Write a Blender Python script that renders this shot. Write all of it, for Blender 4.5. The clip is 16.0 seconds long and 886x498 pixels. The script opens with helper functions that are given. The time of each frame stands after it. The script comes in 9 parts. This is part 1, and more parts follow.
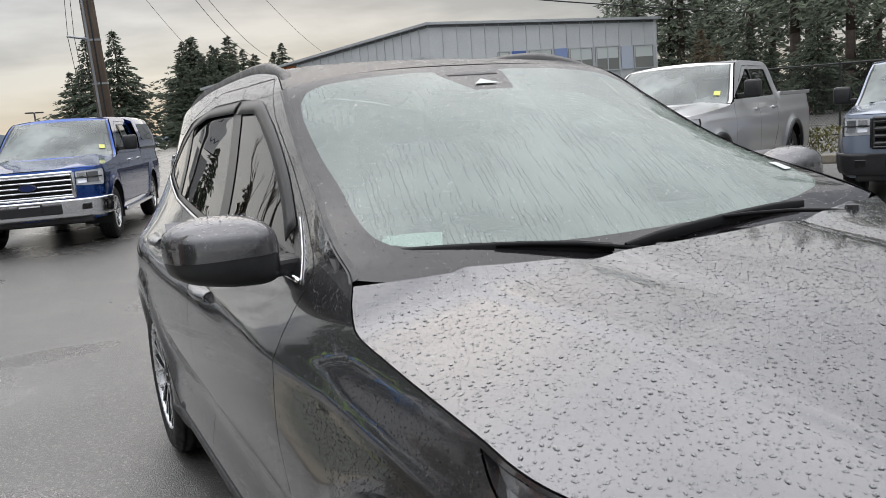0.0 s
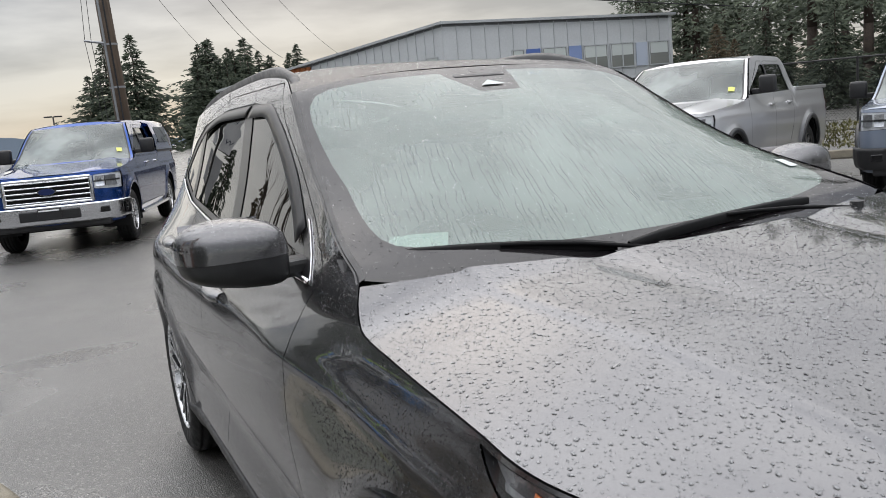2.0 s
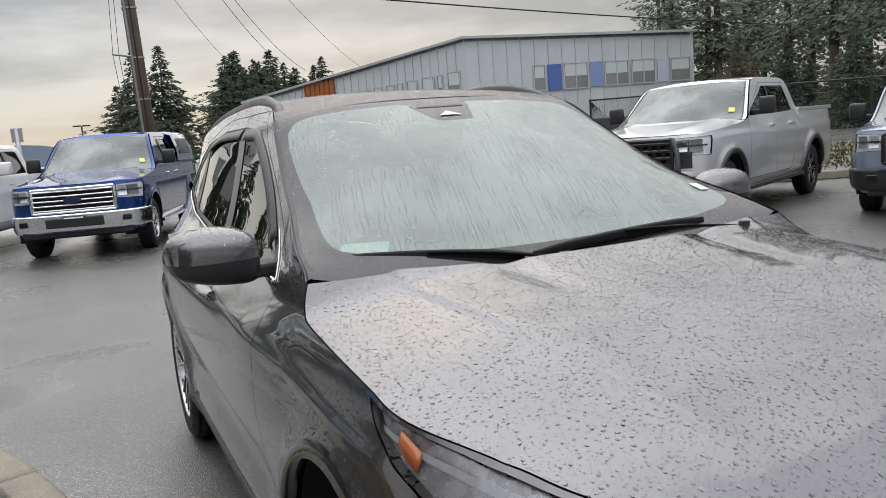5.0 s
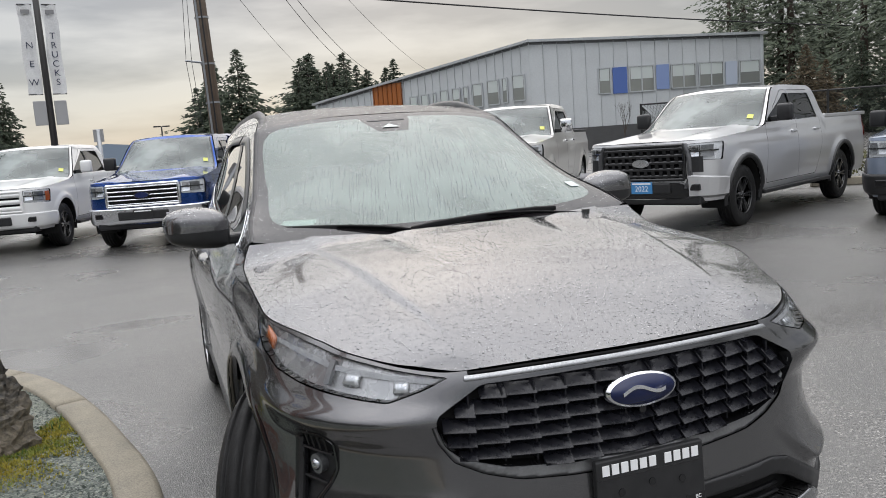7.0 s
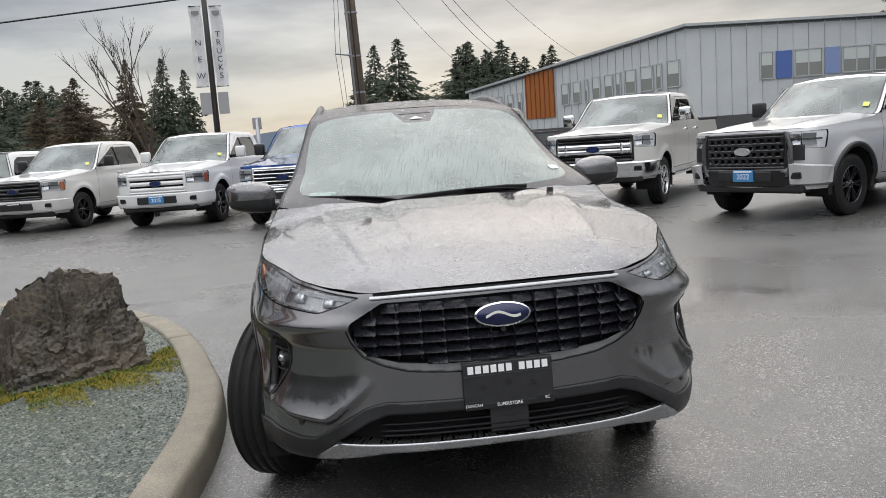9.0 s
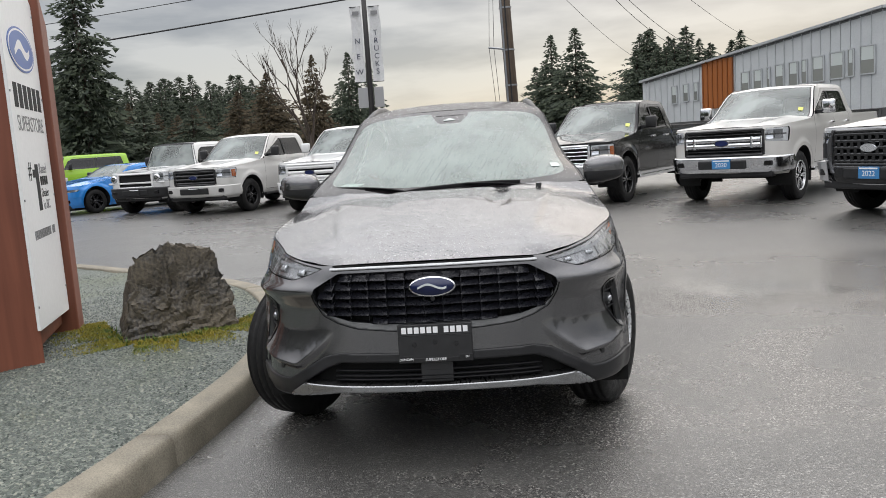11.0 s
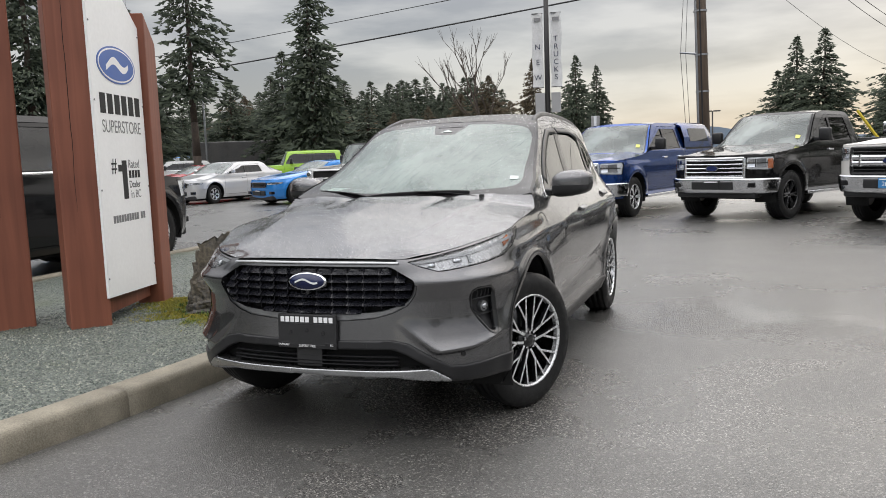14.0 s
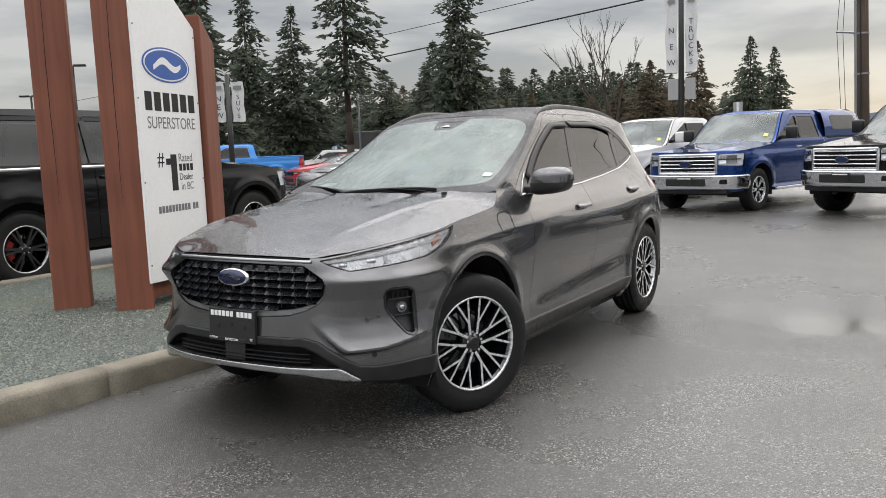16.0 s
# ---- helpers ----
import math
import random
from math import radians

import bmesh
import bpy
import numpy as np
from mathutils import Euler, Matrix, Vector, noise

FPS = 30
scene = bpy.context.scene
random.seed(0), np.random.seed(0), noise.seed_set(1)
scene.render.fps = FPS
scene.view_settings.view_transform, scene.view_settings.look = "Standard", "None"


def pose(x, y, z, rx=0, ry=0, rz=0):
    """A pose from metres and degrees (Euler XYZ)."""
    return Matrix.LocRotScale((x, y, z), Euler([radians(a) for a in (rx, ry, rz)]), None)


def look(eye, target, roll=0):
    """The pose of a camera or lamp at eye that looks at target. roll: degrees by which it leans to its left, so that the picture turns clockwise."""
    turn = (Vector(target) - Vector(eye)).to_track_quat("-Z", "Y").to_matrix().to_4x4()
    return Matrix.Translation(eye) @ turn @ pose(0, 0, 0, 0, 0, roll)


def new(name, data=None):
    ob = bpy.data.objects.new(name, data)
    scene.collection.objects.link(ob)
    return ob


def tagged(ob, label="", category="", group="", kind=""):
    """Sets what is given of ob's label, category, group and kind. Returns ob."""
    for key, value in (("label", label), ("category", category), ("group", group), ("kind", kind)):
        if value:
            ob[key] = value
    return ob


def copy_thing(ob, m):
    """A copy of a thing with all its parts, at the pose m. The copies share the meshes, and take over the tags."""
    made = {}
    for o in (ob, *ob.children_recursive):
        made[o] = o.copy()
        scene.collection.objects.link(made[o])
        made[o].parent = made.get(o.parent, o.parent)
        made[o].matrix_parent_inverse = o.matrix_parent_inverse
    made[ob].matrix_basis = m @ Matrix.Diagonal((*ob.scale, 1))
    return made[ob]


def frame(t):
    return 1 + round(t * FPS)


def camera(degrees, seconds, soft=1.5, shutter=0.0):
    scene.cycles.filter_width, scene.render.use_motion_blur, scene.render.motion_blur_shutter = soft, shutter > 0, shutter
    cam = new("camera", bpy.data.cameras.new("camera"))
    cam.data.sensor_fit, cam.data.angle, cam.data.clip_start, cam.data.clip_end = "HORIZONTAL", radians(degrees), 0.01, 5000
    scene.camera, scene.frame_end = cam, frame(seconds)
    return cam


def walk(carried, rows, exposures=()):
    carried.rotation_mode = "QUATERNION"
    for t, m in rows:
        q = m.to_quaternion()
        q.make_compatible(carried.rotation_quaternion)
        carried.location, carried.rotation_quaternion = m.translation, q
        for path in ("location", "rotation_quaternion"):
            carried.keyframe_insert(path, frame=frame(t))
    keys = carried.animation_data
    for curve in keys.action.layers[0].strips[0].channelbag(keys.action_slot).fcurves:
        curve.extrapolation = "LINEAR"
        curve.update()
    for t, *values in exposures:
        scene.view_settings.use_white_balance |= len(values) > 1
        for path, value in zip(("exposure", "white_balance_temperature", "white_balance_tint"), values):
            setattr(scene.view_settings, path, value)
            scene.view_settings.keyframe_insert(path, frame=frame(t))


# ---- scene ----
cam = camera(57.6, 16.0, 0.9)
PATH = [
    (0, (-1.325, -2.43, 1.435), (-0.41, -0.68, 1.117), -4.5),
    (0.5, (-1.325, -2.429, 1.431), (-0.417, -0.676, 1.114), -4.7),
    (1, (-1.319, -2.441, 1.437), (-0.423, -0.682, 1.119), -5.0),
    (1.5, (-1.317, -2.456, 1.438), (-0.432, -0.691, 1.12), -5.1),
    (2, (-1.317, -2.466, 1.44), (-0.438, -0.698, 1.123), -5.2),
    (2.5, (-1.32, -2.472, 1.442), (-0.446, -0.701, 1.126), -5.1),
    (3, (-1.329, -2.504, 1.451), (-0.461, -0.73, 1.138), -4.8),
    (3.5, (-1.309, -2.564, 1.46), (-0.448, -0.784, 1.159), -4.7),
    (4, (-1.284, -2.663, 1.468), (-0.432, -0.877, 1.177), -4.6),
    (4.5, (-1.28, -2.765, 1.469), (-0.436, -0.974, 1.187), -4.7),
    (5, (-1.292, -2.902, 1.467), (-0.456, -1.107, 1.185), -4.5),
    (5.2, (-1.3, -2.99, 1.466), (-0.471, -1.192, 1.187), -4.6),
    (7.3, (-1.029, -4.044, 1.45), (-0.397, -2.165, 1.183), -4.3),
    (7.5, (-0.968, -4.106, 1.45), (-0.371, -2.217, 1.182), -4.5),
    (8, (-0.819, -4.373, 1.423), (-0.313, -2.456, 1.159), -4.4),
    (8.5, (-0.72, -4.646, 1.425), (-0.315, -2.706, 1.158), -4.3),
    (9, (-0.598, -4.904, 1.406), (-0.295, -2.946, 1.137), -4.0),
    (11.3, (0.417, -5.733, 1.399), (0.238, -3.759, 1.136), -3.5),
    (11.5, (0.509, -5.815, 1.377), (0.3, -3.841, 1.132), -3.2),
    (12, (0.759, -5.831, 1.374), (0.441, -3.87, 1.139), -2.9),
    (12.5, (1.056, -5.815, 1.393), (0.638, -3.872, 1.166), -2.6),
    (13, (1.384, -5.839, 1.407), (0.878, -3.917, 1.181), -2.2),
    (13.5, (1.644, -5.744, 1.377), (1.053, -3.847, 1.15), -2.0),
    (14, (1.894, -5.615, 1.373), (1.222, -3.746, 1.143), -2.1),
    (14.5, (2.173, -5.472, 1.368), (1.409, -3.638, 1.136), -2.2),
    (15, (2.427, -5.353, 1.365), (1.569, -3.562, 1.129), -2.4),
    (15.5, (2.659, -5.195, 1.373), (1.71, -3.451, 1.133), -2.4),
    (16, (2.921, -5.051, 1.382), (1.882, -3.36, 1.137), -2.2),
]
walk(cam, [(t, look(eye, target, roll)) for t, eye, target, roll in PATH],
     [(0.0, 0.47, 6500, 10), (9.0, 0.52, 6550, 10), (12.5, 0.57, 6650, 10), (16.0, 0.62, 6700, 10)])

# ---- sky and light ----
SUN_AZ, SUN_EL = radians(20), radians(28)


def make_world():
    w = bpy.data.worlds.new("overcast_sky")
    scene.world = w
    w.use_nodes = True
    nt = w.node_tree
    nt.nodes.clear()
    out = nt.nodes.new("ShaderNodeOutputWorld")
    bg = nt.nodes.new("ShaderNodeBackground")
    geo = nt.nodes.new("ShaderNodeTexCoord")
    mp = nt.nodes.new("ShaderNodeMapping")
    mp.inputs["Scale"].default_value = (1.7, 1.7, 8.0)
    n1 = nt.nodes.new("ShaderNodeTexNoise")
    n1.inputs["Scale"].default_value = 2.3
    n1.inputs["Detail"].default_value = 7
    n1.inputs["Roughness"].default_value = 0.52
    ramp = nt.nodes.new("ShaderNodeValToRGB")
    r = ramp.color_ramp
    r.elements[0].position, r.elements[0].color = 0.38, (0.47, 0.472, 0.50, 1)
    r.elements[1].position, r.elements[1].color = 0.58, (0.885, 0.872, 0.862, 1)
    sky = nt.nodes.new("ShaderNodeTexSky")
    sky.sky_type, sky.sun_disc = "NISHITA", False
    sky.sun_elevation, sky.sun_rotation = SUN_EL, SUN_AZ
    mixs = nt.nodes.new("ShaderNodeMixRGB")
    mixs.inputs[0].default_value = 0.04
    sep = nt.nodes.new("ShaderNodeSeparateXYZ")
    hor = nt.nodes.new("ShaderNodeMapRange")
    hor.inputs[1].default_value, hor.inputs[2].default_value = 0.0, 0.13
    hor.inputs[3].default_value, hor.inputs[4].default_value = 0.34, 0.0
    warm = nt.nodes.new("ShaderNodeMixRGB")
    warm.inputs[2].default_value = (0.93, 0.885, 0.80, 1)
    L = nt.links.new
    L(geo.outputs["Generated"], mp.inputs[0])
    L(mp.outputs[0], n1.inputs["Vector"])
    L(n1.outputs["Fac"], ramp.inputs[0])
    L(geo.outputs["Generated"], sep.inputs[0])
    L(sep.outputs["Z"], hor.inputs[0])
    # the low break in the cloud lies over the road
    ax = nt.nodes.new("ShaderNodeMath")
    ax.operation = "ABSOLUTE"
    side = nt.nodes.new("ShaderNodeMapRange")
    side.inputs[1].default_value, side.inputs[2].default_value = 0.05, 0.45
    side.inputs[3].default_value, side.inputs[4].default_value = 1.0, 0.25
    both = nt.nodes.new("ShaderNodeMath")
    both.operation = "MULTIPLY"
    L(sep.outputs["X"], ax.inputs[0])
    L(ax.outputs[0], side.inputs[0])
    L(hor.outputs[0], both.inputs[0])
    L(side.outputs[0], both.inputs[1])
    ahead = nt.nodes.new("ShaderNodeMapRange")
    ahead.inputs[1].default_value, ahead.inputs[2].default_value = 0.2, 0.7
    third = nt.nodes.new("ShaderNodeMath")
    third.operation = "MULTIPLY"
    L(sep.outputs["Y"], ahead.inputs[0])
    L(both.outputs[0], third.inputs[0])
    L(ahead.outputs[0], third.inputs[1])
    L(third.outputs[0], warm.inputs[0])
    # the cloud is more even overhead
    even = nt.nodes.new("ShaderNodeMapRange")
    even.inputs[1].default_value, even.inputs[2].default_value = 0.26, 0.60
    even.inputs[3].default_value, even.inputs[4].default_value = 0.0, 0.58
    veil = nt.nodes.new("ShaderNodeMixRGB")
    veil.inputs[2].default_value = (0.745, 0.735, 0.73, 1)
    L(sep.outputs["Z"], even.inputs[0])
    L(even.outputs[0], veil.inputs[0])
    L(ramp.outputs[0], veil.inputs[1])
    L(veil.outputs[0], warm.inputs[1])
    L(warm.outputs[0], mixs.inputs[1])
    L(sky.outputs[0], mixs.inputs[2])
    # an overcast sky is brighter overhead than at the horizon
    zen = nt.nodes.new("ShaderNodeMapRange")
    zen.interpolation_type = "SMOOTHSTEP"
    zen.inputs[1].default_value, zen.inputs[2].default_value = 0.20, 0.95
    zen.inputs[3].default_value, zen.inputs[4].default_value = 0.385, 2.2
    L(sep.outputs["Z"], zen.inputs[0])
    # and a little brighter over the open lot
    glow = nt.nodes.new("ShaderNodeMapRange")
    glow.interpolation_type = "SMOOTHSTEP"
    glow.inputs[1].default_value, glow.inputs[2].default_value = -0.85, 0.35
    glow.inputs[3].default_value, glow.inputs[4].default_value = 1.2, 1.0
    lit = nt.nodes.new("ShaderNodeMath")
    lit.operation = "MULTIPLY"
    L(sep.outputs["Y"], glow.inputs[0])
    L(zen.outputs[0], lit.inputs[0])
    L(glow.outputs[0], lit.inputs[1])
    # heavier cloud to the east
    east = nt.nodes.new("ShaderNodeMapRange")
    east.interpolation_type = "SMOOTHSTEP"
    east.inputs[1].default_value, east.inputs[2].default_value = -0.05, 0.55
    east.inputs[3].default_value, east.inputs[4].default_value = 1.02, 0.88
    heavy = nt.nodes.new("ShaderNodeMath")
    heavy.operation = "MULTIPLY"
    L(sep.outputs["X"], east.inputs[0])
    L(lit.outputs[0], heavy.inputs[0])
    L(east.outputs[0], heavy.inputs[1])
    L(mixs.outputs[0], bg.inputs[0])
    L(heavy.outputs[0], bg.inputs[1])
    bg.inputs[1].default_value = 1.0
    L(bg.outputs[0], out.inputs[0])


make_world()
sun = bpy.data.lights.new("sun", "SUN")
sun.energy, sun.angle, sun.color = 0.6, radians(85), (1.0, 0.96, 0.9)
sun_ob = new("sun", sun)
sun_ob.matrix_world = look((20, 60, 40), (0, 0, 0))

import collections

# ---- materials ----
MATS = {}


def mat(name, color=(0.5, 0.5, 0.5), rough=0.5, metal=0.0, coat=0.0, spec=0.5):
    if name in MATS:
        return MATS[name]
    m = bpy.data.materials.new(name)
    m.use_nodes = True
    b = m.node_tree.nodes["Principled BSDF"]
    b.inputs["Base Color"].default_value = (*color, 1)
    b.inputs["Roughness"].default_value = rough
    b.inputs["Metallic"].default_value = metal
    b.inputs["Coat Weight"].default_value = coat
    b.inputs["Coat Roughness"].default_value = 0.04
    b.inputs["Specular IOR Level"].default_value = spec
    MATS[name] = m
    return m


def part(name, bm, material, parent=None, label="", smooth=False):
    me = bpy.data.meshes.new(name)
    bm.to_mesh(me)
    bm.free()
    me.materials.append(material)
    if smooth:
        for p in me.polygons:
            p.use_smooth = True
    ob = new(name, me)
    if parent:
        ob.parent = parent
    if label:
        tagged(ob, label)
    return ob


def empty(name, m, label, category, group="", kind=""):
    ob = new(name)
    ob.empty_display_size = 0.1
    ob.matrix_basis = m
    return tagged(ob, label, category, group, kind)


def box(bm, x0, x1, y0, y1, z0, z1, bevel=0.0):
    r = bmesh.ops.create_cube(bm, size=1, matrix=Matrix.LocRotScale(((x0 + x1) / 2, (y0 + y1) / 2, (z0 + z1) / 2), None, (x1 - x0, y1 - y0, z1 - z0)))
    if bevel:
        es = list({e for v in r["verts"] for e in v.link_edges})
        bmesh.ops.bevel(bm, geom=es, offset=bevel, segments=2, profile=0.5, affect="EDGES")
    return bm


def cyl(bm, p0, p1, r0, r1=None, n=16):
    p0, p1 = Vector(p0), Vector(p1)
    d = p1 - p0
    m = Matrix.Translation((p0 + p1) / 2) @ d.to_track_quat("Z", "Y").to_matrix().to_4x4()
    bmesh.ops.create_cone(bm, cap_ends=True, segments=n, radius1=r0, radius2=r0 if r1 is None else r1, depth=d.length, matrix=m)
    return bm


def nodes_of(m):
    return m.node_tree.nodes, m.node_tree.links, m.node_tree.nodes["Principled BSDF"]


def noisy(name, c0, c1, scale, rough0, rough1, bump=0.0, bscale=None, metal=0.0, coat=0.0, detail=6, spec=0.5, dist=0.02):
    """Two colours mixed by noise at two scales, with roughness and fine relief."""
    if name in MATS:
        return MATS[name]
    m = mat(name, c0, rough0, metal, coat, spec)
    N, L, b = nodes_of(m)
    tc = N.new("ShaderNodeTexCoord")
    n1 = N.new("ShaderNodeTexNoise")
    n1.inputs["Scale"].default_value, n1.inputs["Detail"].default_value = scale, detail
    n2 = N.new("ShaderNodeTexNoise")
    n2.inputs["Scale"].default_value, n2.inputs["Detail"].default_value = bscale or scale * 12, 4
    mixf = N.new("ShaderNodeMath")
    mixf.operation = "MULTIPLY_ADD"
    mixf.inputs[1].default_value, mixf.inputs[2].default_value = 0.5, 0.0
    add = N.new("ShaderNodeMath")
    add.operation = "MULTIPLY_ADD"
    add.inputs[1].default_value = 0.5
    ramp = N.new("ShaderNodeValToRGB")
    ramp.color_ramp.elements[0].position, ramp.color_ramp.elements[1].position = 0.36, 0.64
    ramp.color_ramp.elements[0].color, ramp.color_ramp.elements[1].color = (*c0, 1), (*c1, 1)
    rr = N.new("ShaderNodeMapRange")
    rr.inputs[1].default_value, rr.inputs[2].default_value = 0.35, 0.65
    rr.inputs[3].default_value, rr.inputs[4].default_value = rough0, rough1
    L.new(tc.outputs["Object"], n1.inputs["Vector"])
    L.new(tc.outputs["Object"], n2.inputs["Vector"])
    L.new(n2.outputs["Fac"], mixf.inputs[0])
    L.new(n1.outputs["Fac"], add.inputs[0])
    L.new(mixf.outputs[0], add.inputs[2])
    L.new(add.outputs[0], ramp.inputs[0])
    L.new(ramp.outputs[0], b.inputs["Base Color"])
    L.new(n1.outputs["Fac"], rr.inputs[0])
    L.new(rr.outputs[0], b.inputs["Roughness"])
    if bump:
        bp = N.new("ShaderNodeBump")
        bp.inputs["Strength"].default_value, bp.inputs["Distance"].default_value = bump, dist
        L.new(n2.outputs["Fac"], bp.inputs["Height"])
        L.new(bp.outputs[0], b.inputs["Normal"])
    return m


def car_paint(name, color, metal=0.5, rough=0.3, flake=0.25, wet=0.0):
    """Metallic paint under clear lacquer, with faint flakes, road film and (wet) fine beads of water."""
    if name in MATS:
        return MATS[name]
    m = mat(name, color, rough, metal, 1.0)
    N, L, b = nodes_of(m)
    b.inputs["Coat IOR"].default_value = 1.62
    b.inputs["Specular Tint"].default_value = (0.53, 0.53, 0.54, 1)
    tc = N.new("ShaderNodeTexCoord")
    n = N.new("ShaderNodeTexNoise")
    n.inputs["Scale"].default_value = 900
    hs = N.new("ShaderNodeHueSaturation")
    hs.inputs["Color"].default_value = (*color, 1)
    mr = N.new("ShaderNodeMapRange")
    mr.inputs[3].default_value, mr.inputs[4].default_value = 1 - flake, 1 + flake
    L.new(tc.outputs["Object"], n.inputs["Vector"])
    L.new(n.outputs["Fac"], mr.inputs[0])
    L.new(mr.outputs[0], hs.inputs["Value"])
    L.new(hs.outputs[0], b.inputs["Base Color"])
    film = N.new("ShaderNodeTexNoise")
    film.inputs["Scale"].default_value, film.inputs["Detail"].default_value = 2.2, 6
    fr = N.new("ShaderNodeMapRange")
    fr.inputs[1].default_value, fr.inputs[2].default_value = 0.35, 0.7
    fr.inputs[3].default_value, fr.inputs[4].default_value = 0.02, 0.09
    L.new(tc.outputs["Object"], film.inputs["Vector"])
    L.new(film.outputs["Fac"], fr.inputs[0])
    L.new(fr.outputs[0], b.inputs["Coat Roughness"])
    if wet:
        v = N.new("ShaderNodeTexVoronoi")
        v.inputs["Scale"].default_value = 210
        v.inputs["Randomness"].default_value = 1.0
        vr = N.new("ShaderNodeMapRange")
        vr.inputs[1].default_value, vr.inputs[2].default_value = 0.10, 0.26
        vr.inputs[3].default_value, vr.inputs[4].default_value = 1.0, 0.0
        bp = N.new("ShaderNodeBump")
        bp.inputs["Strength"].default_value, bp.inputs["Distance"].default_value = wet, 0.0016
        L.new(tc.outputs["Object"], v.inputs["Vector"])
        L.new(v.outputs["Distance"], vr.inputs[0])
        L.new(vr.outputs[0], bp.inputs["Height"])
        L.new(bp.outputs[0], b.inputs["Coat Normal"])
    return m


def glass(name, color=(0.9, 0.95, 0.93), rough=0.0, ior=1.45, film=0.0, film_col=(0.6, 0.66, 0.63)):
    """Clear pane; film: share of milky condensation on it."""
    if name in MATS:
        return MATS[name]
    m = mat(name, color, rough)
    N, L, b = nodes_of(m)
    out = N["Material Output"]
    gl = N.new("ShaderNodeBsdfGlossy")
    gl.inputs["Roughness"].default_value = 0.0
    tr = N.new("ShaderNodeBsdfTransparent")
    tr.inputs["Color"].default_value = (*color, 1)
    # gloss rises towards grazing angles, the same from both sides of the pane
    fz = N.new("ShaderNodeLayerWeight")
    fz.inputs["Blend"].default_value = 0.5
    pw = N.new("ShaderNodeMath")
    pw.operation = "POWER"
    pw.inputs[1].default_value = 5.0
    sc = N.new("ShaderNodeMath")
    sc.operation = "MULTIPLY_ADD"
    f0 = ((ior - 1) / (ior + 1)) ** 2 * 1.6
    sc.inputs[1].default_value, sc.inputs[2].default_value = 1 - f0, f0
    mx = N.new("ShaderNodeMixShader")
    L.new(fz.outputs["Facing"], pw.inputs[0])
    L.new(pw.outputs[0], sc.inputs[0])
    L.new(sc.outputs[0], mx.inputs[0])
    if film:
        df = N.new("ShaderNodeBsdfDiffuse")
        df.inputs["Color"].default_value = (*film_col, 1)
        m2 = N.new("ShaderNodeMixShader")
        m2.inputs[0].default_value = film
        L.new(tr.outputs[0], m2.inputs[1])
        L.new(df.outputs[0], m2.inputs[2])
        L.new(m2.outputs[0], mx.inputs[1])
    else:
        L.new(tr.outputs[0], mx.inputs[1])
    L.new(gl.outputs[0], mx.inputs[2])
    L.new(mx.outputs[0], out.inputs["Surface"])
    return m


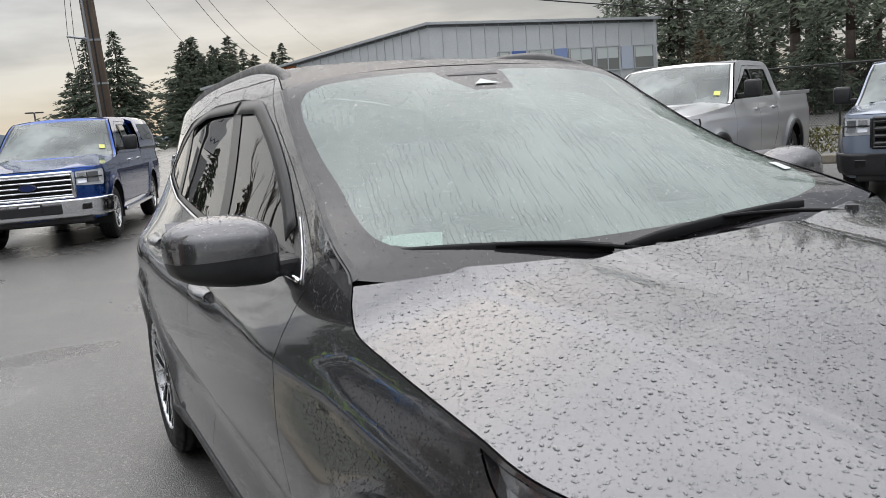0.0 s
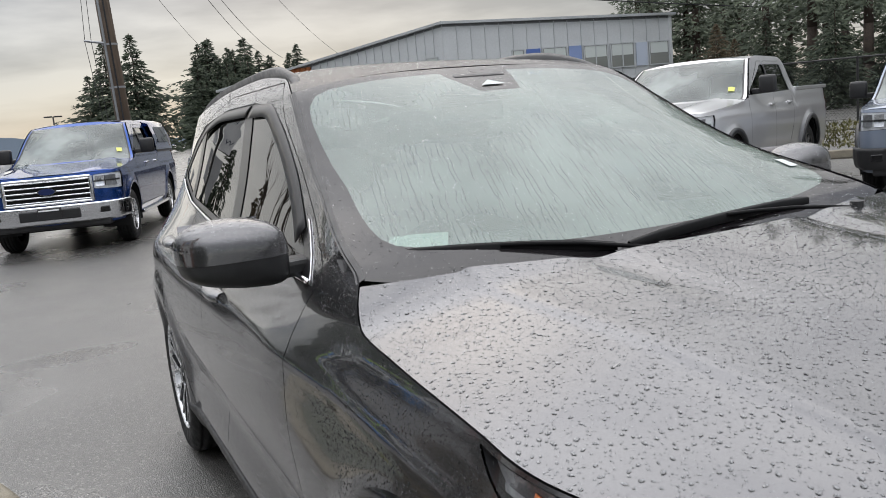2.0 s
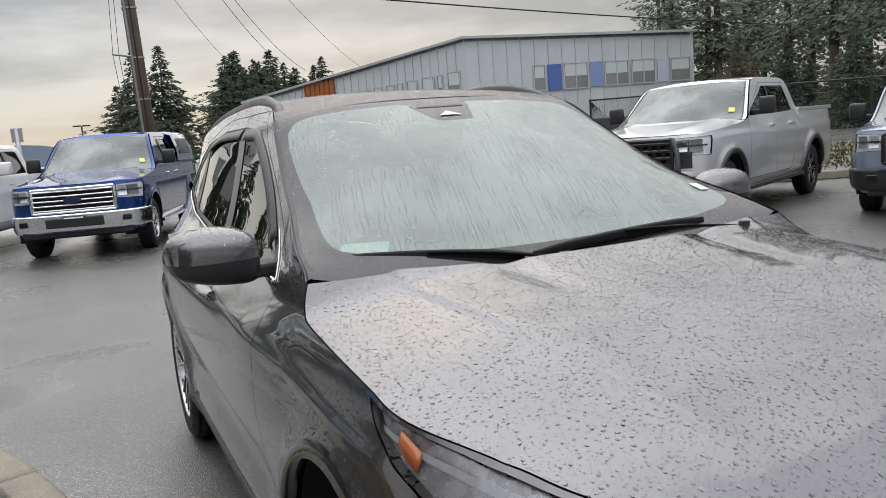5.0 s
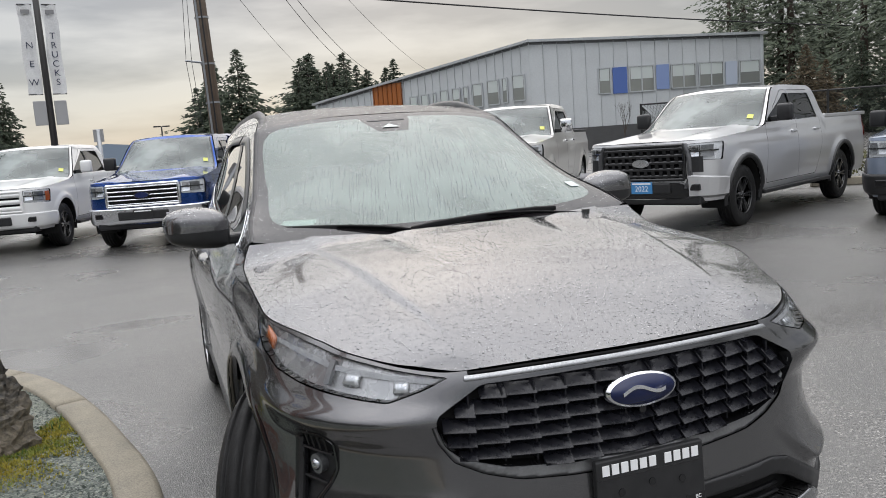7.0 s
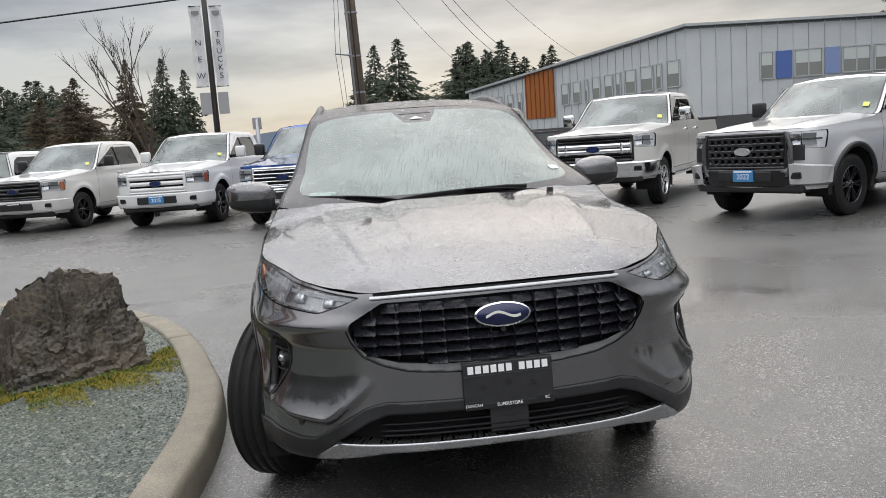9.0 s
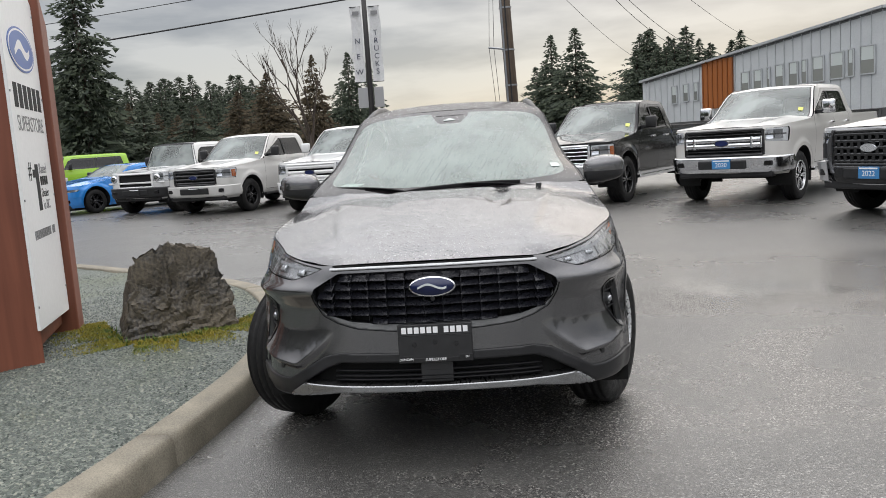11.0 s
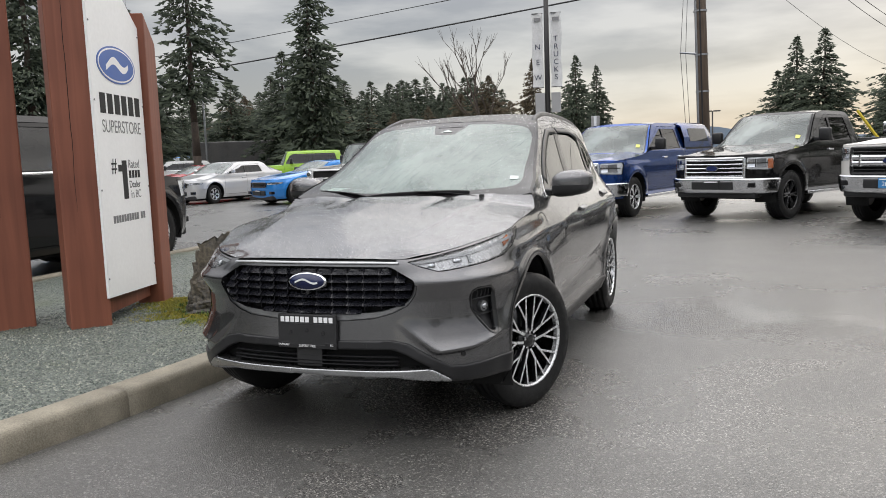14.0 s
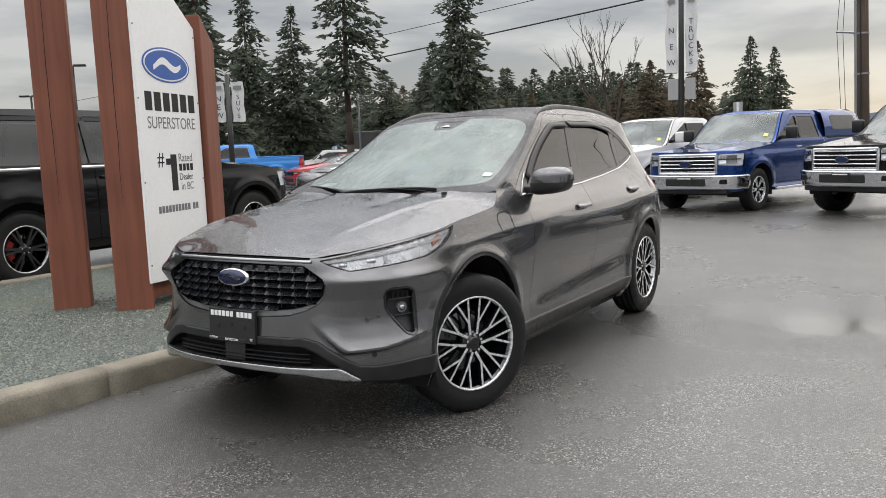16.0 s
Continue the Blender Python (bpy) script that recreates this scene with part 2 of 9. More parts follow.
def rain_glass(name, color, film, film_col):
    """Windscreen: condensation inside, beads and winding runs of rain outside."""
    m = glass(name, color, 0.0, 1.5, film, film_col)
    N, L, b = nodes_of(m)
    gl = next(n for n in N if n.type == "BSDF_GLOSSY")
    fz = next(n for n in N if n.type == "LAYER_WEIGHT")
    m2 = next(n for n in N if n.type == "MIX_SHADER" and not n.inputs[0].is_linked)
    tc = N.new("ShaderNodeTexCoord")
    xyz = N.new("ShaderNodeSeparateXYZ")
    L.new(tc.outputs["Object"], xyz.inputs[0])

    def calc(op, p, q, r=None):
        n_ = N.new("ShaderNodeMath")
        n_.operation = op
        for i_, val in enumerate((p, q, r)):
            if val is None:
                continue
            if isinstance(val, (int, float)):
                n_.inputs[i_].default_value = val
            else:
                L.new(val, n_.inputs[i_])
        return n_.outputs[0]

    # runs drift to one side as they go down the glass, wander, meet and stop
    fan = calc("MULTIPLY_ADD", xyz.outputs[1], -0.30, xyz.outputs[0])
    layers = []
    for seed_, many, wander in ((0.0, 62.0, 0.034), (7.3, 47.0, 0.046)):
        warp = N.new("ShaderNodeTexNoise")
        warp.noise_dimensions = "4D"
        warp.inputs["W"].default_value = seed_
        warp.inputs["Scale"].default_value, warp.inputs["Detail"].default_value, warp.inputs["Roughness"].default_value = 11, 3.5, 0.62
        L.new(tc.outputs["Object"], warp.inputs["Vector"])
        line = N.new("ShaderNodeTexVoronoi")
        line.voronoi_dimensions, line.feature = "1D", "DISTANCE_TO_EDGE"
        line.inputs["Scale"].default_value = 1.0
        L.new(calc("MULTIPLY_ADD", calc("MULTIPLY_ADD", warp.outputs["Fac"], wander, fan), many, 50 + seed_), line.inputs["W"])
        run = N.new("ShaderNodeMapRange")
        run.inputs[1].default_value, run.inputs[2].default_value = 0.012 * many / 26, 0.048 * many / 26
        run.inputs[3].default_value, run.inputs[4].default_value = 1.0, 0.0
        L.new(line.outputs["Distance"], run.inputs[0])
        cmb = N.new("ShaderNodeCombineXYZ")
        L.new(calc("MULTIPLY", fan, 26.0), cmb.inputs[0])
        L.new(calc("MULTIPLY_ADD", xyz.outputs[1], 7.0, seed_), cmb.inputs[1])
        patch = N.new("ShaderNodeTexNoise")
        patch.inputs["Scale"].default_value = 1.0
        L.new(cmb.outputs[0], patch.inputs["Vector"])
        pr = N.new("ShaderNodeMapRange")
        pr.inputs[1].default_value, pr.inputs[2].default_value = 0.46, 0.60
        L.new(patch.outputs["Fac"], pr.inputs[0])
        layers.append(calc("MULTIPLY", run.outputs[0], pr.outputs[0]))
    mul = N.new("ShaderNodeMath")
    mul.operation = "MAXIMUM"
    L.new(layers[0], mul.inputs[0])
    L.new(layers[1], mul.inputs[1])
    bead = N.new("ShaderNodeTexVoronoi")
    bead.inputs["Scale"].default_value = 120
    L.new(tc.outputs["Object"], bead.inputs["Vector"])
    br = N.new("ShaderNodeMapRange")
    br.inputs[1].default_value, br.inputs[2].default_value = 0.14, 0.30
    br.inputs[3].default_value, br.inputs[4].default_value = 1.0, 0.0
    L.new(bead.outputs["Distance"], br.inputs[0])
    mxh = N.new("ShaderNodeMath")
    mxh.operation = "MAXIMUM"
    L.new(mul.outputs[0], mxh.inputs[0])
    L.new(br.outputs[0], mxh.inputs[1])
    bp = N.new("ShaderNodeBump")
    bp.inputs["Strength"].default_value, bp.inputs["Distance"].default_value = 0.07, 0.002
    L.new(mxh.outputs[0], bp.inputs["Height"])
    L.new(bp.outputs[0], gl.inputs["Normal"])
    L.new(bp.outputs[0], fz.inputs["Normal"])
    # the runs wash the mist away
    fm = N.new("ShaderNodeMapRange")
    fm.inputs[3].default_value, fm.inputs[4].default_value = film, film * 0.60
    L.new(mul.outputs[0], fm.inputs[0])
    haze = N.new("ShaderNodeTexNoise")
    haze.inputs["Scale"].default_value, haze.inputs["Detail"].default_value = 3.2, 2.5
    L.new(tc.outputs["Object"], haze.inputs["Vector"])
    uneven = N.new("ShaderNodeMapRange")
    uneven.inputs[1].default_value, uneven.inputs[2].default_value = 0.32, 0.66
    uneven.inputs[3].default_value, uneven.inputs[4].default_value = (0.80, 1.14) if film < 0.9 else (1.0, 1.0)
    L.new(haze.outputs["Fac"], uneven.inputs[0])
    L.new(calc("MULTIPLY", fm.outputs[0], uneven.outputs[0]), m2.inputs[0])
    return m


def wood(name, c0, c1, scale=6.0, stretch=(1, 1, 0.08), rough=0.55):
    if name in MATS:
        return MATS[name]
    m = mat(name, c0, rough)
    N, L, b = nodes_of(m)
    tc = N.new("ShaderNodeTexCoord")
    mp = N.new("ShaderNodeMapping")
    mp.inputs["Scale"].default_value = stretch
    n1 = N.new("ShaderNodeTexNoise")
    n1.inputs["Scale"].default_value, n1.inputs["Detail"].default_value, n1.inputs["Distortion"].default_value = scale * 6, 8, 0.6
    n2 = N.new("ShaderNodeTexNoise")
    n2.inputs["Scale"].default_value = 1.3
    ramp = N.new("ShaderNodeValToRGB")
    ramp.color_ramp.elements[0].position, ramp.color_ramp.elements[1].position = 0.30, 0.70
    ramp.color_ramp.elements[0].color, ramp.color_ramp.elements[1].color = (*c0, 1), (*c1, 1)
    ad = N.new("ShaderNodeMath")
    ad.operation = "MULTIPLY_ADD"
    ad.inputs[1].default_value = 0.5
    hf = N.new("ShaderNodeMath")
    hf.operation = "MULTIPLY"
    hf.inputs[1].default_value = 0.5
    bp = N.new("ShaderNodeBump")
    bp.inputs["Strength"].default_value, bp.inputs["Distance"].default_value = 0.25, 0.004
    L.new(tc.outputs["Object"], mp.inputs[0])
    L.new(mp.outputs[0], n1.inputs["Vector"])
    L.new(tc.outputs["Object"], n2.inputs["Vector"])
    L.new(n2.outputs["Fac"], hf.inputs[0])
    L.new(n1.outputs["Fac"], ad.inputs[0])
    L.new(hf.outputs[0], ad.inputs[2])
    L.new(ad.outputs[0], ramp.inputs[0])
    L.new(ramp.outputs[0], b.inputs["Base Color"])
    L.new(n1.outputs["Fac"], bp.inputs["Height"])
    L.new(bp.outputs[0], b.inputs["Normal"])
    return m


BLACK = noisy("black_plastic", (0.012, 0.012, 0.013), (0.022, 0.022, 0.023), 30, 0.35, 0.5, 0.05, 300)
GLOSSBLACK = mat("gloss_black", (0.008, 0.008, 0.009), 0.14, 0, 0.3)
DARK = mat("dark_void", (0.006, 0.006, 0.006), 0.9)
RUBBER = noisy("tyre_rubber", (0.008, 0.008, 0.008), (0.017, 0.017, 0.017), 25, 0.45, 0.75, 0.15, 200, spec=0.25)
CHROME = noisy("chrome", (0.72, 0.73, 0.75), (0.85, 0.86, 0.88), 20, 0.06, 0.14, metal=1.0)
ALLOY = noisy("machined_alloy", (0.70, 0.71, 0.72), (0.82, 0.83, 0.84), 30, 0.22, 0.34, metal=0.6)
SATIN = noisy("satin_grey_trim", (0.16, 0.165, 0.17), (0.22, 0.225, 0.23), 12, 0.3, 0.42, metal=0.6)
WHITE_INK = mat("white_lettering", (0.82, 0.82, 0.82), 0.5)
AMBER = mat("amber_reflector", (0.40, 0.10, 0.02), 0.2, 0, 0.6)
TAIL_RED = mat("red_lamp_lens", (0.35, 0.01, 0.01), 0.15, 0, 0.8)
LAMP_GLASS = glass("clear_lamp_lens", (0.94, 0.95, 0.96))
TINT = glass("tinted_glass", (0.10, 0.115, 0.11), 0.0, 1.5)
TRUCKGLASS = glass("cab_glass", (0.46, 0.54, 0.51), 0.0, 1.55, 0.34, (0.44, 0.50, 0.475))
N, L, b = nodes_of(TRUCKGLASS)
mist, mist_c = N.new("ShaderNodeTexNoise"), N.new("ShaderNodeTexCoord")
mist.inputs["Scale"].default_value, mist.inputs["Detail"].default_value = 1.7, 3
mist_r = N.new("ShaderNodeMapRange")
mist_r.inputs[1].default_value, mist_r.inputs[2].default_value = 0.35, 0.65
mist_r.inputs[3].default_value, mist_r.inputs[4].default_value = 0.16, 0.50
L.new(mist_c.outputs["Object"], mist.inputs["Vector"])
L.new(mist.outputs["Fac"], mist_r.inputs[0])
L.new(mist_r.outputs[0], next(n for n in N if n.type == "MIX_SHADER" and not n.inputs[0].is_linked).inputs[0])
SEAT = noisy("dark_cloth", (0.03, 0.03, 0.032), (0.05, 0.05, 0.052), 60, 0.8, 0.95, 0.2, 500)

# ---- curved sheet metal: a plan outline, pulled in by a profile that changes with height ----


def spline(ts, ps, t):
    """Smooth curve through ps at ts, sampled at t (monotone-limited cubic)."""
    ts, ps, t = np.asarray(ts, float), np.asarray(ps, float), np.asarray(t, float)
    h = np.diff(ts)
    d = np.diff(ps) / h
    m = np.zeros(len(ps))
    m[0], m[-1] = d[0], d[-1]
    for i in range(1, len(ps) - 1):
        m[i] = 0 if d[i - 1] * d[i] <= 0 else 2 * d[i - 1] * d[i] / (d[i - 1] + d[i])
    i = np.clip(np.searchsorted(ts, t, "right") - 1, 0, len(ts) - 2)
    u = np.clip((t - ts[i]) / h[i], 0, 1)
    return ((2 * u**3 - 3 * u**2 + 1) * ps[i] + (u**3 - 2 * u**2 + u) * h[i] * m[i]
            + (-2 * u**3 + 3 * u**2) * ps[i + 1] + (u**3 - u**2) * h[i] * m[i + 1])


class Outline:
    """Half of a body's plan outline, from the nose's middle round to the tail's middle, by arc length."""

    def __init__(self, pts):
        p = np.array(pts, float)
        c = np.concatenate([[0], np.cumsum(np.hypot(*np.diff(p, axis=0).T))])
        t = np.linspace(0, c[-1], 1200)
        x, y = spline(c, p[:, 0], t), spline(c, p[:, 1], t)
        k = np.ones(31) / 31
        x = np.convolve(np.concatenate([-x[15:0:-1], x, -x[-2:-17:-1]]), k, "valid")
        y = np.convolve(np.concatenate([y[15:0:-1], y, y[-2:-17:-1]]), k, "valid")
        s = np.concatenate([[0], np.cumsum(np.hypot(np.diff(x), np.diff(y)))])
        self.s, self.x, self.y, self.length = s, x, y, s[-1]
        dx, dy = np.gradient(x, s), np.gradient(y, s)
        n = np.hypot(dx, dy)
        self.nx, self.ny = dy / n, -dx / n

    def at(self, s):
        return [np.interp(s, self.s, a) for a in (self.x, self.y, self.nx, self.ny)]

    def sx(self, x):
        k = int(np.argmax(self.x))
        return np.interp(x, self.x[:k], self.s[:k])

    def sy(self, y):
        return np.interp(y, np.maximum.accumulate(self.y), self.s)


def smooth01(a, b, x):
    t = np.clip((x - a) / (b - a), 0, 1)
    return t * t * (3 - 2 * t)


def inside(poly, u, v):
    u, v = np.asarray(u), np.asarray(v)
    r = np.zeros(u.shape, bool)
    for (x0, y0), (x1, y1) in zip(poly, list(poly[1:]) + [poly[0]]):
        if y0 != y1:
            r ^= ((y0 > v) != (y1 > v)) & (u < (x1 - x0) * (v - y0) / (y1 - y0) + x0)
    return r


def nearest(poly, u, v):
    best, bu, bv = np.full(u.shape, 1e9), u.copy(), v.copy()
    for (x0, y0), (x1, y1) in zip(poly, list(poly[1:]) + [poly[0]]):
        dx, dy = x1 - x0, y1 - y0
        t = np.clip(((u - x0) * dx + (v - y0) * dy) / (dx * dx + dy * dy + 1e-12), 0, 1)
        px, py = x0 + t * dx, y0 + t * dy
        d = (u - px) ** 2 + (v - py) ** 2
        k = d < best
        best[k], bu[k], bv[k] = d[k], px[k], py[k]
    return bu, bv


def rounded(poly, r=0.02, n=4):
    """The polygon with its corners rounded off."""
    out, m = [], len(poly)
    for i in range(m):
        a, b, c = (Vector(poly[(i + k) % m]) for k in (-1, 0, 1))
        e, f = (a - b), (c - b)
        q = min(r, e.length * 0.45, f.length * 0.45)
        p0, p1 = b + e.normalized() * q, b + f.normalized() * q
        for k in range(n + 1):
            t = k / n
            out.append(tuple(p0 * (1 - t) ** 2 + b * 2 * t * (1 - t) + p1 * t * t))
    return out


def shrink(poly, d):
    """The polygon moved in by d."""
    p = [Vector(q) for q in poly]
    area = sum(a.x * b.y - b.x * a.y for a, b in zip(p, p[1:] + p[:1]))
    k = 1 if area > 0 else -1
    out = []
    for i in range(len(p)):
        a, b, c = p[i - 1], p[i], p[(i + 1) % len(p)]
        e, f = (b - a), (c - b)
        if e.length < 1e-6 or f.length < 1e-6:
            continue
        n0, n1 = Vector((-e.y, e.x)).normalized(), Vector((-f.y, f.x)).normalized()
        nn = (n0 + n1)
        nn = nn.normalized() / max(0.5, math.sqrt(max(0.05, (1 + n0.dot(n1)) / 2)))
        out.append(tuple(b + nn * d * k))
    return out


def cut_sheet(us, vs, vtop, regions, gaps):
    """A grid over us and vs (v scaled up to vtop(u)), parted by the regions' polygons: {name: (u, v, faces)}; 'rest' is what is left."""
    nu, nv = len(us), len(vs)
    U = np.repeat(np.asarray(us)[:, None], nv, 1)
    top = vtop(np.asarray(us))[:, None]
    V = vs[0] + (np.asarray(vs)[None, :] - vs[0]) / (vs[-1] - vs[0]) * (top - vs[0])
    cu = (U[:-1, :-1] + U[1:, :-1] + U[1:, 1:] + U[:-1, 1:]) / 4
    cv = (V[:-1, :-1] + V[1:, :-1] + V[1:, 1:] + V[:-1, 1:]) / 4
    owner = np.zeros(cu.shape, int)
    names = ["rest"] + [n for n, _ in regions]
    for i, (n, poly) in enumerate(regions):
        owner[inside(poly, cu, cv) & (owner == 0)] = i + 1
    idx = np.arange(nu * nv).reshape(nu, nv)
    pad = np.full((nu + 1, nv + 1), -1)
    pad[1:-1, 1:-1] = owner
    q = np.stack([pad[:-1, :-1], pad[1:, :-1], pad[:-1, 1:], pad[1:, 1:]])
    lead = np.where(q > 0, q, 999).min(0)
    mixed = (np.where(q < 0, 999, q).min(0) != q.max(0)) & (lead < 999)
    for j, (m, poly) in enumerate(regions):
        b = mixed & (lead == j + 1)
        U[b], V[b] = nearest(poly, U[b], V[b])
    out = {}
    for i, n in enumerate(names):
        u, v = U, V
        g = gaps.get(n, 0.0)
        if g:
            u, v = U.copy(), V.copy()
            b = mixed & (lead == i)
            u[b], v[b] = nearest(shrink(regions[i - 1][1], g), u[b], v[b])
        f = np.argwhere(owner == i)
        faces = [(idx[a, b], idx[a + 1, b], idx[a + 1, b + 1], idx[a, b + 1]) for a, b in f]
        out[n] = (u.ravel(), v.ravel(), faces)
    return out


def sheet_mesh(pts, faces, mirror=False, flip=False):
    """A bmesh of the faces, with unused points left out; mirror: at -x."""
    used = sorted({i for f in faces for i in f})
    pos = {i: k for k, i in enumerate(used)}
    bm = bmesh.new()
    vs = [bm.verts.new((-pts[i][0] if mirror else pts[i][0], pts[i][1], pts[i][2])) for i in used]
    for f in faces:
        q = [vs[pos[i]] for i in f]
        if mirror != flip:
            q.reverse()
        try:
            bm.faces.new(q)
        except ValueError:
            pass
    return bm


def loft(rows, mirror=False):
    """A sheet through rows of points, from the middle out to +x; mirror: the other half too."""
    bm = bmesh.new()
    full = [([Vector((-p[0], p[1], p[2])) for p in reversed(r[1:])] + [Vector(p) for p in r]) if mirror else [Vector(p) for p in r] for r in rows]
    vs = [[bm.verts.new(p) for p in r] for r in full]
    for a, b in zip(vs, vs[1:]):
        for i in range(len(a) - 1):
            bm.faces.new((a[i], a[i + 1], b[i + 1], b[i]))
    return bm


def lathe(bm, prof, n=48, axis="x", close=False):
    """Spins (across, radius) pairs round the x axis."""
    rings = []
    for k in range(n):
        c, s = math.cos(2 * math.pi * k / n), math.sin(2 * math.pi * k / n)
        rings.append([bm.verts.new((a, r * s, r * c)) for a, r in prof])
    m = len(prof)
    for k in range(n):
        p, q = rings[k], rings[(k + 1) % n]
        for i in range(m if close else m - 1):
            bm.faces.new((p[i], p[(i + 1) % m], q[(i + 1) % m], q[i]))
    return bm


def thicken(bm, d):
    """Gives a sheet an inner side, d behind it, and rims."""
    bm.normal_update()
    bmesh.ops.solidify(bm, geom=bm.faces[:], thickness=d)
    return bm

# ---- the compact SUV's outer skin ----
SUV = Outline([(0, -2.312), (0.3, -2.292), (0.52, -2.245), (0.68, -2.165), (0.80, -2.045), (0.87, -1.90), (0.905, -1.70), (0.922, -1.40),
               (0.930, -0.80), (0.935, 0.0), (0.935, 0.9), (0.925, 1.40), (0.90, 1.75), (0.83, 2.02), (0.66, 2.20), (0.35, 2.265), (0, 2.285)])
# how far the skin lies inside the outline, by height: nose, front corner, fender, door, tail
PROF = (
    ((0.20, 0.28, 0.34, 0.40, 0.50, 0.62, 0.78, 0.86, 0.91, 1.10), (0.14, 0.045, 0.004, 0.004, 0.022, 0.034, 0.050, 0.062, 0.082, 0.30)),
    ((0.20, 0.28, 0.34, 0.40, 0.46, 0.54, 0.63, 0.70, 0.750, 0.778, 0.790, 0.84, 0.92, 1.02), (0.12, 0.05, 0.020, 0.014, 0.018, 0.034, 0.052, 0.052, 0.026, 0.008, 0.004, 0.040, 0.092, 0.20)),
    ((0.20, 0.30, 0.45, 0.60, 0.75, 0.86, 0.94, 1.01, 1.08, 1.15), (0.08, 0.035, 0.020, 0.012, 0.010, 0.022, 0.040, 0.062, 0.092, 0.130)),
    ((0.20, 0.28, 0.36, 0.50, 0.66, 0.80, 0.90, 0.97, 1.03, 1.10, 1.16, 1.30, 1.45, 1.55, 1.64), (0.12, 0.06, 0.035, 0.034, 0.014, 0.0, 0.004, 0.026, 0.066, 0.118, 0.155, 0.216, 0.270, 0.306, 0.370)),
    ((0.20, 0.30, 0.45, 0.70, 0.90, 1.00, 1.10, 1.30, 1.50, 1.62), (0.10, 0.04, 0.01, 0.0, 0.03, 0.06, 0.12, 0.24, 0.36, 0.44)),
)


def suv_inset(s, z):
    w = [spline(a, b, z) for a, b in PROF]
    y = np.interp(s, SUV.s, SUV.y)
    x = np.interp(s, SUV.s, SUV.x)
    k1 = smooth01(0.36, 0.76, np.where(y < 0, x, 2))
    k2 = smooth01(-1.98, -1.60, y)
    k3 = smooth01(-1.10, -0.55, y)
    k4 = smooth01(1.55, 2.15, y)
    d = w[0] * (1 - k1) + w[1] * k1
    d = d * (1 - k2) + w[2] * k2
    d = d * (1 - k3) + w[3] * k3
    d = d * (1 - k4) + w[4] * k4
    # wheel-arch flares, door hollow, shoulder over the rear wheel
    for cy in (-1.39, 1.38):
        r = np.hypot(y - cy, z - 0.37)
        d = d - 0.019 * np.exp(-((r - 0.445) / 0.050) ** 2) * (np.abs(y - cy) < 0.7)
    d = d + 0.020 * np.exp(-((z - 0.53 - 0.05 * y) / 0.075) ** 2) * smooth01(-0.95, -0.55, y) * (1 - smooth01(0.75, 1.0, y))
    d = d - 0.010 * np.exp(-((z - 0.97) / 0.05) ** 2) * smooth01(0.6, 1.2, y) * (1 - smooth01(1.7, 2.0, y))
    # folded crease along the lower cheek: a ledge above it, a short undercut below
    zc = spline([0.40, 0.461, 0.573, 0.648, 0.759, 0.866, 0.92], [0.66, 0.613, 0.519, 0.472, 0.478, 0.510, 0.54], x)
    up = z - zc
    fold = np.where(up > 0, np.exp(-np.abs(up) / 0.050), np.clip(1 + up / 0.022, 0, 1))
    d = d - 0.030 * fold * smooth01(0.45, 0.62, x) * (1 - smooth01(-1.98, -1.80, y)) * (y < 0)
    # crease running back from the front lamp along the fender
    d = d - 0.006 * np.exp(-((z - 0.90 - 0.05 * (y + 1.6)) / 0.022) ** 2) * smooth01(-1.75, -1.5, y) * (1 - smooth01(-0.7, 0.2, y))
    return d


def suv_top(s):
    """Upper rim of the side skin: bonnet edge, windscreen pillar, roof edge, tail."""
    y = np.interp(s, SUV.s, SUV.y)
    x = np.interp(s, SUV.s, SUV.x)
    front = spline([0, 0.30, 0.50, 0.614, 0.72, 0.80, 0.87], [0.905, 0.904, 0.900, 0.912, 0.930, 0.943, 0.958], x)
    back = spline([-1.90, -1.70, -1.56, -1.25, -1.10, -1.04, -0.99, -0.86, -0.66, -0.475, -0.25, -0.08, 0.10, 0.50, 1.00, 1.50, 1.80, 1.98, 2.12, 2.285],
                  [0.958, 0.984, 1.010, 1.041, 1.058, 1.092, 1.140, 1.186, 1.250, 1.332, 1.460, 1.560, 1.612, 1.640, 1.626, 1.566, 1.500, 1.40, 1.15, 1.08], y)
    return np.where(y < -1.90, front, back)


def suv_skin(s, z, push=0.0):
    x, y, nx, ny = SUV.at(s)
    d = suv_inset(s, z) - push
    px = np.maximum(x - nx * d, 0.0)
    px = np.where(np.asarray(s) <= 1e-6, 0, px)
    px = np.where(np.asarray(s) >= SUV.length - 1e-6, 0, px)
    return np.stack([px, y - ny * d, np.asarray(z, float) * np.ones_like(px)], -1)

# ---- the grey compact SUV ----
PAINT = car_paint("wet_carbon_grey_paint", (0.116, 0.115, 0.118), 0.80, 0.20, 0.3, 0.20)
HUB_F, HUB_R, TYRE_R = -1.395, 1.385, 0.365


def fx(pts):
    return [(float(SUV.sx(x)), z) for x, z in pts]


def fy(pts):
    return [(float(SUV.sy(y)), z) for y, z in pts]


def arch(cy, r, n=40, tall=0.99):
    s0 = float(SUV.sy(cy))
    return [(s0 + r * math.cos(2 * math.pi * k / n), 0.375 + r * tall * math.sin(2 * math.pi * k / n)) for k in range(n)]


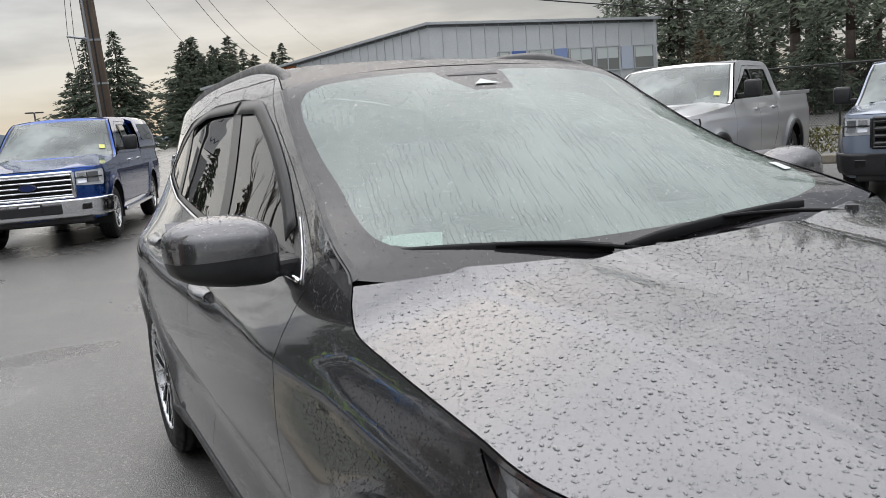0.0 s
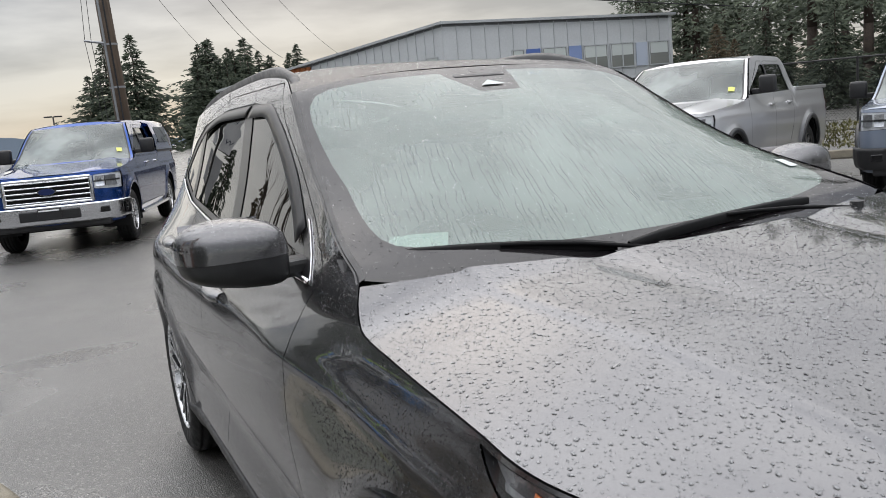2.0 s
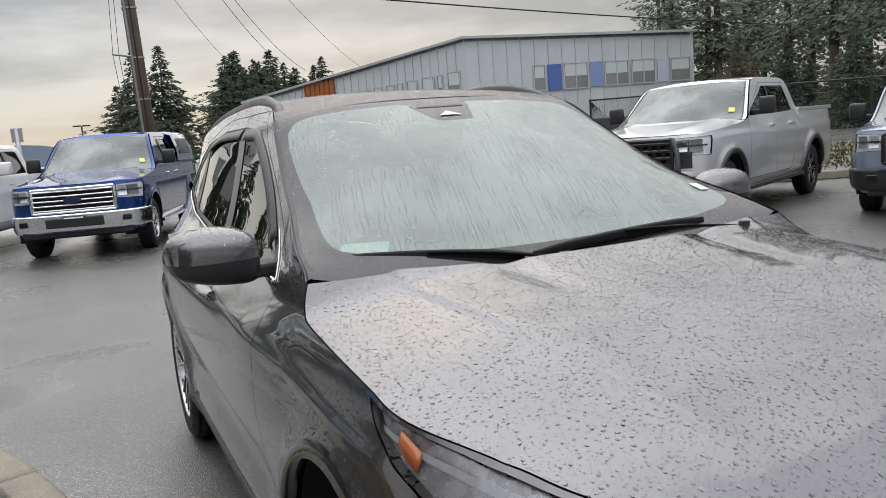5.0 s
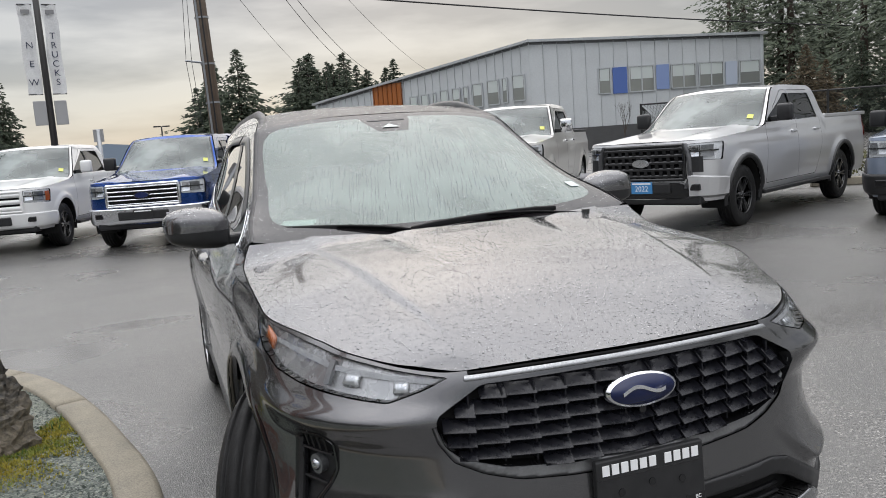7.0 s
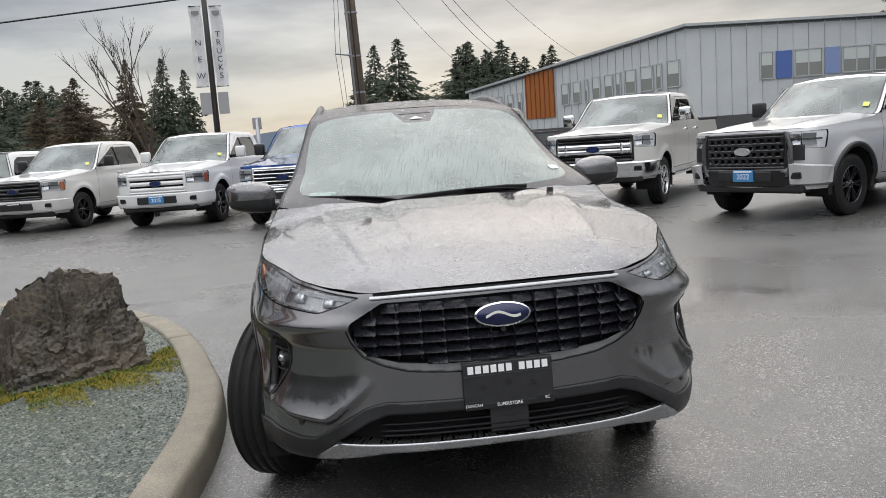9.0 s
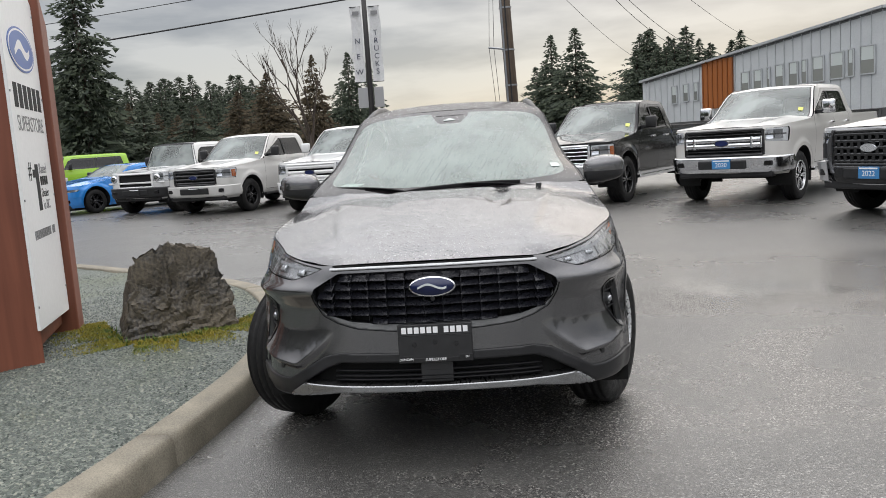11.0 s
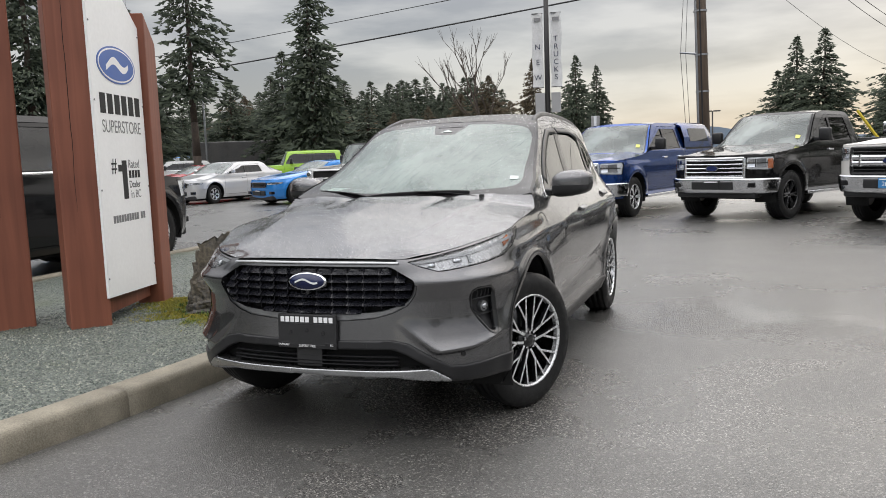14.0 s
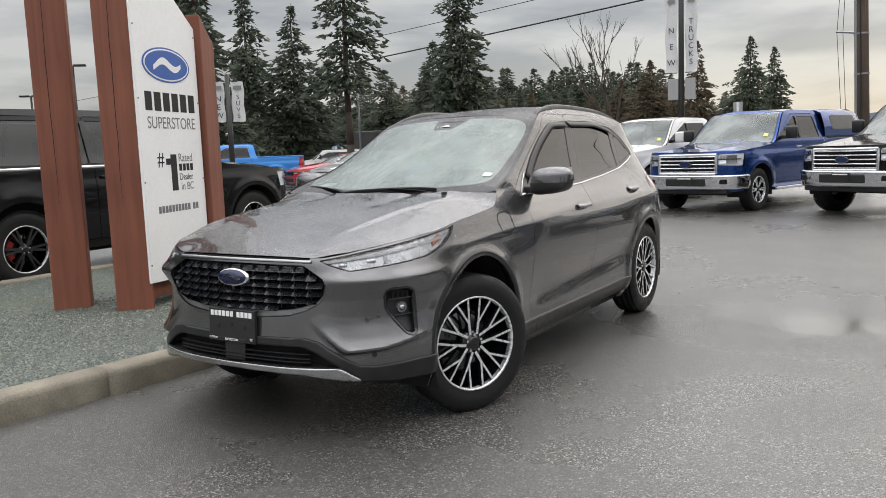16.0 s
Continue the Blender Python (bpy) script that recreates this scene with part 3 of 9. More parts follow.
def drop_in(name, out, parent, material, key, push=0.0, label="", back=0.0, smooth=True, both=True):
    """The piece of skin called key, on both sides."""
    u, v, faces = out[key]
    if not faces:
        return []
    pts = suv_skin(u, v, push)
    obs = []
    for mir in ((False, True) if both else (False,)):
        bm = sheet_mesh(pts, faces, mir)
        if back:
            thicken(bm, back)
        obs.append(part(name, bm, material, parent, label, smooth))
    return obs


def half_sheet_both(out, key, push=0.0, shape=None):
    """One bmesh of the piece on both sides, joined along the middle."""
    u, v, faces = out[key]
    pts = suv_skin(u, v, push)
    if shape is not None:
        pts = shape(pts)
    used = sorted({i for f in faces for i in f})
    bm = bmesh.new()
    for mir in (False, True):
        vs = {i: bm.verts.new((-pts[i][0] if mir else pts[i][0], pts[i][1], pts[i][2])) for i in used}
        for f in faces:
            q = [vs[i] for i in f]
            bm.faces.new(q[::-1] if mir else q)
    bmesh.ops.remove_doubles(bm, verts=bm.verts[:], dist=0.0012)
    return bm


def make_wheel(parent, x, y, side, steer, name="wheel", r=TYRE_R, width=0.225, rim_r=0.245, style="suv", tyre_label="wet black road tyre", knobs=False):
    """Wheel on the x axis with its face to +x, turned to its side."""
    w = new(name)
    w.empty_display_size = 0.1
    w.parent = parent
    w.matrix_basis = pose(x, y, r, 0, 0, steer + (0 if side > 0 else 180))
    h = width / 2
    bm = bmesh.new()
    sh = r - rim_r
    prof = [(-h * 0.86, rim_r), (-h, rim_r + sh * 0.35), (-h * 0.96, rim_r + sh * 0.72), (-h * 0.78, r - 0.008)]
    for k in range(4):  # circumferential grooves
        a = -h * 0.62 + k * h * 0.413
        prof += [(a - 0.007, r), (a - 0.005, r - 0.009), (a + 0.005, r - 0.009), (a + 0.007, r)]
    prof += [(h * 0.78, r - 0.008), (h * 0.96, rim_r + sh * 0.72), (h, rim_r + sh * 0.35), (h * 0.86, rim_r)]
    lathe(bm, prof, 56)
    for k in range(72):  # tread blocks on both shoulders
        a = 2 * math.pi * k / 72
        for sx in ((-1, 1) if knobs else ()):
            m = Matrix.Rotation(a, 4, "X") @ Matrix.Translation((sx * h * 0.86, 0, r - 0.007)) @ Matrix.Rotation(sx * 0.5, 4, "Y")
            bmesh.ops.create_cube(bm, size=1, matrix=m @ Matrix.Diagonal((h * 0.30, 0.020, 0.010, 1)))
    part("tyre", bm, RUBBER, w, tyre_label, True)
    bm = bmesh.new()
    lathe(bm, [(-h * 0.84, rim_r + 0.004), (-h * 0.5, rim_r - 0.02), (h * 0.2, rim_r - 0.035), (h * 0.2, 0.03), (h * 0.2, 0.0)], 48)
    part("rim_barrel", bm, GLOSSBLACK, w, "", True)
    bm = bmesh.new()
    lathe(bm, [(h * 0.80, rim_r - 0.006), (h * 0.90, rim_r - 0.003), (h * 0.93, rim_r + 0.004), (h * 0.84, rim_r + 0.008), (h * 0.6, rim_r - 0.004)], 56)
    part("rim_lip", bm, GLOSSBLACK if style == "dark" else ALLOY, w, "", True)

    def spoke(bm, p0, p1, w0, w1, x0, x1, t=0.022):
        (a0, r0), (a1, r1) = p0, p1
        q0 = Vector((0, r0 * math.sin(a0), r0 * math.cos(a0)))
        q1 = Vector((0, r1 * math.sin(a1), r1 * math.cos(a1)))
        d = (q1 - q0).normalized()
        n = Vector((1, 0, 0)).cross(d)
        vs = []
        for q, ww, xx in ((q0, w0, x0), (q1, w1, x1)):
            for sx, sn in ((0, -0.5), (0, 0.5), (-t, 0.8), (-t, -0.8)):
                vs.append(bm.verts.new(q + n * ww * sn + Vector((xx + sx, 0, 0))))
        for i in range(4):
            j = (i + 1) % 4
            bm.faces.new((vs[i], vs[j], vs[4 + j], vs[4 + i])).material_index = 1 if i else 0
        for f in (bm.faces.new(vs[:4][::-1]), bm.faces.new(vs[4:])):
            f.material_index = 1

    hub_r = 0.062
    count = {"suv": 10, "chrome": 6, "dark": 6, "red_caliper": 6}[style]
    face = ALLOY if style in ("suv", "chrome") else mat("dark_alloy", (0.03, 0.03, 0.032), 0.25, 0.6, 0.5)
    for k in range(count):
        a = 2 * math.pi * (k + 0.5) / count
        bm = bmesh.new()
        x0, x1 = h * 0.72, h * 0.86
        if style == "suv":
            mid = 0.118
            wd = 2 * math.pi / count
            lean = 0.10 if k % 2 else -0.10
            spoke(bm, (a - lean * 1.4, hub_r * 0.8), (a + lean * 0.5, mid), 0.015, 0.015, x0, x0 + 0.006)
            spoke(bm, (a + lean * 0.5, mid - 0.006), (a - wd * 0.24, rim_r - 0.004), 0.0115, 0.0120, x0 + 0.006, x1)
            spoke(bm, (a + lean * 0.5, mid - 0.006), (a + wd * 0.24, rim_r - 0.004), 0.0115, 0.0120, x0 + 0.006, x1)
        else:
            for da in (-0.13, 0.13):
                spoke(bm, (a + da * 0.7, hub_r * 0.7), (a + da, rim_r - 0.006), 0.028, 0.024, x0, x1, 0.03)
        part("spoke", bm, face, w).data.materials.append(GLOSSBLACK)
    bm = bmesh.new()
    lathe(bm, [(h * 0.4, hub_r + 0.012), (h * 0.68, hub_r), (h * 0.70, hub_r * 0.6), (h * 0.78, 0.032), (h * 0.80, 0.026), (h * 0.80, 0.0)], 24)
    part("hub_cap", bm, GLOSSBLACK, w, "", True)
    for k in range(5):
        a = 2 * math.pi * k / 5
        bm = bmesh.new()
        cyl(bm, (h * 0.6, 0.046 * math.sin(a), 0.046 * math.cos(a)), (h * 0.79, 0.046 * math.sin(a), 0.046 * math.cos(a)), 0.010, 0.008, 8)
        part("wheel_nut", bm, CHROME, w)
    bm = bmesh.new()
    lathe(bm, [(-h * 0.1, 0.15), (0.0, 0.15), (0.0, 0.05), (-h * 0.1, 0.05)], 32, close=True)
    if style == "red_caliper":
        bc = bmesh.new()
        lathe(bc, [(h * 0.16, 0.12), (h * 0.30, 0.125), (h * 0.30, 0.185), (h * 0.16, 0.19)], 48, close=True)
        bmesh.ops.delete(bc, geom=[v for v in bc.verts if v.co.y > -0.09], context="VERTS")
        part("brake_caliper", bc, mat("caliper_red", (0.40, 0.012, 0.012), 0.35), w, "red brake caliper")
    part("brake_disc", bm, mat("brake_disc", (0.25, 0.24, 0.23), 0.4, 1.0), w)
    return w


def roof_paint():
    """Black roof panel, dulled all over by fine rain."""
    m = car_paint("wet_roof_paint", (0.030, 0.028, 0.028), 0.0, 0.5, 0.2, 0.9)
    b = nodes_of(m)[2]
    b.inputs["Coat Weight"].default_value = 0.35
    b.inputs["Specular IOR Level"].default_value = 0.25
    return m


def make_suv():
    car = empty("compact_suv", Matrix.Translation((0, -2.25, 0)) @ pose(0, 0, 0, 0, 0, -0.6) @ Matrix.Diagonal((0.979, 1, 1, 1)) @ Matrix.Translation((0, 2.25, 0)), "wet dark grey compact SUV parked beside the kerb, front wheels turned", "car")
    # --- the skin, parted into its panels ---
    FOG = fy([(-2.057, 0.735), (-2.031, 0.750), (-1.944, 0.748), (-1.894, 0.720), (-1.907, 0.527), (-1.938, 0.512), (-1.974, 0.527), (-2.041, 0.622), (-2.060, 0.656)])
    seams = [
        ("arch_f", arch(HUB_F, 0.415, 40, 1.085)), ("arch_r", arch(HUB_R, 0.402)),
        ("headlight", rounded(fx([(0.507, 0.889), (0.573, 0.864), (0.659, 0.838), (0.768, 0.849)]) + fy([(-1.919, 0.861), (-1.792, 0.875), (-1.681, 0.912), (-1.590, 0.968), (-1.553, 1.004), (-1.60, 0.996), (-1.74, 0.972), (-1.875, 0.952)]) + fx([(0.80, 0.935), (0.722, 0.923), (0.614, 0.905)]), 0.010)),
        ("fog_bezel", rounded(FOG, 0.014)),
        ("grille", rounded([(-0.05, 0.646)] + fx([(0.20, 0.650), (0.378, 0.666), (0.488, 0.694), (0.528, 0.725), (0.548, 0.782), (0.543, 0.806), (0.430, 0.868)]) + [(-0.05, 0.874)], 0.012)),
        ("grille_frame", rounded([(-0.05, 0.611)] + fx([(0.20, 0.617), (0.346, 0.629), (0.436, 0.652), (0.512, 0.686), (0.548, 0.735), (0.560, 0.785), (0.30, 0.80)]) + [(-0.05, 0.80)], 0.012)),
        ("intake", rounded([(-0.05, 0.392)] + fx([(0.30, 0.392), (0.612, 0.394), (0.493, 0.466), (0.425, 0.489)]) + [(-0.05, 0.486)], 0.012)),
        ("gone", [(-0.05, 0.19), (-0.05, 0.366)] + fx([(0.43, 0.362), (0.59, 0.338), (0.70, 0.322), (0.80, 0.312)]) + fy([(-1.72, 0.300), (-1.60, 0.19)])),
        ("skid", rounded([(-0.05, 0.368)] + fx([(0.43, 0.364), (0.591, 0.340), (0.700, 0.326), (0.612, 0.390), (0.43, 0.393)]) + [(-0.05, 0.395)], 0.004)),
        ("front_window", rounded(fy([(-0.60, 1.118), (0.185, 1.136), (0.36, 1.520), (0.18, 1.512), (-0.02, 1.45), (-0.30, 1.315)]), 0.02)),
        ("rear_window", rounded(fy([(0.30, 1.140), (1.13, 1.205), (1.20, 1.475), (0.80, 1.522), (0.475, 1.525)]), 0.02)),
        ("quarter_window", rounded(fy([(1.205, 1.216), (1.55, 1.285), (1.56, 1.305), (1.40, 1.41), (1.272, 1.468)]), 0.015)),
        ("window_frame", rounded(fy([(-0.70, 1.095), (0.25, 1.118), (1.13, 1.185), (1.59, 1.272), (1.61, 1.31), (1.43, 1.44), (1.25, 1.505), (0.80, 1.552), (0.35, 1.553), (0.12, 1.532), (-0.10, 1.457), (-0.34, 1.33)]), 0.02)),
        ("lower_bumper", rounded([(-0.05, 0.20), (-0.05, 0.522)] + fx([(0.30, 0.528), (0.436, 0.530), (0.505, 0.514), (0.643, 0.430), (0.690, 0.401), (0.741, 0.395)]) + fy([(-1.985, 0.399), (-1.753, 0.404), (-1.70, 0.41), (-1.68, 0.20)]), 0.008)),
        ("front_door", rounded(fy([(-0.80, 0.33), (0.235, 0.345), (0.215, 1.0), (0.40, 1.60), (0.05, 1.60), (-0.10, 1.475), (-0.36, 1.345), (-0.755, 1.13), (-0.74, 1.0)]), 0.03)),
        ("rear_door", rounded(fy([(0.235, 0.345), (0.86, 0.355), (1.02, 0.62), (1.16, 0.80), (1.23, 1.0), (1.22, 1.52), (0.80, 1.60), (0.40, 1.60), (0.215, 1.0)]), 0.03)),
        ("charge_flap", rounded(fy([(-1.10, 0.905), (-0.99, 0.905), (-0.96, 0.93), (-0.96, 1.01), (-1.00, 1.03), (-1.10, 1.02), (-1.12, 0.98)]), 0.03)),
        ("fuel_flap", rounded(fy([(1.50, 0.93), (1.66, 0.93), (1.66, 1.05), (1.50, 1.05)]), 0.03)),
        ("tail_lamp", rounded(fy([(1.70, 1.00), (2.20, 0.97), (2.20, 1.10), (1.95, 1.13), (1.72, 1.08)]), 0.02)),
        ("bonnet_cut", rounded(fx([(0.0, 0.897), (0.46, 0.889), (0.46, 0.95)]) + [(-0.05, 0.95)], 0.004)),
    ]
    step = 0.0135
    us = np.linspace(0, SUV.length, int(SUV.length / step))
    vs = 0.20 + np.linspace(0, 1, 96)
    out = cut_sheet(us, vs, suv_top, seams, {"front_door": 0.0036, "rear_door": 0.0036, "charge_flap": 0.0, "fuel_flap": 0.003, "headlight": 0.003, "lower_bumper": 0.0})
    part("body", half_sheet_both(out, "rest"), PAINT, car, "", True)
    drop_in("front_door", out, car, PAINT, "front_door")
    drop_in("rear_door", out, car, PAINT, "rear_door")
    flap = drop_in("charge_flap", out, car, PAINT, "charge_flap", both=False)[0]
    ring_o = rounded(fy([(-1.10, 0.905), (-0.99, 0.905), (-0.96, 0.93), (-0.96, 1.01), (-1.00, 1.03), (-1.10, 1.02), (-1.12, 0.98)]), 0.03)
    ring_i = shrink(ring_o, 0.005)
    ring_o = ring_o[:len(ring_i)]
    rws = [[tuple(p) for p in suv_skin(np.array([q[0] for q in r_ + r_[:1]]), np.array([q[1] for q in r_ + r_[:1]]), 0.0012)] for r_ in (ring_o, ring_i)]
    part("flap_gap", loft(rws), DARK, flap)
    for ob in drop_in("charge_flap_blank", out, car, PAINT, "charge_flap")[:1]:
        ob.name = "fender_insert"
        ob.scale = (-1, 1, 1)
    drop_in("fuel_flap", out, car, PAINT, "fuel_flap")
    drop_in("tail_lamp", out, car, TAIL_RED, "tail_lamp", 0.002)
    low = part("lower_bumper", thicken(half_sheet_both(out, "lower_bumper", 0.010), 0.02), noisy("grey_bumper_trim", (0.013, 0.013, 0.014), (0.021, 0.021, 0.022), 14, 0.34, 0.46, 0.03, 300, spec=0.35), car, "dark grey lower bumper", True)
    part("skid_strip", thicken(half_sheet_both(out, "skid", 0.016), 0.012), noisy("silver_strip", (0.30, 0.305, 0.31), (0.42, 0.425, 0.43), 10, 0.2, 0.3, metal=0.9), low, "silver strip", True)
    side_glass = glass("suv_side_glass", (0.16, 0.19, 0.18), 0.0, 1.55)
    frames = drop_in("window_frame", out, car, mat("frame_black", (0.012, 0.012, 0.013), 0.28), "window_frame", -0.004, "black window frame")
    for key in ("front_window", "rear_window", "quarter_window"):
        u, v, faces = out[key]
        for k, mir in enumerate((False, True)):
            part(key, sheet_mesh(suv_skin(u, v, -0.007), faces, mir), side_glass, frames[k], "dark side glass", True)
    # bright strip under the windows, up the sail by the mirror
    for mir in (False, True):
        line = fy([(-0.70, 1.100), (-0.2, 1.107), (0.25, 1.120), (0.7, 1.150), (1.13, 1.188), (1.4, 1.235), (1.585, 1.278)])
        ss = np.concatenate([np.linspace(a[0], b[0], 8)[:-1] for a, b in zip(line, line[1:])])
        zz = np.interp(ss, [p[0] for p in line], [p[1] for p in line])
        lo, hi = suv_skin(ss, zz - 0.006, 0.005), suv_skin(ss, zz + 0.003, 0.003)
        k = -1 if mir else 1
        bm = loft([[(p[0] * k, p[1], p[2]) for p in lo], [(p[0] * k, p[1], p[2]) for p in hi]])
        part("belt_strip", thicken(bm, 0.004), CHROME, car, "chrome belt strip", True)
        zz2 = np.linspace(1.095, 1.225, 8)
        ya = np.interp(zz2, [1.095, 1.225], [-0.715, -0.535])
        a, b = suv_skin(SUV.sy(ya), zz2, 0.005), suv_skin(SUV.sy(ya + 0.0055), zz2 + 0.0015, 0.005)
        bm = loft([[(p[0] * k, p[1], p[2]) for p in a], [(p[0] * k, p[1], p[2]) for p in b]])
        part("sail_strip", thicken(bm, 0.004), CHROME, car, "", True)
        # smoked rain deflectors over the side windows
        for nm, ys, zs, dep in (("rain_deflector", (-0.52, -0.34, -0.06, 0.14, 0.355), (1.205, 1.325, 1.47, 1.54, 1.545), 0.040),
                                ("rain_deflector", (0.385, 0.80, 1.08, 1.215), (1.547, 1.545, 1.515, 1.485), 0.036)):
            yy = np.linspace(ys[0], ys[-1], 26)
            zt = spline(ys, zs, yy)
            rows = []
            for w_ in (0.0, 0.5, 1.0):
                q = suv_skin(SUV.sy(yy + 0.03 * w_), zt - dep * w_, 0.003 + 0.005 * math.sin(w_ * 1.8))
                rows.append([(p[0] * k, p[1], p[2]) for p in q])
            part(nm, thicken(loft(rows), 0.003), mat("smoked_acrylic", (0.016, 0.016, 0.017), 0.30, 0, 0.0, 0.25), car, "smoked plastic rain deflector", True)
    # --- bonnet, windscreen, roof, tailgate: sheets hung between the two rims ---
    J, I = 64, 96
    s_a, s_h = float(SUV.sx(0.464)), float(SUV.sy(-1.005))
    rows = []
    for j in range(J + 1):
        t = j / J
        s = s_a + (s_h - s_a) * t**1.15
        e = suv_skin(np.array([s]), suv_top(np.array([s])))[0]
        n = 0.004
        e = e + np.array([-n, 0.002, 0.001])
        yc = -2.226 + (1.06) * t
        zc = float(spline([0, 0.15, 0.4, 0.7, 1.0], [0.909, 0.962, 1.035, 1.098, 1.140], t))
        row = []
        for i in range(I + 1):
            u = i / I
            x = e[0] * u
            y = e[1] + (yc - e[1]) * (1 - u**2.0)
            z = e[2] + (zc - e[2]) * (1 - u**2.6)
            xr = 0.40 + 0.20 * t
            # a folded ridge: it swells slowly from the middle and drops sharply on its outer side
            fold = math.exp(-((x - xr) / 0.16) ** 2) * (1 - float(smooth01(xr - 0.006, xr + 0.020, x))) + 0.35 * math.exp(-((x - xr) / 0.07) ** 2)
            z += 0.0105 * fold * float(smooth01(0.12, 0.45, t)) * (1 - 0.3 * t)
            z += 0.012 * math.exp(-((x - xr - 0.06) / 0.10) ** 2) * (1 - float(smooth01(0.15, 0.6, t))) * float(smooth01(0.0, 0.15, t))
            z -= 0.010 * math.exp(-((x - 0.22 - 0.1 * t) / 0.05) ** 2) * float(smooth01(0.55, 0.95, t))
            row.append((x, y, z))
        rows.append(row)
    bm = loft(rows, True)
    bmesh.ops.recalc_face_normals(bm, faces=bm.faces[:])
    rim = [v for v in bm.verts if v.is_boundary]
    part("bonnet", bm, PAINT, car, "dark grey bonnet beaded with rain", True)
    hood_rows = rows
    # dark channel under the bonnet's rim
    s_list = np.linspace(0, s_h, 60)
    topz = suv_top(s_list)
    a, b = suv_skin(s_list, topz - 0.003, -0.004), suv_skin(s_list, topz - 0.008, -0.005)
    c = a + np.array([-0.03, 0.01, -0.012])
    part("bonnet_channel", loft([[tuple(p) for p in c], [tuple(p) for p in a], [tuple(p) for p in b]], True), DARK, car)
    # chrome strip over the grille
    sx_ = np.linspace(0, float(SUV.sx(0.47)), 24)
    zt = suv_top(sx_)
    lo, hi = suv_skin(sx_, zt - 0.020, 0.008), suv_skin(sx_, zt - 0.009, 0.004)
    mid = suv_skin(sx_, zt - 0.016, 0.011)
    part("bonnet_strip", loft([[tuple(p) for p in q] for q in (lo, mid, hi)], True), noisy("brushed_strip", (0.30, 0.305, 0.31), (0.42, 0.425, 0.43), 16, 0.18, 0.28, metal=0.9), car, "brushed chrome strip", True)

    def between(sa, sb, ca, cb, J, I, bow=0.0, pw=2.0, inset=0.0, z_pow=2.0):
        rr = []
        for j in range(J + 1):
            t = j / J
            yb = SUV_Y(sa) * (1 - t) + SUV_Y(sb) * t
            s = float(SUV.sy(yb))
            e = suv_skin(np.array([s]), suv_top(np.array([s])))[0]
            e = e + np.array([-inset, 0, 0])
            yc = ca[0] + (cb[0] - ca[0]) * t
            zc = ca[1] + (cb[1] - ca[1]) * t + bow * 4 * t * (1 - t)
            rr.append([(e[0] * i / I, e[1] + (yc - e[1]) * (1 - (i / I) ** pw), e[2] + (zc - e[2]) * (1 - (i / I) ** z_pow)) for i in range(I + 1)])
        return rr

    def SUV_Y(s):
        return float(np.interp(s, SUV.s, SUV.y))

    sw0, sw1 = float(SUV.sy(-0.993)), float(SUV.sy(-0.085))
    ws = between(sw0, sw1, (-1.172, 1.092), (-0.060, 1.604), 80, 60, 0.020, 2.4, 0.008, 3.0)
    # the frit: a black printed band round the glass
    field = rounded([(-0.05, 0.108), (0.35, 0.108), (0.617, 0.116), (0.80, 0.126), (0.872, 0.145), (0.900, 0.18), (0.913, 0.24), (0.920, 0.32), (0.925, 0.44), (0.938, 0.56), (0.948, 0.68), (0.955, 0.80), (0.945, 0.885), (0.90, 0.935), (0.82, 0.955),
                     (0.20, 0.957), (0.195, 0.925), (0.11, 0.80), (-0.05, 0.80)], 0.006)
    cut = cut_sheet(np.linspace(0, 1, 61), np.linspace(0, 1, 81), lambda q: np.ones(len(q)), [("clear", field)], {})
    grid = np.array(ws)

    def on_screen(a_, b_):
        i, j = np.clip((a_ * 60).astype(int), 0, 59), np.clip((b_ * 80).astype(int), 0, 79)
        fi, fj = (a_ * 60 - i)[:, None], (b_ * 80 - j)[:, None]
        return (grid[j, i] * (1 - fi) + grid[j, i + 1] * fi) * (1 - fj) + (grid[j + 1, i] * (1 - fi) + grid[j + 1, i + 1] * fi) * fj

    def glass_sheet(key):
        u, v, faces = cut[key]
        pts = on_screen(u, v)
        bm = bmesh.new()
        used = sorted({i for f in faces for i in f})
        for mir in (False, True):
            vs_ = {i: bm.verts.new((-pts[i][0] if mir else pts[i][0], pts[i][1], pts[i][2])) for i in used}
            for f in faces:
                q = [vs_[i] for i in f]
                bm.faces.new(q[::-1] if mir else q)
        bmesh.ops.remove_doubles(bm, verts=bm.verts[:], dist=0.001)
        return bm
    clear, frit = glass_sheet("clear"), glass_sheet("rest")
    screen = part("windscreen", clear, rain_glass("misted_windscreen", (0.48, 0.585, 0.54), 0.35, (0.44, 0.54, 0.495)), car, "misted windscreen streaked with rain", True)
    fritm = rain_glass("windscreen_frit", (0.02, 0.02, 0.02), 0.999, (0.012, 0.011, 0.012))
    part("windscreen_border", frit, fritm, screen, "black glass border", True)
    # rubber seal at the pillar
    for k in (1, -1):
        sl = np.linspace(sw0, sw1, 30)
        a = suv_skin(sl, suv_top(sl) - 0.006, 0.003)
        bq = np.array([np.array(ws[int(round(q * 80 / 29))][60]) for q in range(30)]) + np.array([-0.006, 0, 0.003])
        part("windscreen_seal", loft([[(p[0] * k, p[1], p[2]) for p in a], [(p[0] * k, p[1], p[2]) for p in bq]]), BLACK, car, "", True)
    sr1 = float(SUV.sy(1.74))
    roof = between(sw1, sr1, (-0.050, 1.608), (1.80, 1.60), 48, 24, 0.082, 2.2, 0.004, 2.6)
    part("roof", loft(roof, True), roof_paint(), car, "dark wet roof panel", True)
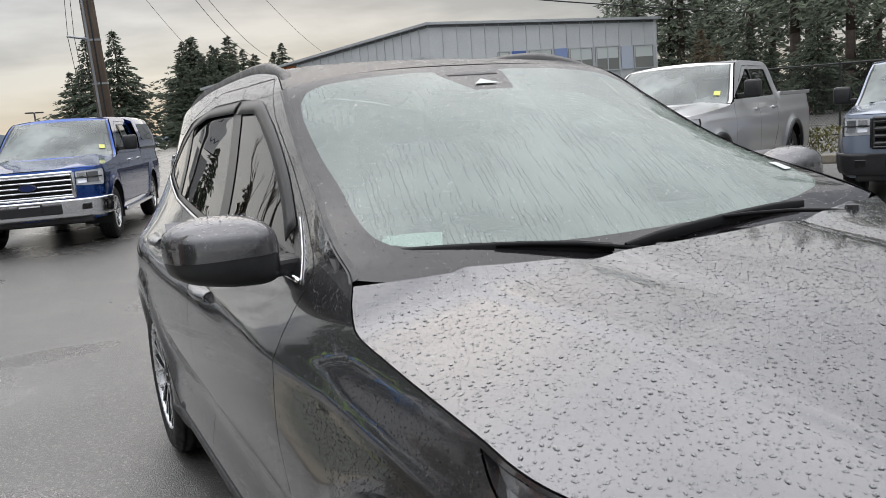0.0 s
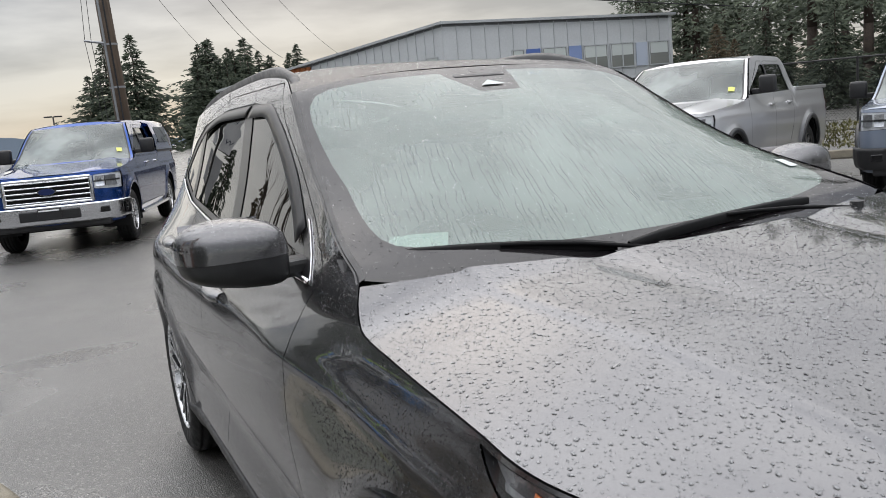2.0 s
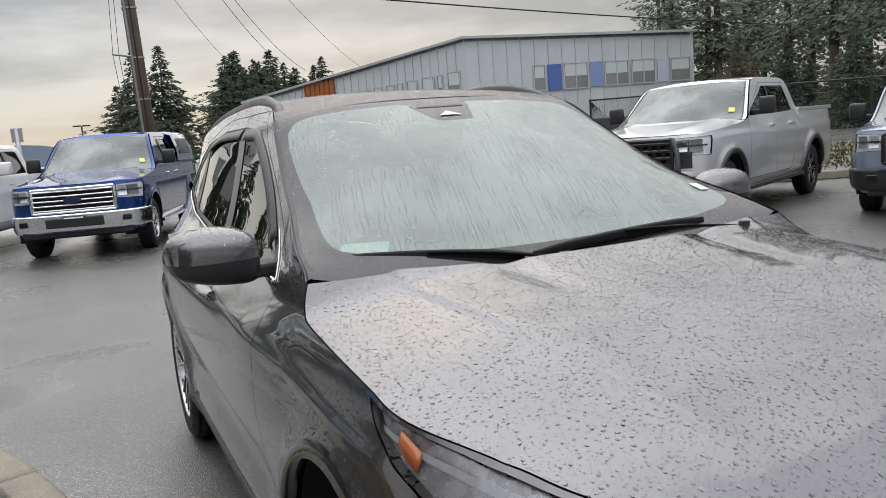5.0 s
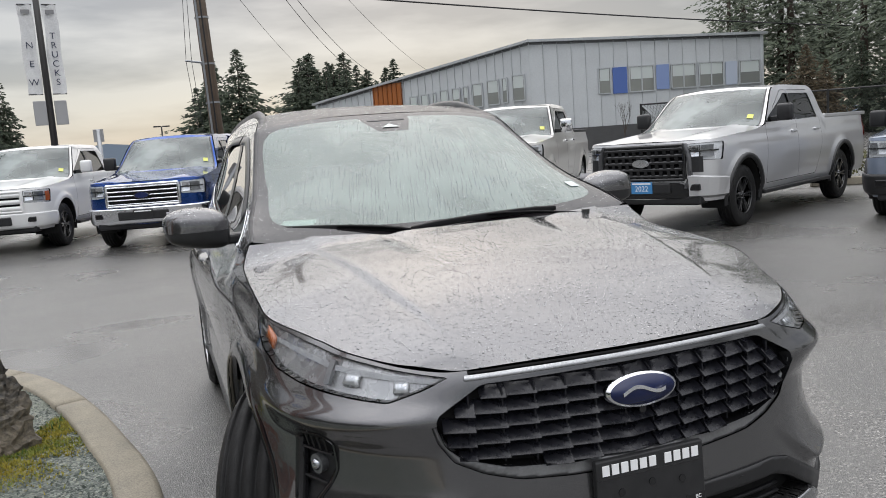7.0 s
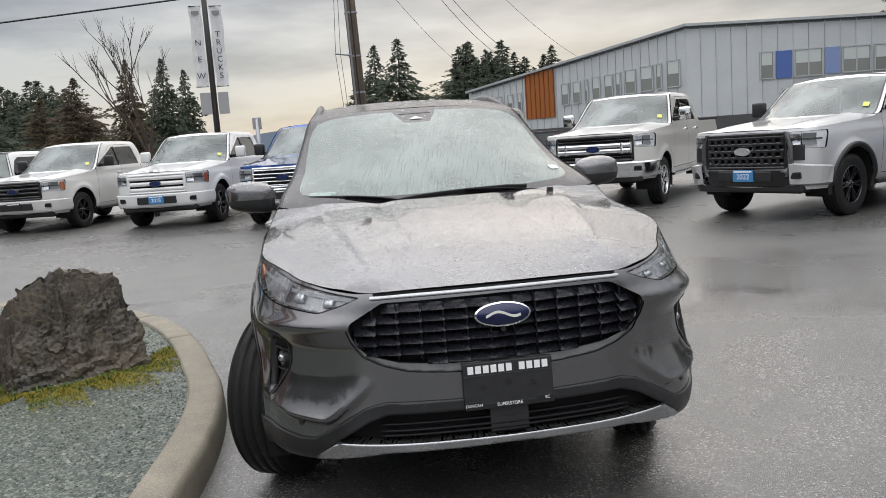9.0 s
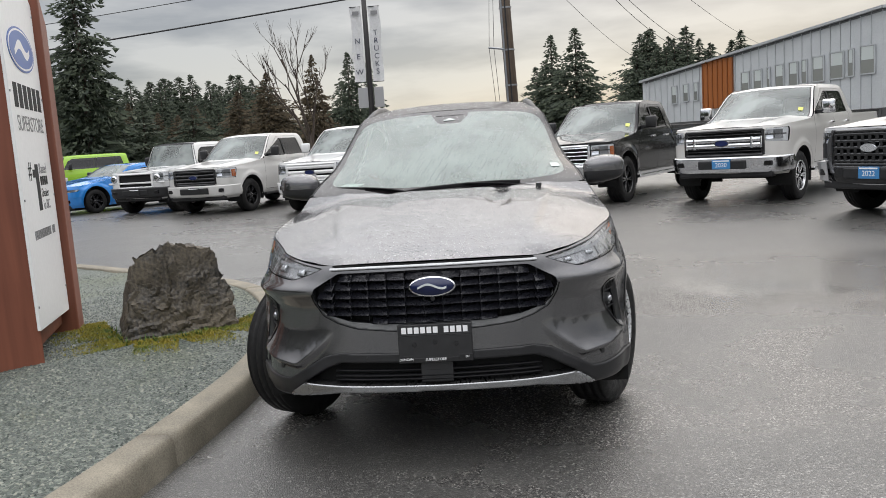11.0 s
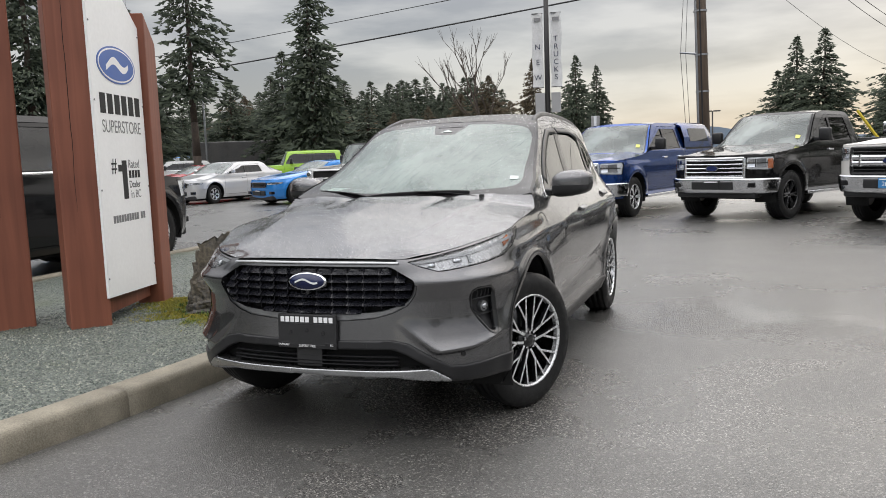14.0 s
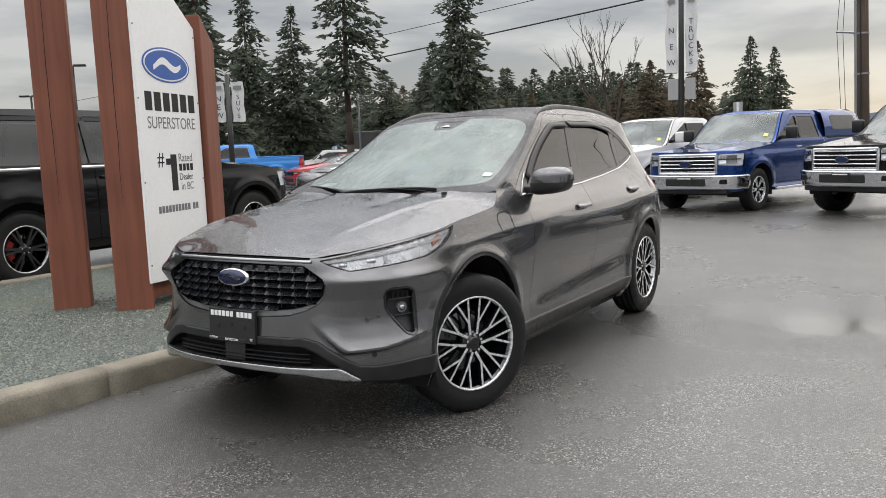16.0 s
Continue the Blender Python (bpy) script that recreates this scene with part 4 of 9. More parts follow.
    tail = between(sr1, SUV.length - 0.02, (1.80, 1.60), (2.27, 1.09), 24, 16, 0.03, 2.2, 0.0)
    part("tailgate", loft(tail, True), PAINT, car, "", True)
    # roof rails
    for k in (1, -1):
        yy = np.linspace(-0.02, 1.60, 40)
        rows = []
        for q, (off, up) in enumerate(((0.0, 0.0), (0.004, 0.030), (-0.016, 0.038), (-0.032, 0.028), (-0.034, -0.002))):
            r = []
            for n_, y in enumerate(yy):
                p = suv_skin(np.array([float(SUV.sy(y))]), suv_top(np.array([float(SUV.sy(y))])))[0]
                f = math.sin(1.5708 * min(1, n_ / 8, (39 - n_) / 8))
                r.append(((p[0] - 0.012 + off) * k, p[1], p[2] - 0.008 + 1.15 * up * (0.15 + 0.85 * f)))
            rows.append(r)
        bm = loft(rows)
        part("roof_rail", bm, BLACK, car, "black roof rail", True)
    # --- front lamps ---
    u, v, faces = out["headlight"]
    for mir in (False, True):
        k = -1 if mir else 1
        lamp = part("headlight", sheet_mesh(suv_skin(u, v, 0.0), faces, mir), LAMP_GLASS, car, "clear headlight lens", True)
        part("lamp_bowl", sheet_mesh(suv_skin(u, v, -0.020), faces, mir), noisy("lamp_bowl", (0.22, 0.222, 0.226), (0.42, 0.422, 0.426), 22, 0.16, 0.34, metal=0.6), lamp, "grey lamp housing", True)
        # the housing's side walls, from the lens edge down to the bowl
        seen = collections.Counter(frozenset((f[i], f[(i + 1) % len(f)])) for f in faces for i in range(len(f)))
        edge = [tuple(e) for e, n_ in seen.items() if n_ == 1]
        top_, low_ = suv_skin(u, v, -0.002) * [k, 1, 1], suv_skin(u, v, -0.020) * [k, 1, 1]
        bm = bmesh.new()
        for e0, e1 in edge:
            bm.faces.new([bm.verts.new(p) for p in (top_[e0], top_[e1], low_[e1], low_[e0])])
        bmesh.ops.remove_doubles(bm, verts=bm.verts[:], dist=0.0001)
        part("lamp_wall", bm, BLACK, lamp, "", True)
        # bright daytime strip along the top, then hooking down
        ys = np.linspace(-1.62, -2.02, 14)
        ss = np.concatenate([SUV.sy(ys), SUV.sx(np.linspace(0.80, 0.52, 12))])
        ss = np.sort(ss)
        zz = suv_top(ss) - 0.016 - 0.014 * smooth01(0.0, 0.4, (ss - ss[0]))
        a, b = suv_skin(ss, zz, -0.006), suv_skin(ss, zz - 0.013, -0.010)
        part("daytime_strip", loft([[(p[0] * k, p[1], p[2]) for p in a], [(p[0] * k, p[1], p[2]) for p in b]]), noisy("frosted_strip", (0.26, 0.265, 0.275), (0.36, 0.365, 0.375), 30, 0.2, 0.35), lamp, "frosted light strip", True)
        for xs, z0, z1 in (((0.612, 0.648), 0.858, 0.878), ((0.735, 0.770), 0.872, 0.892)):
            bm = bmesh.new()
            sv = SUV.sx(np.linspace(xs[0], xs[1], 5))
            rws = [[tuple(np.array([k, 1, 1]) * p) for p in suv_skin(sv, np.full(5, zq), pq)] for zq, pq in ((z0, -0.016), (z0 + 0.006, -0.009), (z1 - 0.006, -0.011), (z1, -0.018))]
            part("lamp_module", thicken(loft(rws), 0.008), noisy("lamp_module_silver", (0.42, 0.43, 0.44), (0.6, 0.61, 0.62), 60, 0.15, 0.3, metal=0.6), lamp, "chrome projector module", True)
            c = suv_skin(np.array([float(np.mean(sv))]), np.array([(z0 + z1) / 2]), -0.012)[0]
            bm = bmesh.new()
            bmesh.ops.create_uvsphere(bm, u_segments=12, v_segments=8, radius=0.014, matrix=Matrix.Translation((c[0] * k, c[1], c[2])))
            part("projector_lens", bm, LAMP_GLASS, lamp, "", True)
        # bright ring bracket between the modules and an amber marker round the corner
        br = SUV.sx(np.linspace(0.800, 0.812, 3))
        rws = [[tuple(np.array([k, 1, 1]) * p) for p in suv_skin(br, np.full(3, zq), -0.014)] for zq in (0.865, 0.89, 0.918)]
        part("lamp_divider", thicken(loft(rws), 0.012), SATIN, lamp)
        am = SUV.sy(np.linspace(-1.735, -1.675, 6))
        rws = [[tuple(np.array([k, 1, 1]) * p) for p in suv_skin(am, z0 + (z1 - z0) * f_, -0.012)] for f_, z0, z1 in ((0, np.linspace(0.914, 0.940, 6), np.linspace(0.940, 0.966, 6)), (1, np.linspace(0.914, 0.940, 6), np.linspace(0.944, 0.969, 6)))]
        part("amber_marker", thicken(loft(rws), 0.008), AMBER, lamp, "amber side marker", True)
    # --- fog lamps ---
    u, v, faces = out["fog_bezel"]
    for mir in (False, True):
        k = -1 if mir else 1
        fog = part("fog_bezel", sheet_mesh(suv_skin(u, v, -0.028), faces, mir), BLACK, car, "black fog lamp bezel", True)
        cu, cv = float(SUV.sy(-1.968)), 0.648
        # rim wall of the recess
        bound = [p for p in rounded(FOG, 0.014)]
        bu, bv = np.array([p[0] for p in bound + bound[:1]]), np.array([p[1] for p in bound + bound[:1]])
        a, b = suv_skin(bu, bv, 0.002), suv_skin(bu, bv, -0.03)
        part("bezel_rim", loft([[(p[0] * k, p[1], p[2]) for p in a], [(p[0] * k, p[1], p[2]) for p in b]]), GLOSSBLACK, fog, "", True)
        ins = shrink(bound, 0.016)
        iu, iv = np.array([p[0] for p in ins + ins[:1]]), np.array([p[1] for p in ins + ins[:1]])
        bu2, bv2 = np.array([p[0] for p in bound[:len(ins)] + bound[:1]]), np.array([p[1] for p in bound[:len(ins)] + bound[:1]])
        if len(ins) == len(bound):
            ring_rows = [suv_skin(bu2, bv2, 0.003), suv_skin(bu2 * 0.6 + iu * 0.4, bv2 * 0.6 + iv * 0.4, 0.004), suv_skin(iu, iv, -0.004), suv_skin(iu, iv, -0.028)]
            part("bezel_frame", loft([[(p[0] * k, p[1], p[2]) for p in q] for q in ring_rows]), GLOSSBLACK, fog, "", True)
        # shelf over the lamp, and a deep slot under it
        for zs_, dep in ((0.684, 0.0), (0.606, 0.0)):
            sh = SUV.sy(np.linspace(-2.035, -1.915, 7))
            part("bezel_shelf", thicken(loft([[(p[0] * k, p[1], p[2]) for p in suv_skin(sh, np.full(7, zs_), -0.027)], [(p[0] * k, p[1], p[2]) for p in suv_skin(sh, np.full(7, zs_ + 0.006), -0.006)]]), 0.005), BLACK, fog)
        c = suv_skin(np.array([cu]), np.array([cv]), -0.012)[0]
        nx, ny = SUV.at(cu)[2:]
        d = Vector((nx * k, ny, 0.0))
        c = Vector((c[0] * k, c[1], c[2]))
        bm = bmesh.new()
        cyl(bm, c - d * 0.02, c + d * 0.004, 0.026, 0.026, 20)
        part("fog_ring", bm, SATIN, fog)
        bm = bmesh.new()
        bmesh.ops.create_uvsphere(bm, u_segments=14, v_segments=10, radius=0.017, matrix=Matrix.Translation(c))
        part("fog_lamp", bm, mat("fog_reflector", (0.42, 0.43, 0.45), 0.12, 0.9), fog, "clear round fog lamp", True)
        for q in range(4):
            sv = SUV.sy(-2.012 + 0.026 * q)
            p0, p1 = suv_skin(np.array([sv]), np.array([0.690]), -0.014)[0], suv_skin(np.array([sv]), np.array([0.728]), -0.014)[0]
            bm = bmesh.new()
            cyl(bm, (p0[0] * k, p0[1], p0[2]), (p1[0] * k, p1[1], p1[2]), 0.004, 0.004, 6)
            part("bezel_fin", bm, BLACK, fog)
    # --- grille ---
    gr = part("grille_backing", half_sheet_both(out, "grille", -0.045), DARK, car, "black grille recess", True)
    bound = [(max(p[0], 0.0), p[1]) for p in seams[4][1]]
    ring = [p for p in bound if p[0] > 1e-4]
    ring = [(0.0, bound[0][1])] + ring
    for mir in (False, True):
        k = -1 if mir else 1
        bu, bv = np.array([p[0] for p in ring]), np.array([p[1] for p in ring])
        rr = [suv_skin(bu, bv, 0.004), suv_skin(bu, bv, -0.05)]
        part("grille_surround", loft([[(p[0] * k, p[1], p[2]) for p in q] for q in rr]), GLOSSBLACK, gr, "", True)
    part("grille_frame", thicken(half_sheet_both(out, "grille_frame", -0.006), 0.02), noisy("grille_frame_grey", (0.20, 0.202, 0.206), (0.26, 0.262, 0.266), 12, 0.28, 0.38, metal=0.6), gr, "satin grey grille frame", True)
    poly = seams[4][1]
    slat_mat = noisy("grille_slat", (0.007, 0.0073, 0.010), (0.013, 0.0135, 0.018), 40, 0.22, 0.36, spec=0.4)
    wcol, pitch = 0.082, 0.0362
    rim_poly = shrink(poly, 0.006)

    def slat_mesh(wl, wr, h2):
        """A louvre: a lip in front below, its face leaning back as it rises and set back more on its outer side."""
        bm = bmesh.new()
        P = [(-wl, -0.034, -h2), (wr, -0.022, -h2), (wr, 0.014, h2 * 0.62), (-wl, -0.004, h2 * 0.62),
             (-wl, -0.026, -h2 - 0.004), (wr, -0.014, -h2 - 0.004), (wr, 0.022, h2 * 0.62), (-wl, 0.016, h2 * 0.62)]
        q = [bm.verts.new(p) for p in P]
        for f in ((0, 1, 2, 3), (0, 4, 5, 1), (1, 5, 6, 2), (2, 6, 7, 3), (3, 7, 4, 0), (4, 7, 6, 5)):
            bm.faces.new([q[i] for i in f])
        bmesh.ops.recalc_face_normals(bm, faces=bm.faces[:])
        bmesh.ops.bevel(bm, geom=bm.edges[:], offset=0.0011, segments=1, affect="EDGES")
        me = bpy.data.meshes.new("grille_slat")
        bm.to_mesh(me)
        bm.free()
        me.materials.append(slat_mat)
        return me
    whole = slat_mesh(wcol / 2 * 0.985, wcol / 2 * 0.985, pitch * 0.42)
    for zi in range(6):
        zc = 0.669 + pitch * zi
        for ci in range(0, 7):
            x0, x1 = max(0.0, (ci - 0.5) * wcol), (ci + 0.5) * wcol
            xs_ = np.linspace(x0, x1, 24)
            ok_ = inside(rim_poly, SUV.sx(xs_), np.full(24, zc - 0.006)) & inside(rim_poly, SUV.sx(xs_), np.full(24, zc + 0.008))
            if ok_.sum() < 5:
                continue
            xa, xb = xs_[ok_].min(), xs_[ok_].max()
            xc = ci * wcol
            cut_ = xb < x1 - 0.01
            sc = float(SUV.sx(xc))
            p = suv_skin(np.array([sc]), np.array([zc]), -0.020)[0]
            n = SUV.at(sc)
            ang = math.degrees(math.atan2(n[2], -n[3]))
            for k in ((1,) if ci == 0 else (1, -1)):
                ob = new("grille_slat", slat_mesh(xc - max(xa, (ci - 0.5) * wcol) if ci else wcol / 2, max(0.004, xb - xc), pitch * 0.45) if cut_ else whole)
                ob.parent = gr
                ob.matrix_basis = pose(p[0] * k, p[1], p[2], 0, 0, ang * k) @ Matrix.Diagonal((k, 1, 1, 1))
    for k in (1, -1):  # thin uprights between the columns
        for ci in range(0, 6):
            xu = (ci + 0.5) * wcol
            zs_ = [z for z in np.linspace(0.64, 0.875, 60) if inside(rim_poly, np.array([float(SUV.sx(xu))]), np.array([z]))[0]]
            if len(zs_) < 4:
                continue
            p0, p1 = suv_skin(np.array([float(SUV.sx(xu))] * 2), np.array([zs_[0], zs_[-1]]), -0.020)
            part("grille_upright", box(bmesh.new(), xu * k - 0.002, xu * k + 0.002, min(p0[1], p1[1]) - 0.004, max(p0[1], p1[1]) + 0.03, zs_[0], zs_[-1]), slat_mat, gr)
    # oval badge: plain shapes in its colours
    badge = new("badge")
    badge.parent = car
    py = suv_skin(np.array([0.0]), np.array([0.80]), 0.0)[0][1]
    badge.matrix_basis = pose(0, py - 0.012, 0.803, -8, 0, 0)

    def oval(a, b, y0, y1, n=36, dome=0.0):
        bm = bmesh.new()
        front = [bm.verts.new((a * math.cos(2 * math.pi * q / n), y1, b * math.sin(2 * math.pi * q / n))) for q in range(n)]
        back = [bm.verts.new((a * 1.03 * math.cos(2 * math.pi * q / n), y0, b * 1.03 * math.sin(2 * math.pi * q / n))) for q in range(n)]
        c = bm.verts.new((0, y1 - dome, 0))
        for q in range(n):
            bm.faces.new((front[q], front[(q + 1) % n], back[(q + 1) % n], back[q]))
            bm.faces.new((c, front[(q + 1) % n], front[q]))
        bmesh.ops.recalc_face_normals(bm, faces=bm.faces[:])
        return bm

    def badge_parts(par, a, b):
        part("badge_rim", oval(a, b, 0.02, -0.004), CHROME, par, "chrome oval rim", True)
        part("badge_face", oval(a * 0.93, b * 0.87, 0.0, -0.008, dome=0.003), mat("badge_blue", (0.006, 0.012, 0.055), 0.25), par, "deep blue oval face", True)
        bm = bmesh.new()
        for q in range(14):  # a plain bright wave across the oval
            t0, t1 = q / 14, (q + 1) / 14
            f = lambda t: (-a * 0.62 + a * 1.24 * t, b * 0.22 * math.sin(t * 6.3 - 0.6))
            (xa, za), (xb, zb) = f(t0), f(t1)
            hh = b * 0.11
            vs_ = [bm.verts.new((xx, yy, zz)) for xx, zz in ((xa, za), (xb, zb)) for yy, dz in ((-0.0135, 0),) for zz in (zz - hh, zz + hh)]
            bm.faces.new((vs_[0], vs_[2], vs_[3], vs_[1]))
        part("badge_wave", thicken(bm, 0.004), CHROME, par, "plain bright wave")

    badge_parts(badge, 0.100, 0.042)
    bm = bmesh.new()
    cyl(bm, (0, py - 0.014, 0.752), (0, py + 0.02, 0.752), 0.010, 0.010, 14)
    part("parking_camera", bm, GLOSSBLACK, car, "small black camera")
    # --- lower intake ---
    ik = part("intake_backing", half_sheet_both(out, "intake", -0.06), DARK, car, "black lower intake", True)
    # the recess's walls
    u, v, faces = out["intake"]
    seen = collections.Counter(frozenset((f[i], f[(i + 1) % len(f)])) for f in faces for i in range(len(f)))
    for k in (1, -1):
        front, back = suv_skin(u, v, 0.010) * [k, 1, 1], suv_skin(u, v, -0.062) * [k, 1, 1]
        bm = bmesh.new()
        for e_, n_ in seen.items():
            e0, e1 = tuple(e_)
            if n_ == 1 and max(abs(front[e0][0]), abs(front[e1][0])) > 0.06:
                bm.faces.new([bm.verts.new(p) for p in (front[e0], front[e1], back[e1], back[e0])])
        bmesh.ops.remove_doubles(bm, verts=bm.verts[:], dist=0.0001)
        part("intake_wall", bm, DARK, ik, "", True)
    for zq in (0.412, 0.428, 0.450):
        sv = np.linspace(0, float(SUV.sx(0.46)), 20)
        rws = [[tuple(p) for p in suv_skin(sv, np.full(20, zq + dz), ps)] for dz, ps in ((-0.005, -0.016), (0.0, -0.010), (0.006, -0.020))]
        part("intake_bar", thicken(loft(rws, True), 0.006), mat("intake_black", (0.008, 0.008, 0.009), 0.5, 0, 0, 0.2), ik, "", True)
    for k in (-1, 1):
        c = suv_skin(np.array([float(SUV.sx(0.30))]), np.array([0.505]), 0.008)[0]
        bm = bmesh.new()
        cyl(bm, (c[0] * k, c[1] - 0.003, c[2]), (c[0] * k, c[1] + 0.02, c[2]), 0.011, 0.011, 14)
        part("parking_sensor", bm, BLACK, ik)
        c = suv_skin(np.array([float(SUV.sx(0.742))]), np.array([0.448]), 0.0)[0]
        bm = bmesh.new()
        n = SUV.at(float(SUV.sx(0.742)))
        cyl(bm, (c[0] * k + n[2] * k * 0.003, c[1] + n[3] * 0.003, c[2]), (c[0] * k - n[2] * k * 0.02, c[1] - n[3] * 0.02, c[2]), 0.012, 0.012, 14)
        part("parking_sensor", bm, BLACK, car)
    # --- dealer plate ---
    plate = new("licence_plate")
    plate.parent = car
    plate.matrix_basis = pose(0, -2.296, 0.567, -3, 0, 0)
    part("plate_board", box(bmesh.new(), -0.160, 0.160, -0.004, 0.016, -0.082, 0.082, 0.004), BLACK, plate, "black plastic plate holder")
    part("plate_bracket", box(bmesh.new(), -0.07, 0.07, 0.015, 0.08, -0.17, 0.03, 0.004), BLACK, plate)
    name_bars(plate, "name_bar", (6, 4), -0.146, 0.146, 0.044, 0.070, -0.0065, -0.0045, WHITE_INK, "plain white bar")
    for nm, x, z, h, txt in (("plate_text", 0.0, -0.074, 0.0115, "SUPERSTORE"), ("plate_text", 0.136, -0.066, 0.010, "BC"), ("plate_text", -0.128, -0.070, 0.010, "DUNCAN")):
        letters(nm, txt, h, plate, pose(x, -0.0055, z, 90, 0, 0), WHITE_INK)
    for x, z in ((-0.09, -0.005), (0.0, 0.005), (0.09, -0.005)):
        bm = bmesh.new()
        cyl(bm, (x, -0.0065, z), (x, 0.0, z), 0.010, 0.010, 14)
        part("plate_screw", bm, GLOSSBLACK, plate)
    for x0, x1, z0, z1 in ((-0.158, -0.10, -0.080, -0.052), (-0.10, 0.10, -0.080, -0.062), (0.10, 0.158, -0.080, -0.052), (-0.158, 0.158, 0.034, 0.037)):
        part("plate_ridge", box(bmesh.new(), x0, x1, -0.005, -0.003, z0, z1, 0.001), GLOSSBLACK, plate)
    # --- door mirrors ---
    for k in (1, -1):
        bm = bmesh.new()
        bmesh.ops.create_uvsphere(bm, u_segments=28, v_segments=18, radius=1)
        for vtx in bm.verts:
            x, y, z = vtx.co
            sg = lambda a_, p: math.copysign(abs(a_) ** p, a_)
            low_ = max(0.0, min(1.0, -1.6 * z))
            X, Y, Z = sg(x, 0.72 - 0.36 * low_), sg(y, 0.8 - 0.36 * low_), sg(z, 0.72)
            Y *= 1 if Y < 0 else 0.35
            taper = 1 - 0.16 * max(0, X)
            if Z < -0.2:
                Z = -0.2 + (Z + 0.2) * 1.16
            vtx.co = (X * 0.128, Y * 0.105 - 0.02 * (1 - X), Z * 0.078 * taper + 0.010 * X)
        cut = bmesh.ops.bisect_plane(bm, geom=bm.verts[:] + bm.edges[:] + bm.faces[:], plane_co=(0, 0, -0.016), plane_no=(0, 0, 1))
        up, dn = bm, bm.copy()
        bmesh.ops.delete(up, geom=[f for f in up.faces if f.calc_center_median().z < -0.016], context="FACES")
        bmesh.ops.delete(dn, geom=[f for f in dn.faces if f.calc_center_median().z >= -0.016], context="FACES")
        mir = new("door_mirror")
        mir.parent = car
        mir.matrix_basis = pose(0.968 * k, -0.545, 1.180, 0, 0, -8 * k) @ Matrix.Diagonal((k, 1, 1, 1))
        part("mirror_cap", up, PAINT, mir, "dark grey mirror cap beaded with rain", True)
        for vtx in dn.verts:
            vtx.co *= 0.985
        part("mirror_base", dn, BLACK, mir, "black mirror underside", True)
        bm = box(bmesh.new(), -0.25, -0.09, -0.085, 0.005, -0.082, -0.040, 0.012)
        part("mirror_arm", bm, BLACK, mir)
        bm = bmesh.new()
        bmesh.ops.create_grid(bm, x_segments=2, y_segments=2, size=1, matrix=Matrix.Translation((0, 0.040, 0.012)) @ Matrix.Rotation(radians(90), 4, "X") @ Matrix.Diagonal((0.10, 0.055, 1, 1)))
        part("mirror_glass", bm, mat("mirror_silver", (0.85, 0.85, 0.87), 0.02, 1.0), mir)
    # --- door handles ---
    for y, z in ((0.045, 0.978), (1.135, 1.028)):
        for k in (1, -1):
            yy = np.linspace(y - 0.11, y + 0.11, 12)
            rows = []
            for dz, ps in ((-0.016, 0.004), (-0.014, 0.030), (0.0, 0.040), (0.012, 0.034), (0.015, 0.004)):
                rows.append([(p[0] * k, p[1], p[2]) for p in suv_skin(SUV.sy(yy), np.full(12, z + dz) + 0.02 * (yy - y), ps * 1.0 - 0.018 * (np.abs(yy - y) / 0.11) ** 4 * (ps > 0.01))])
            part("door_handle", loft(rows), noisy("handle_silver", (0.20, 0.202, 0.21), (0.28, 0.282, 0.29), 20, 0.16, 0.26, metal=0.85), car, "silver-grey door handle", True)
            ya = np.linspace(y - 0.06, y + 0.04, 10)
            cup = [[(p[0] * k, p[1], p[2]) for p in suv_skin(SUV.sy(ya), np.full(10, z + dz), ps)] for dz, ps in ((-0.024, 0.002), (0.0, 0.0012), (0.026, 0.002))]
            part("handle_cup", loft(cup), PAINT, car, "", True)
    # --- wipers, cowl ---
    bm = loft([[(x, -1.185 + 0.19 * (abs(x) / 0.80) ** 2, 1.118) for x in np.linspace(-0.80, 0.80, 25)],
               [(x, -1.10 + 0.19 * (abs(x) / 0.80) ** 2, 1.102 + 0.022 * (abs(x) / 0.8) ** 2) for x in np.linspace(-0.80, 0.80, 25)],
               [(x, -1.05 + 0.19 * (abs(x) / 0.80) ** 2, 1.122 + 0.045 * (abs(x) / 0.8) ** 2) for x in np.linspace(-0.80, 0.80, 25)]])
    part("cowl_panel", bm, BLACK, car, "black plastic cowl", True)

    mat("wiper_rubber", (0.004, 0.004, 0.0045), 0.5).node_tree.nodes["Principled BSDF"].inputs["Specular IOR Level"].default_value = 0.12

    def wiper(p0, p1, pivot, flipz):
        w = new("wiper")
        w.parent = car
        p0, p1 = Vector(p0), Vector(p1)
        n = 20
        d = (p1 - p0)
        side = Vector((0, 0, 1)).cross(d).normalized()
        a, b_, c, e = [], [], [], []
        for q in range(n + 1):
            t = q / n
            sag = 0.006 * math.sin(math.pi * t)
            p = p0 + d * t + Vector((0, -0.004, 0.004 + sag))
            hgt = 0.014 * min(1.0, 0.6 + 2.5 * t, 0.6 + 2.5 * (1 - t))
            a.append(p + Vector((0, -0.008, -0.010)))
            b_.append(p + Vector((0, -0.008, hgt * 0.6)))
            c.append(p + Vector((0, 0.0, hgt)))
            e.append(p + Vector((0, 0.008, -0.004)))
        part("wiper_blade", loft([a, b_, c, e, a]), mat("wiper_rubber", (0.004, 0.004, 0.0045), 0.5), w, "", True)
        m_ = p0.lerp(p1, 0.5)
        arm = bmesh.new()
        pv = Vector(pivot)
        tip = m_ + Vector((0, -0.010, 0.014))
        dirv = (tip - pv)
        sd = Vector((0, 0, 1)).cross(dirv).normalized()
        rws = []
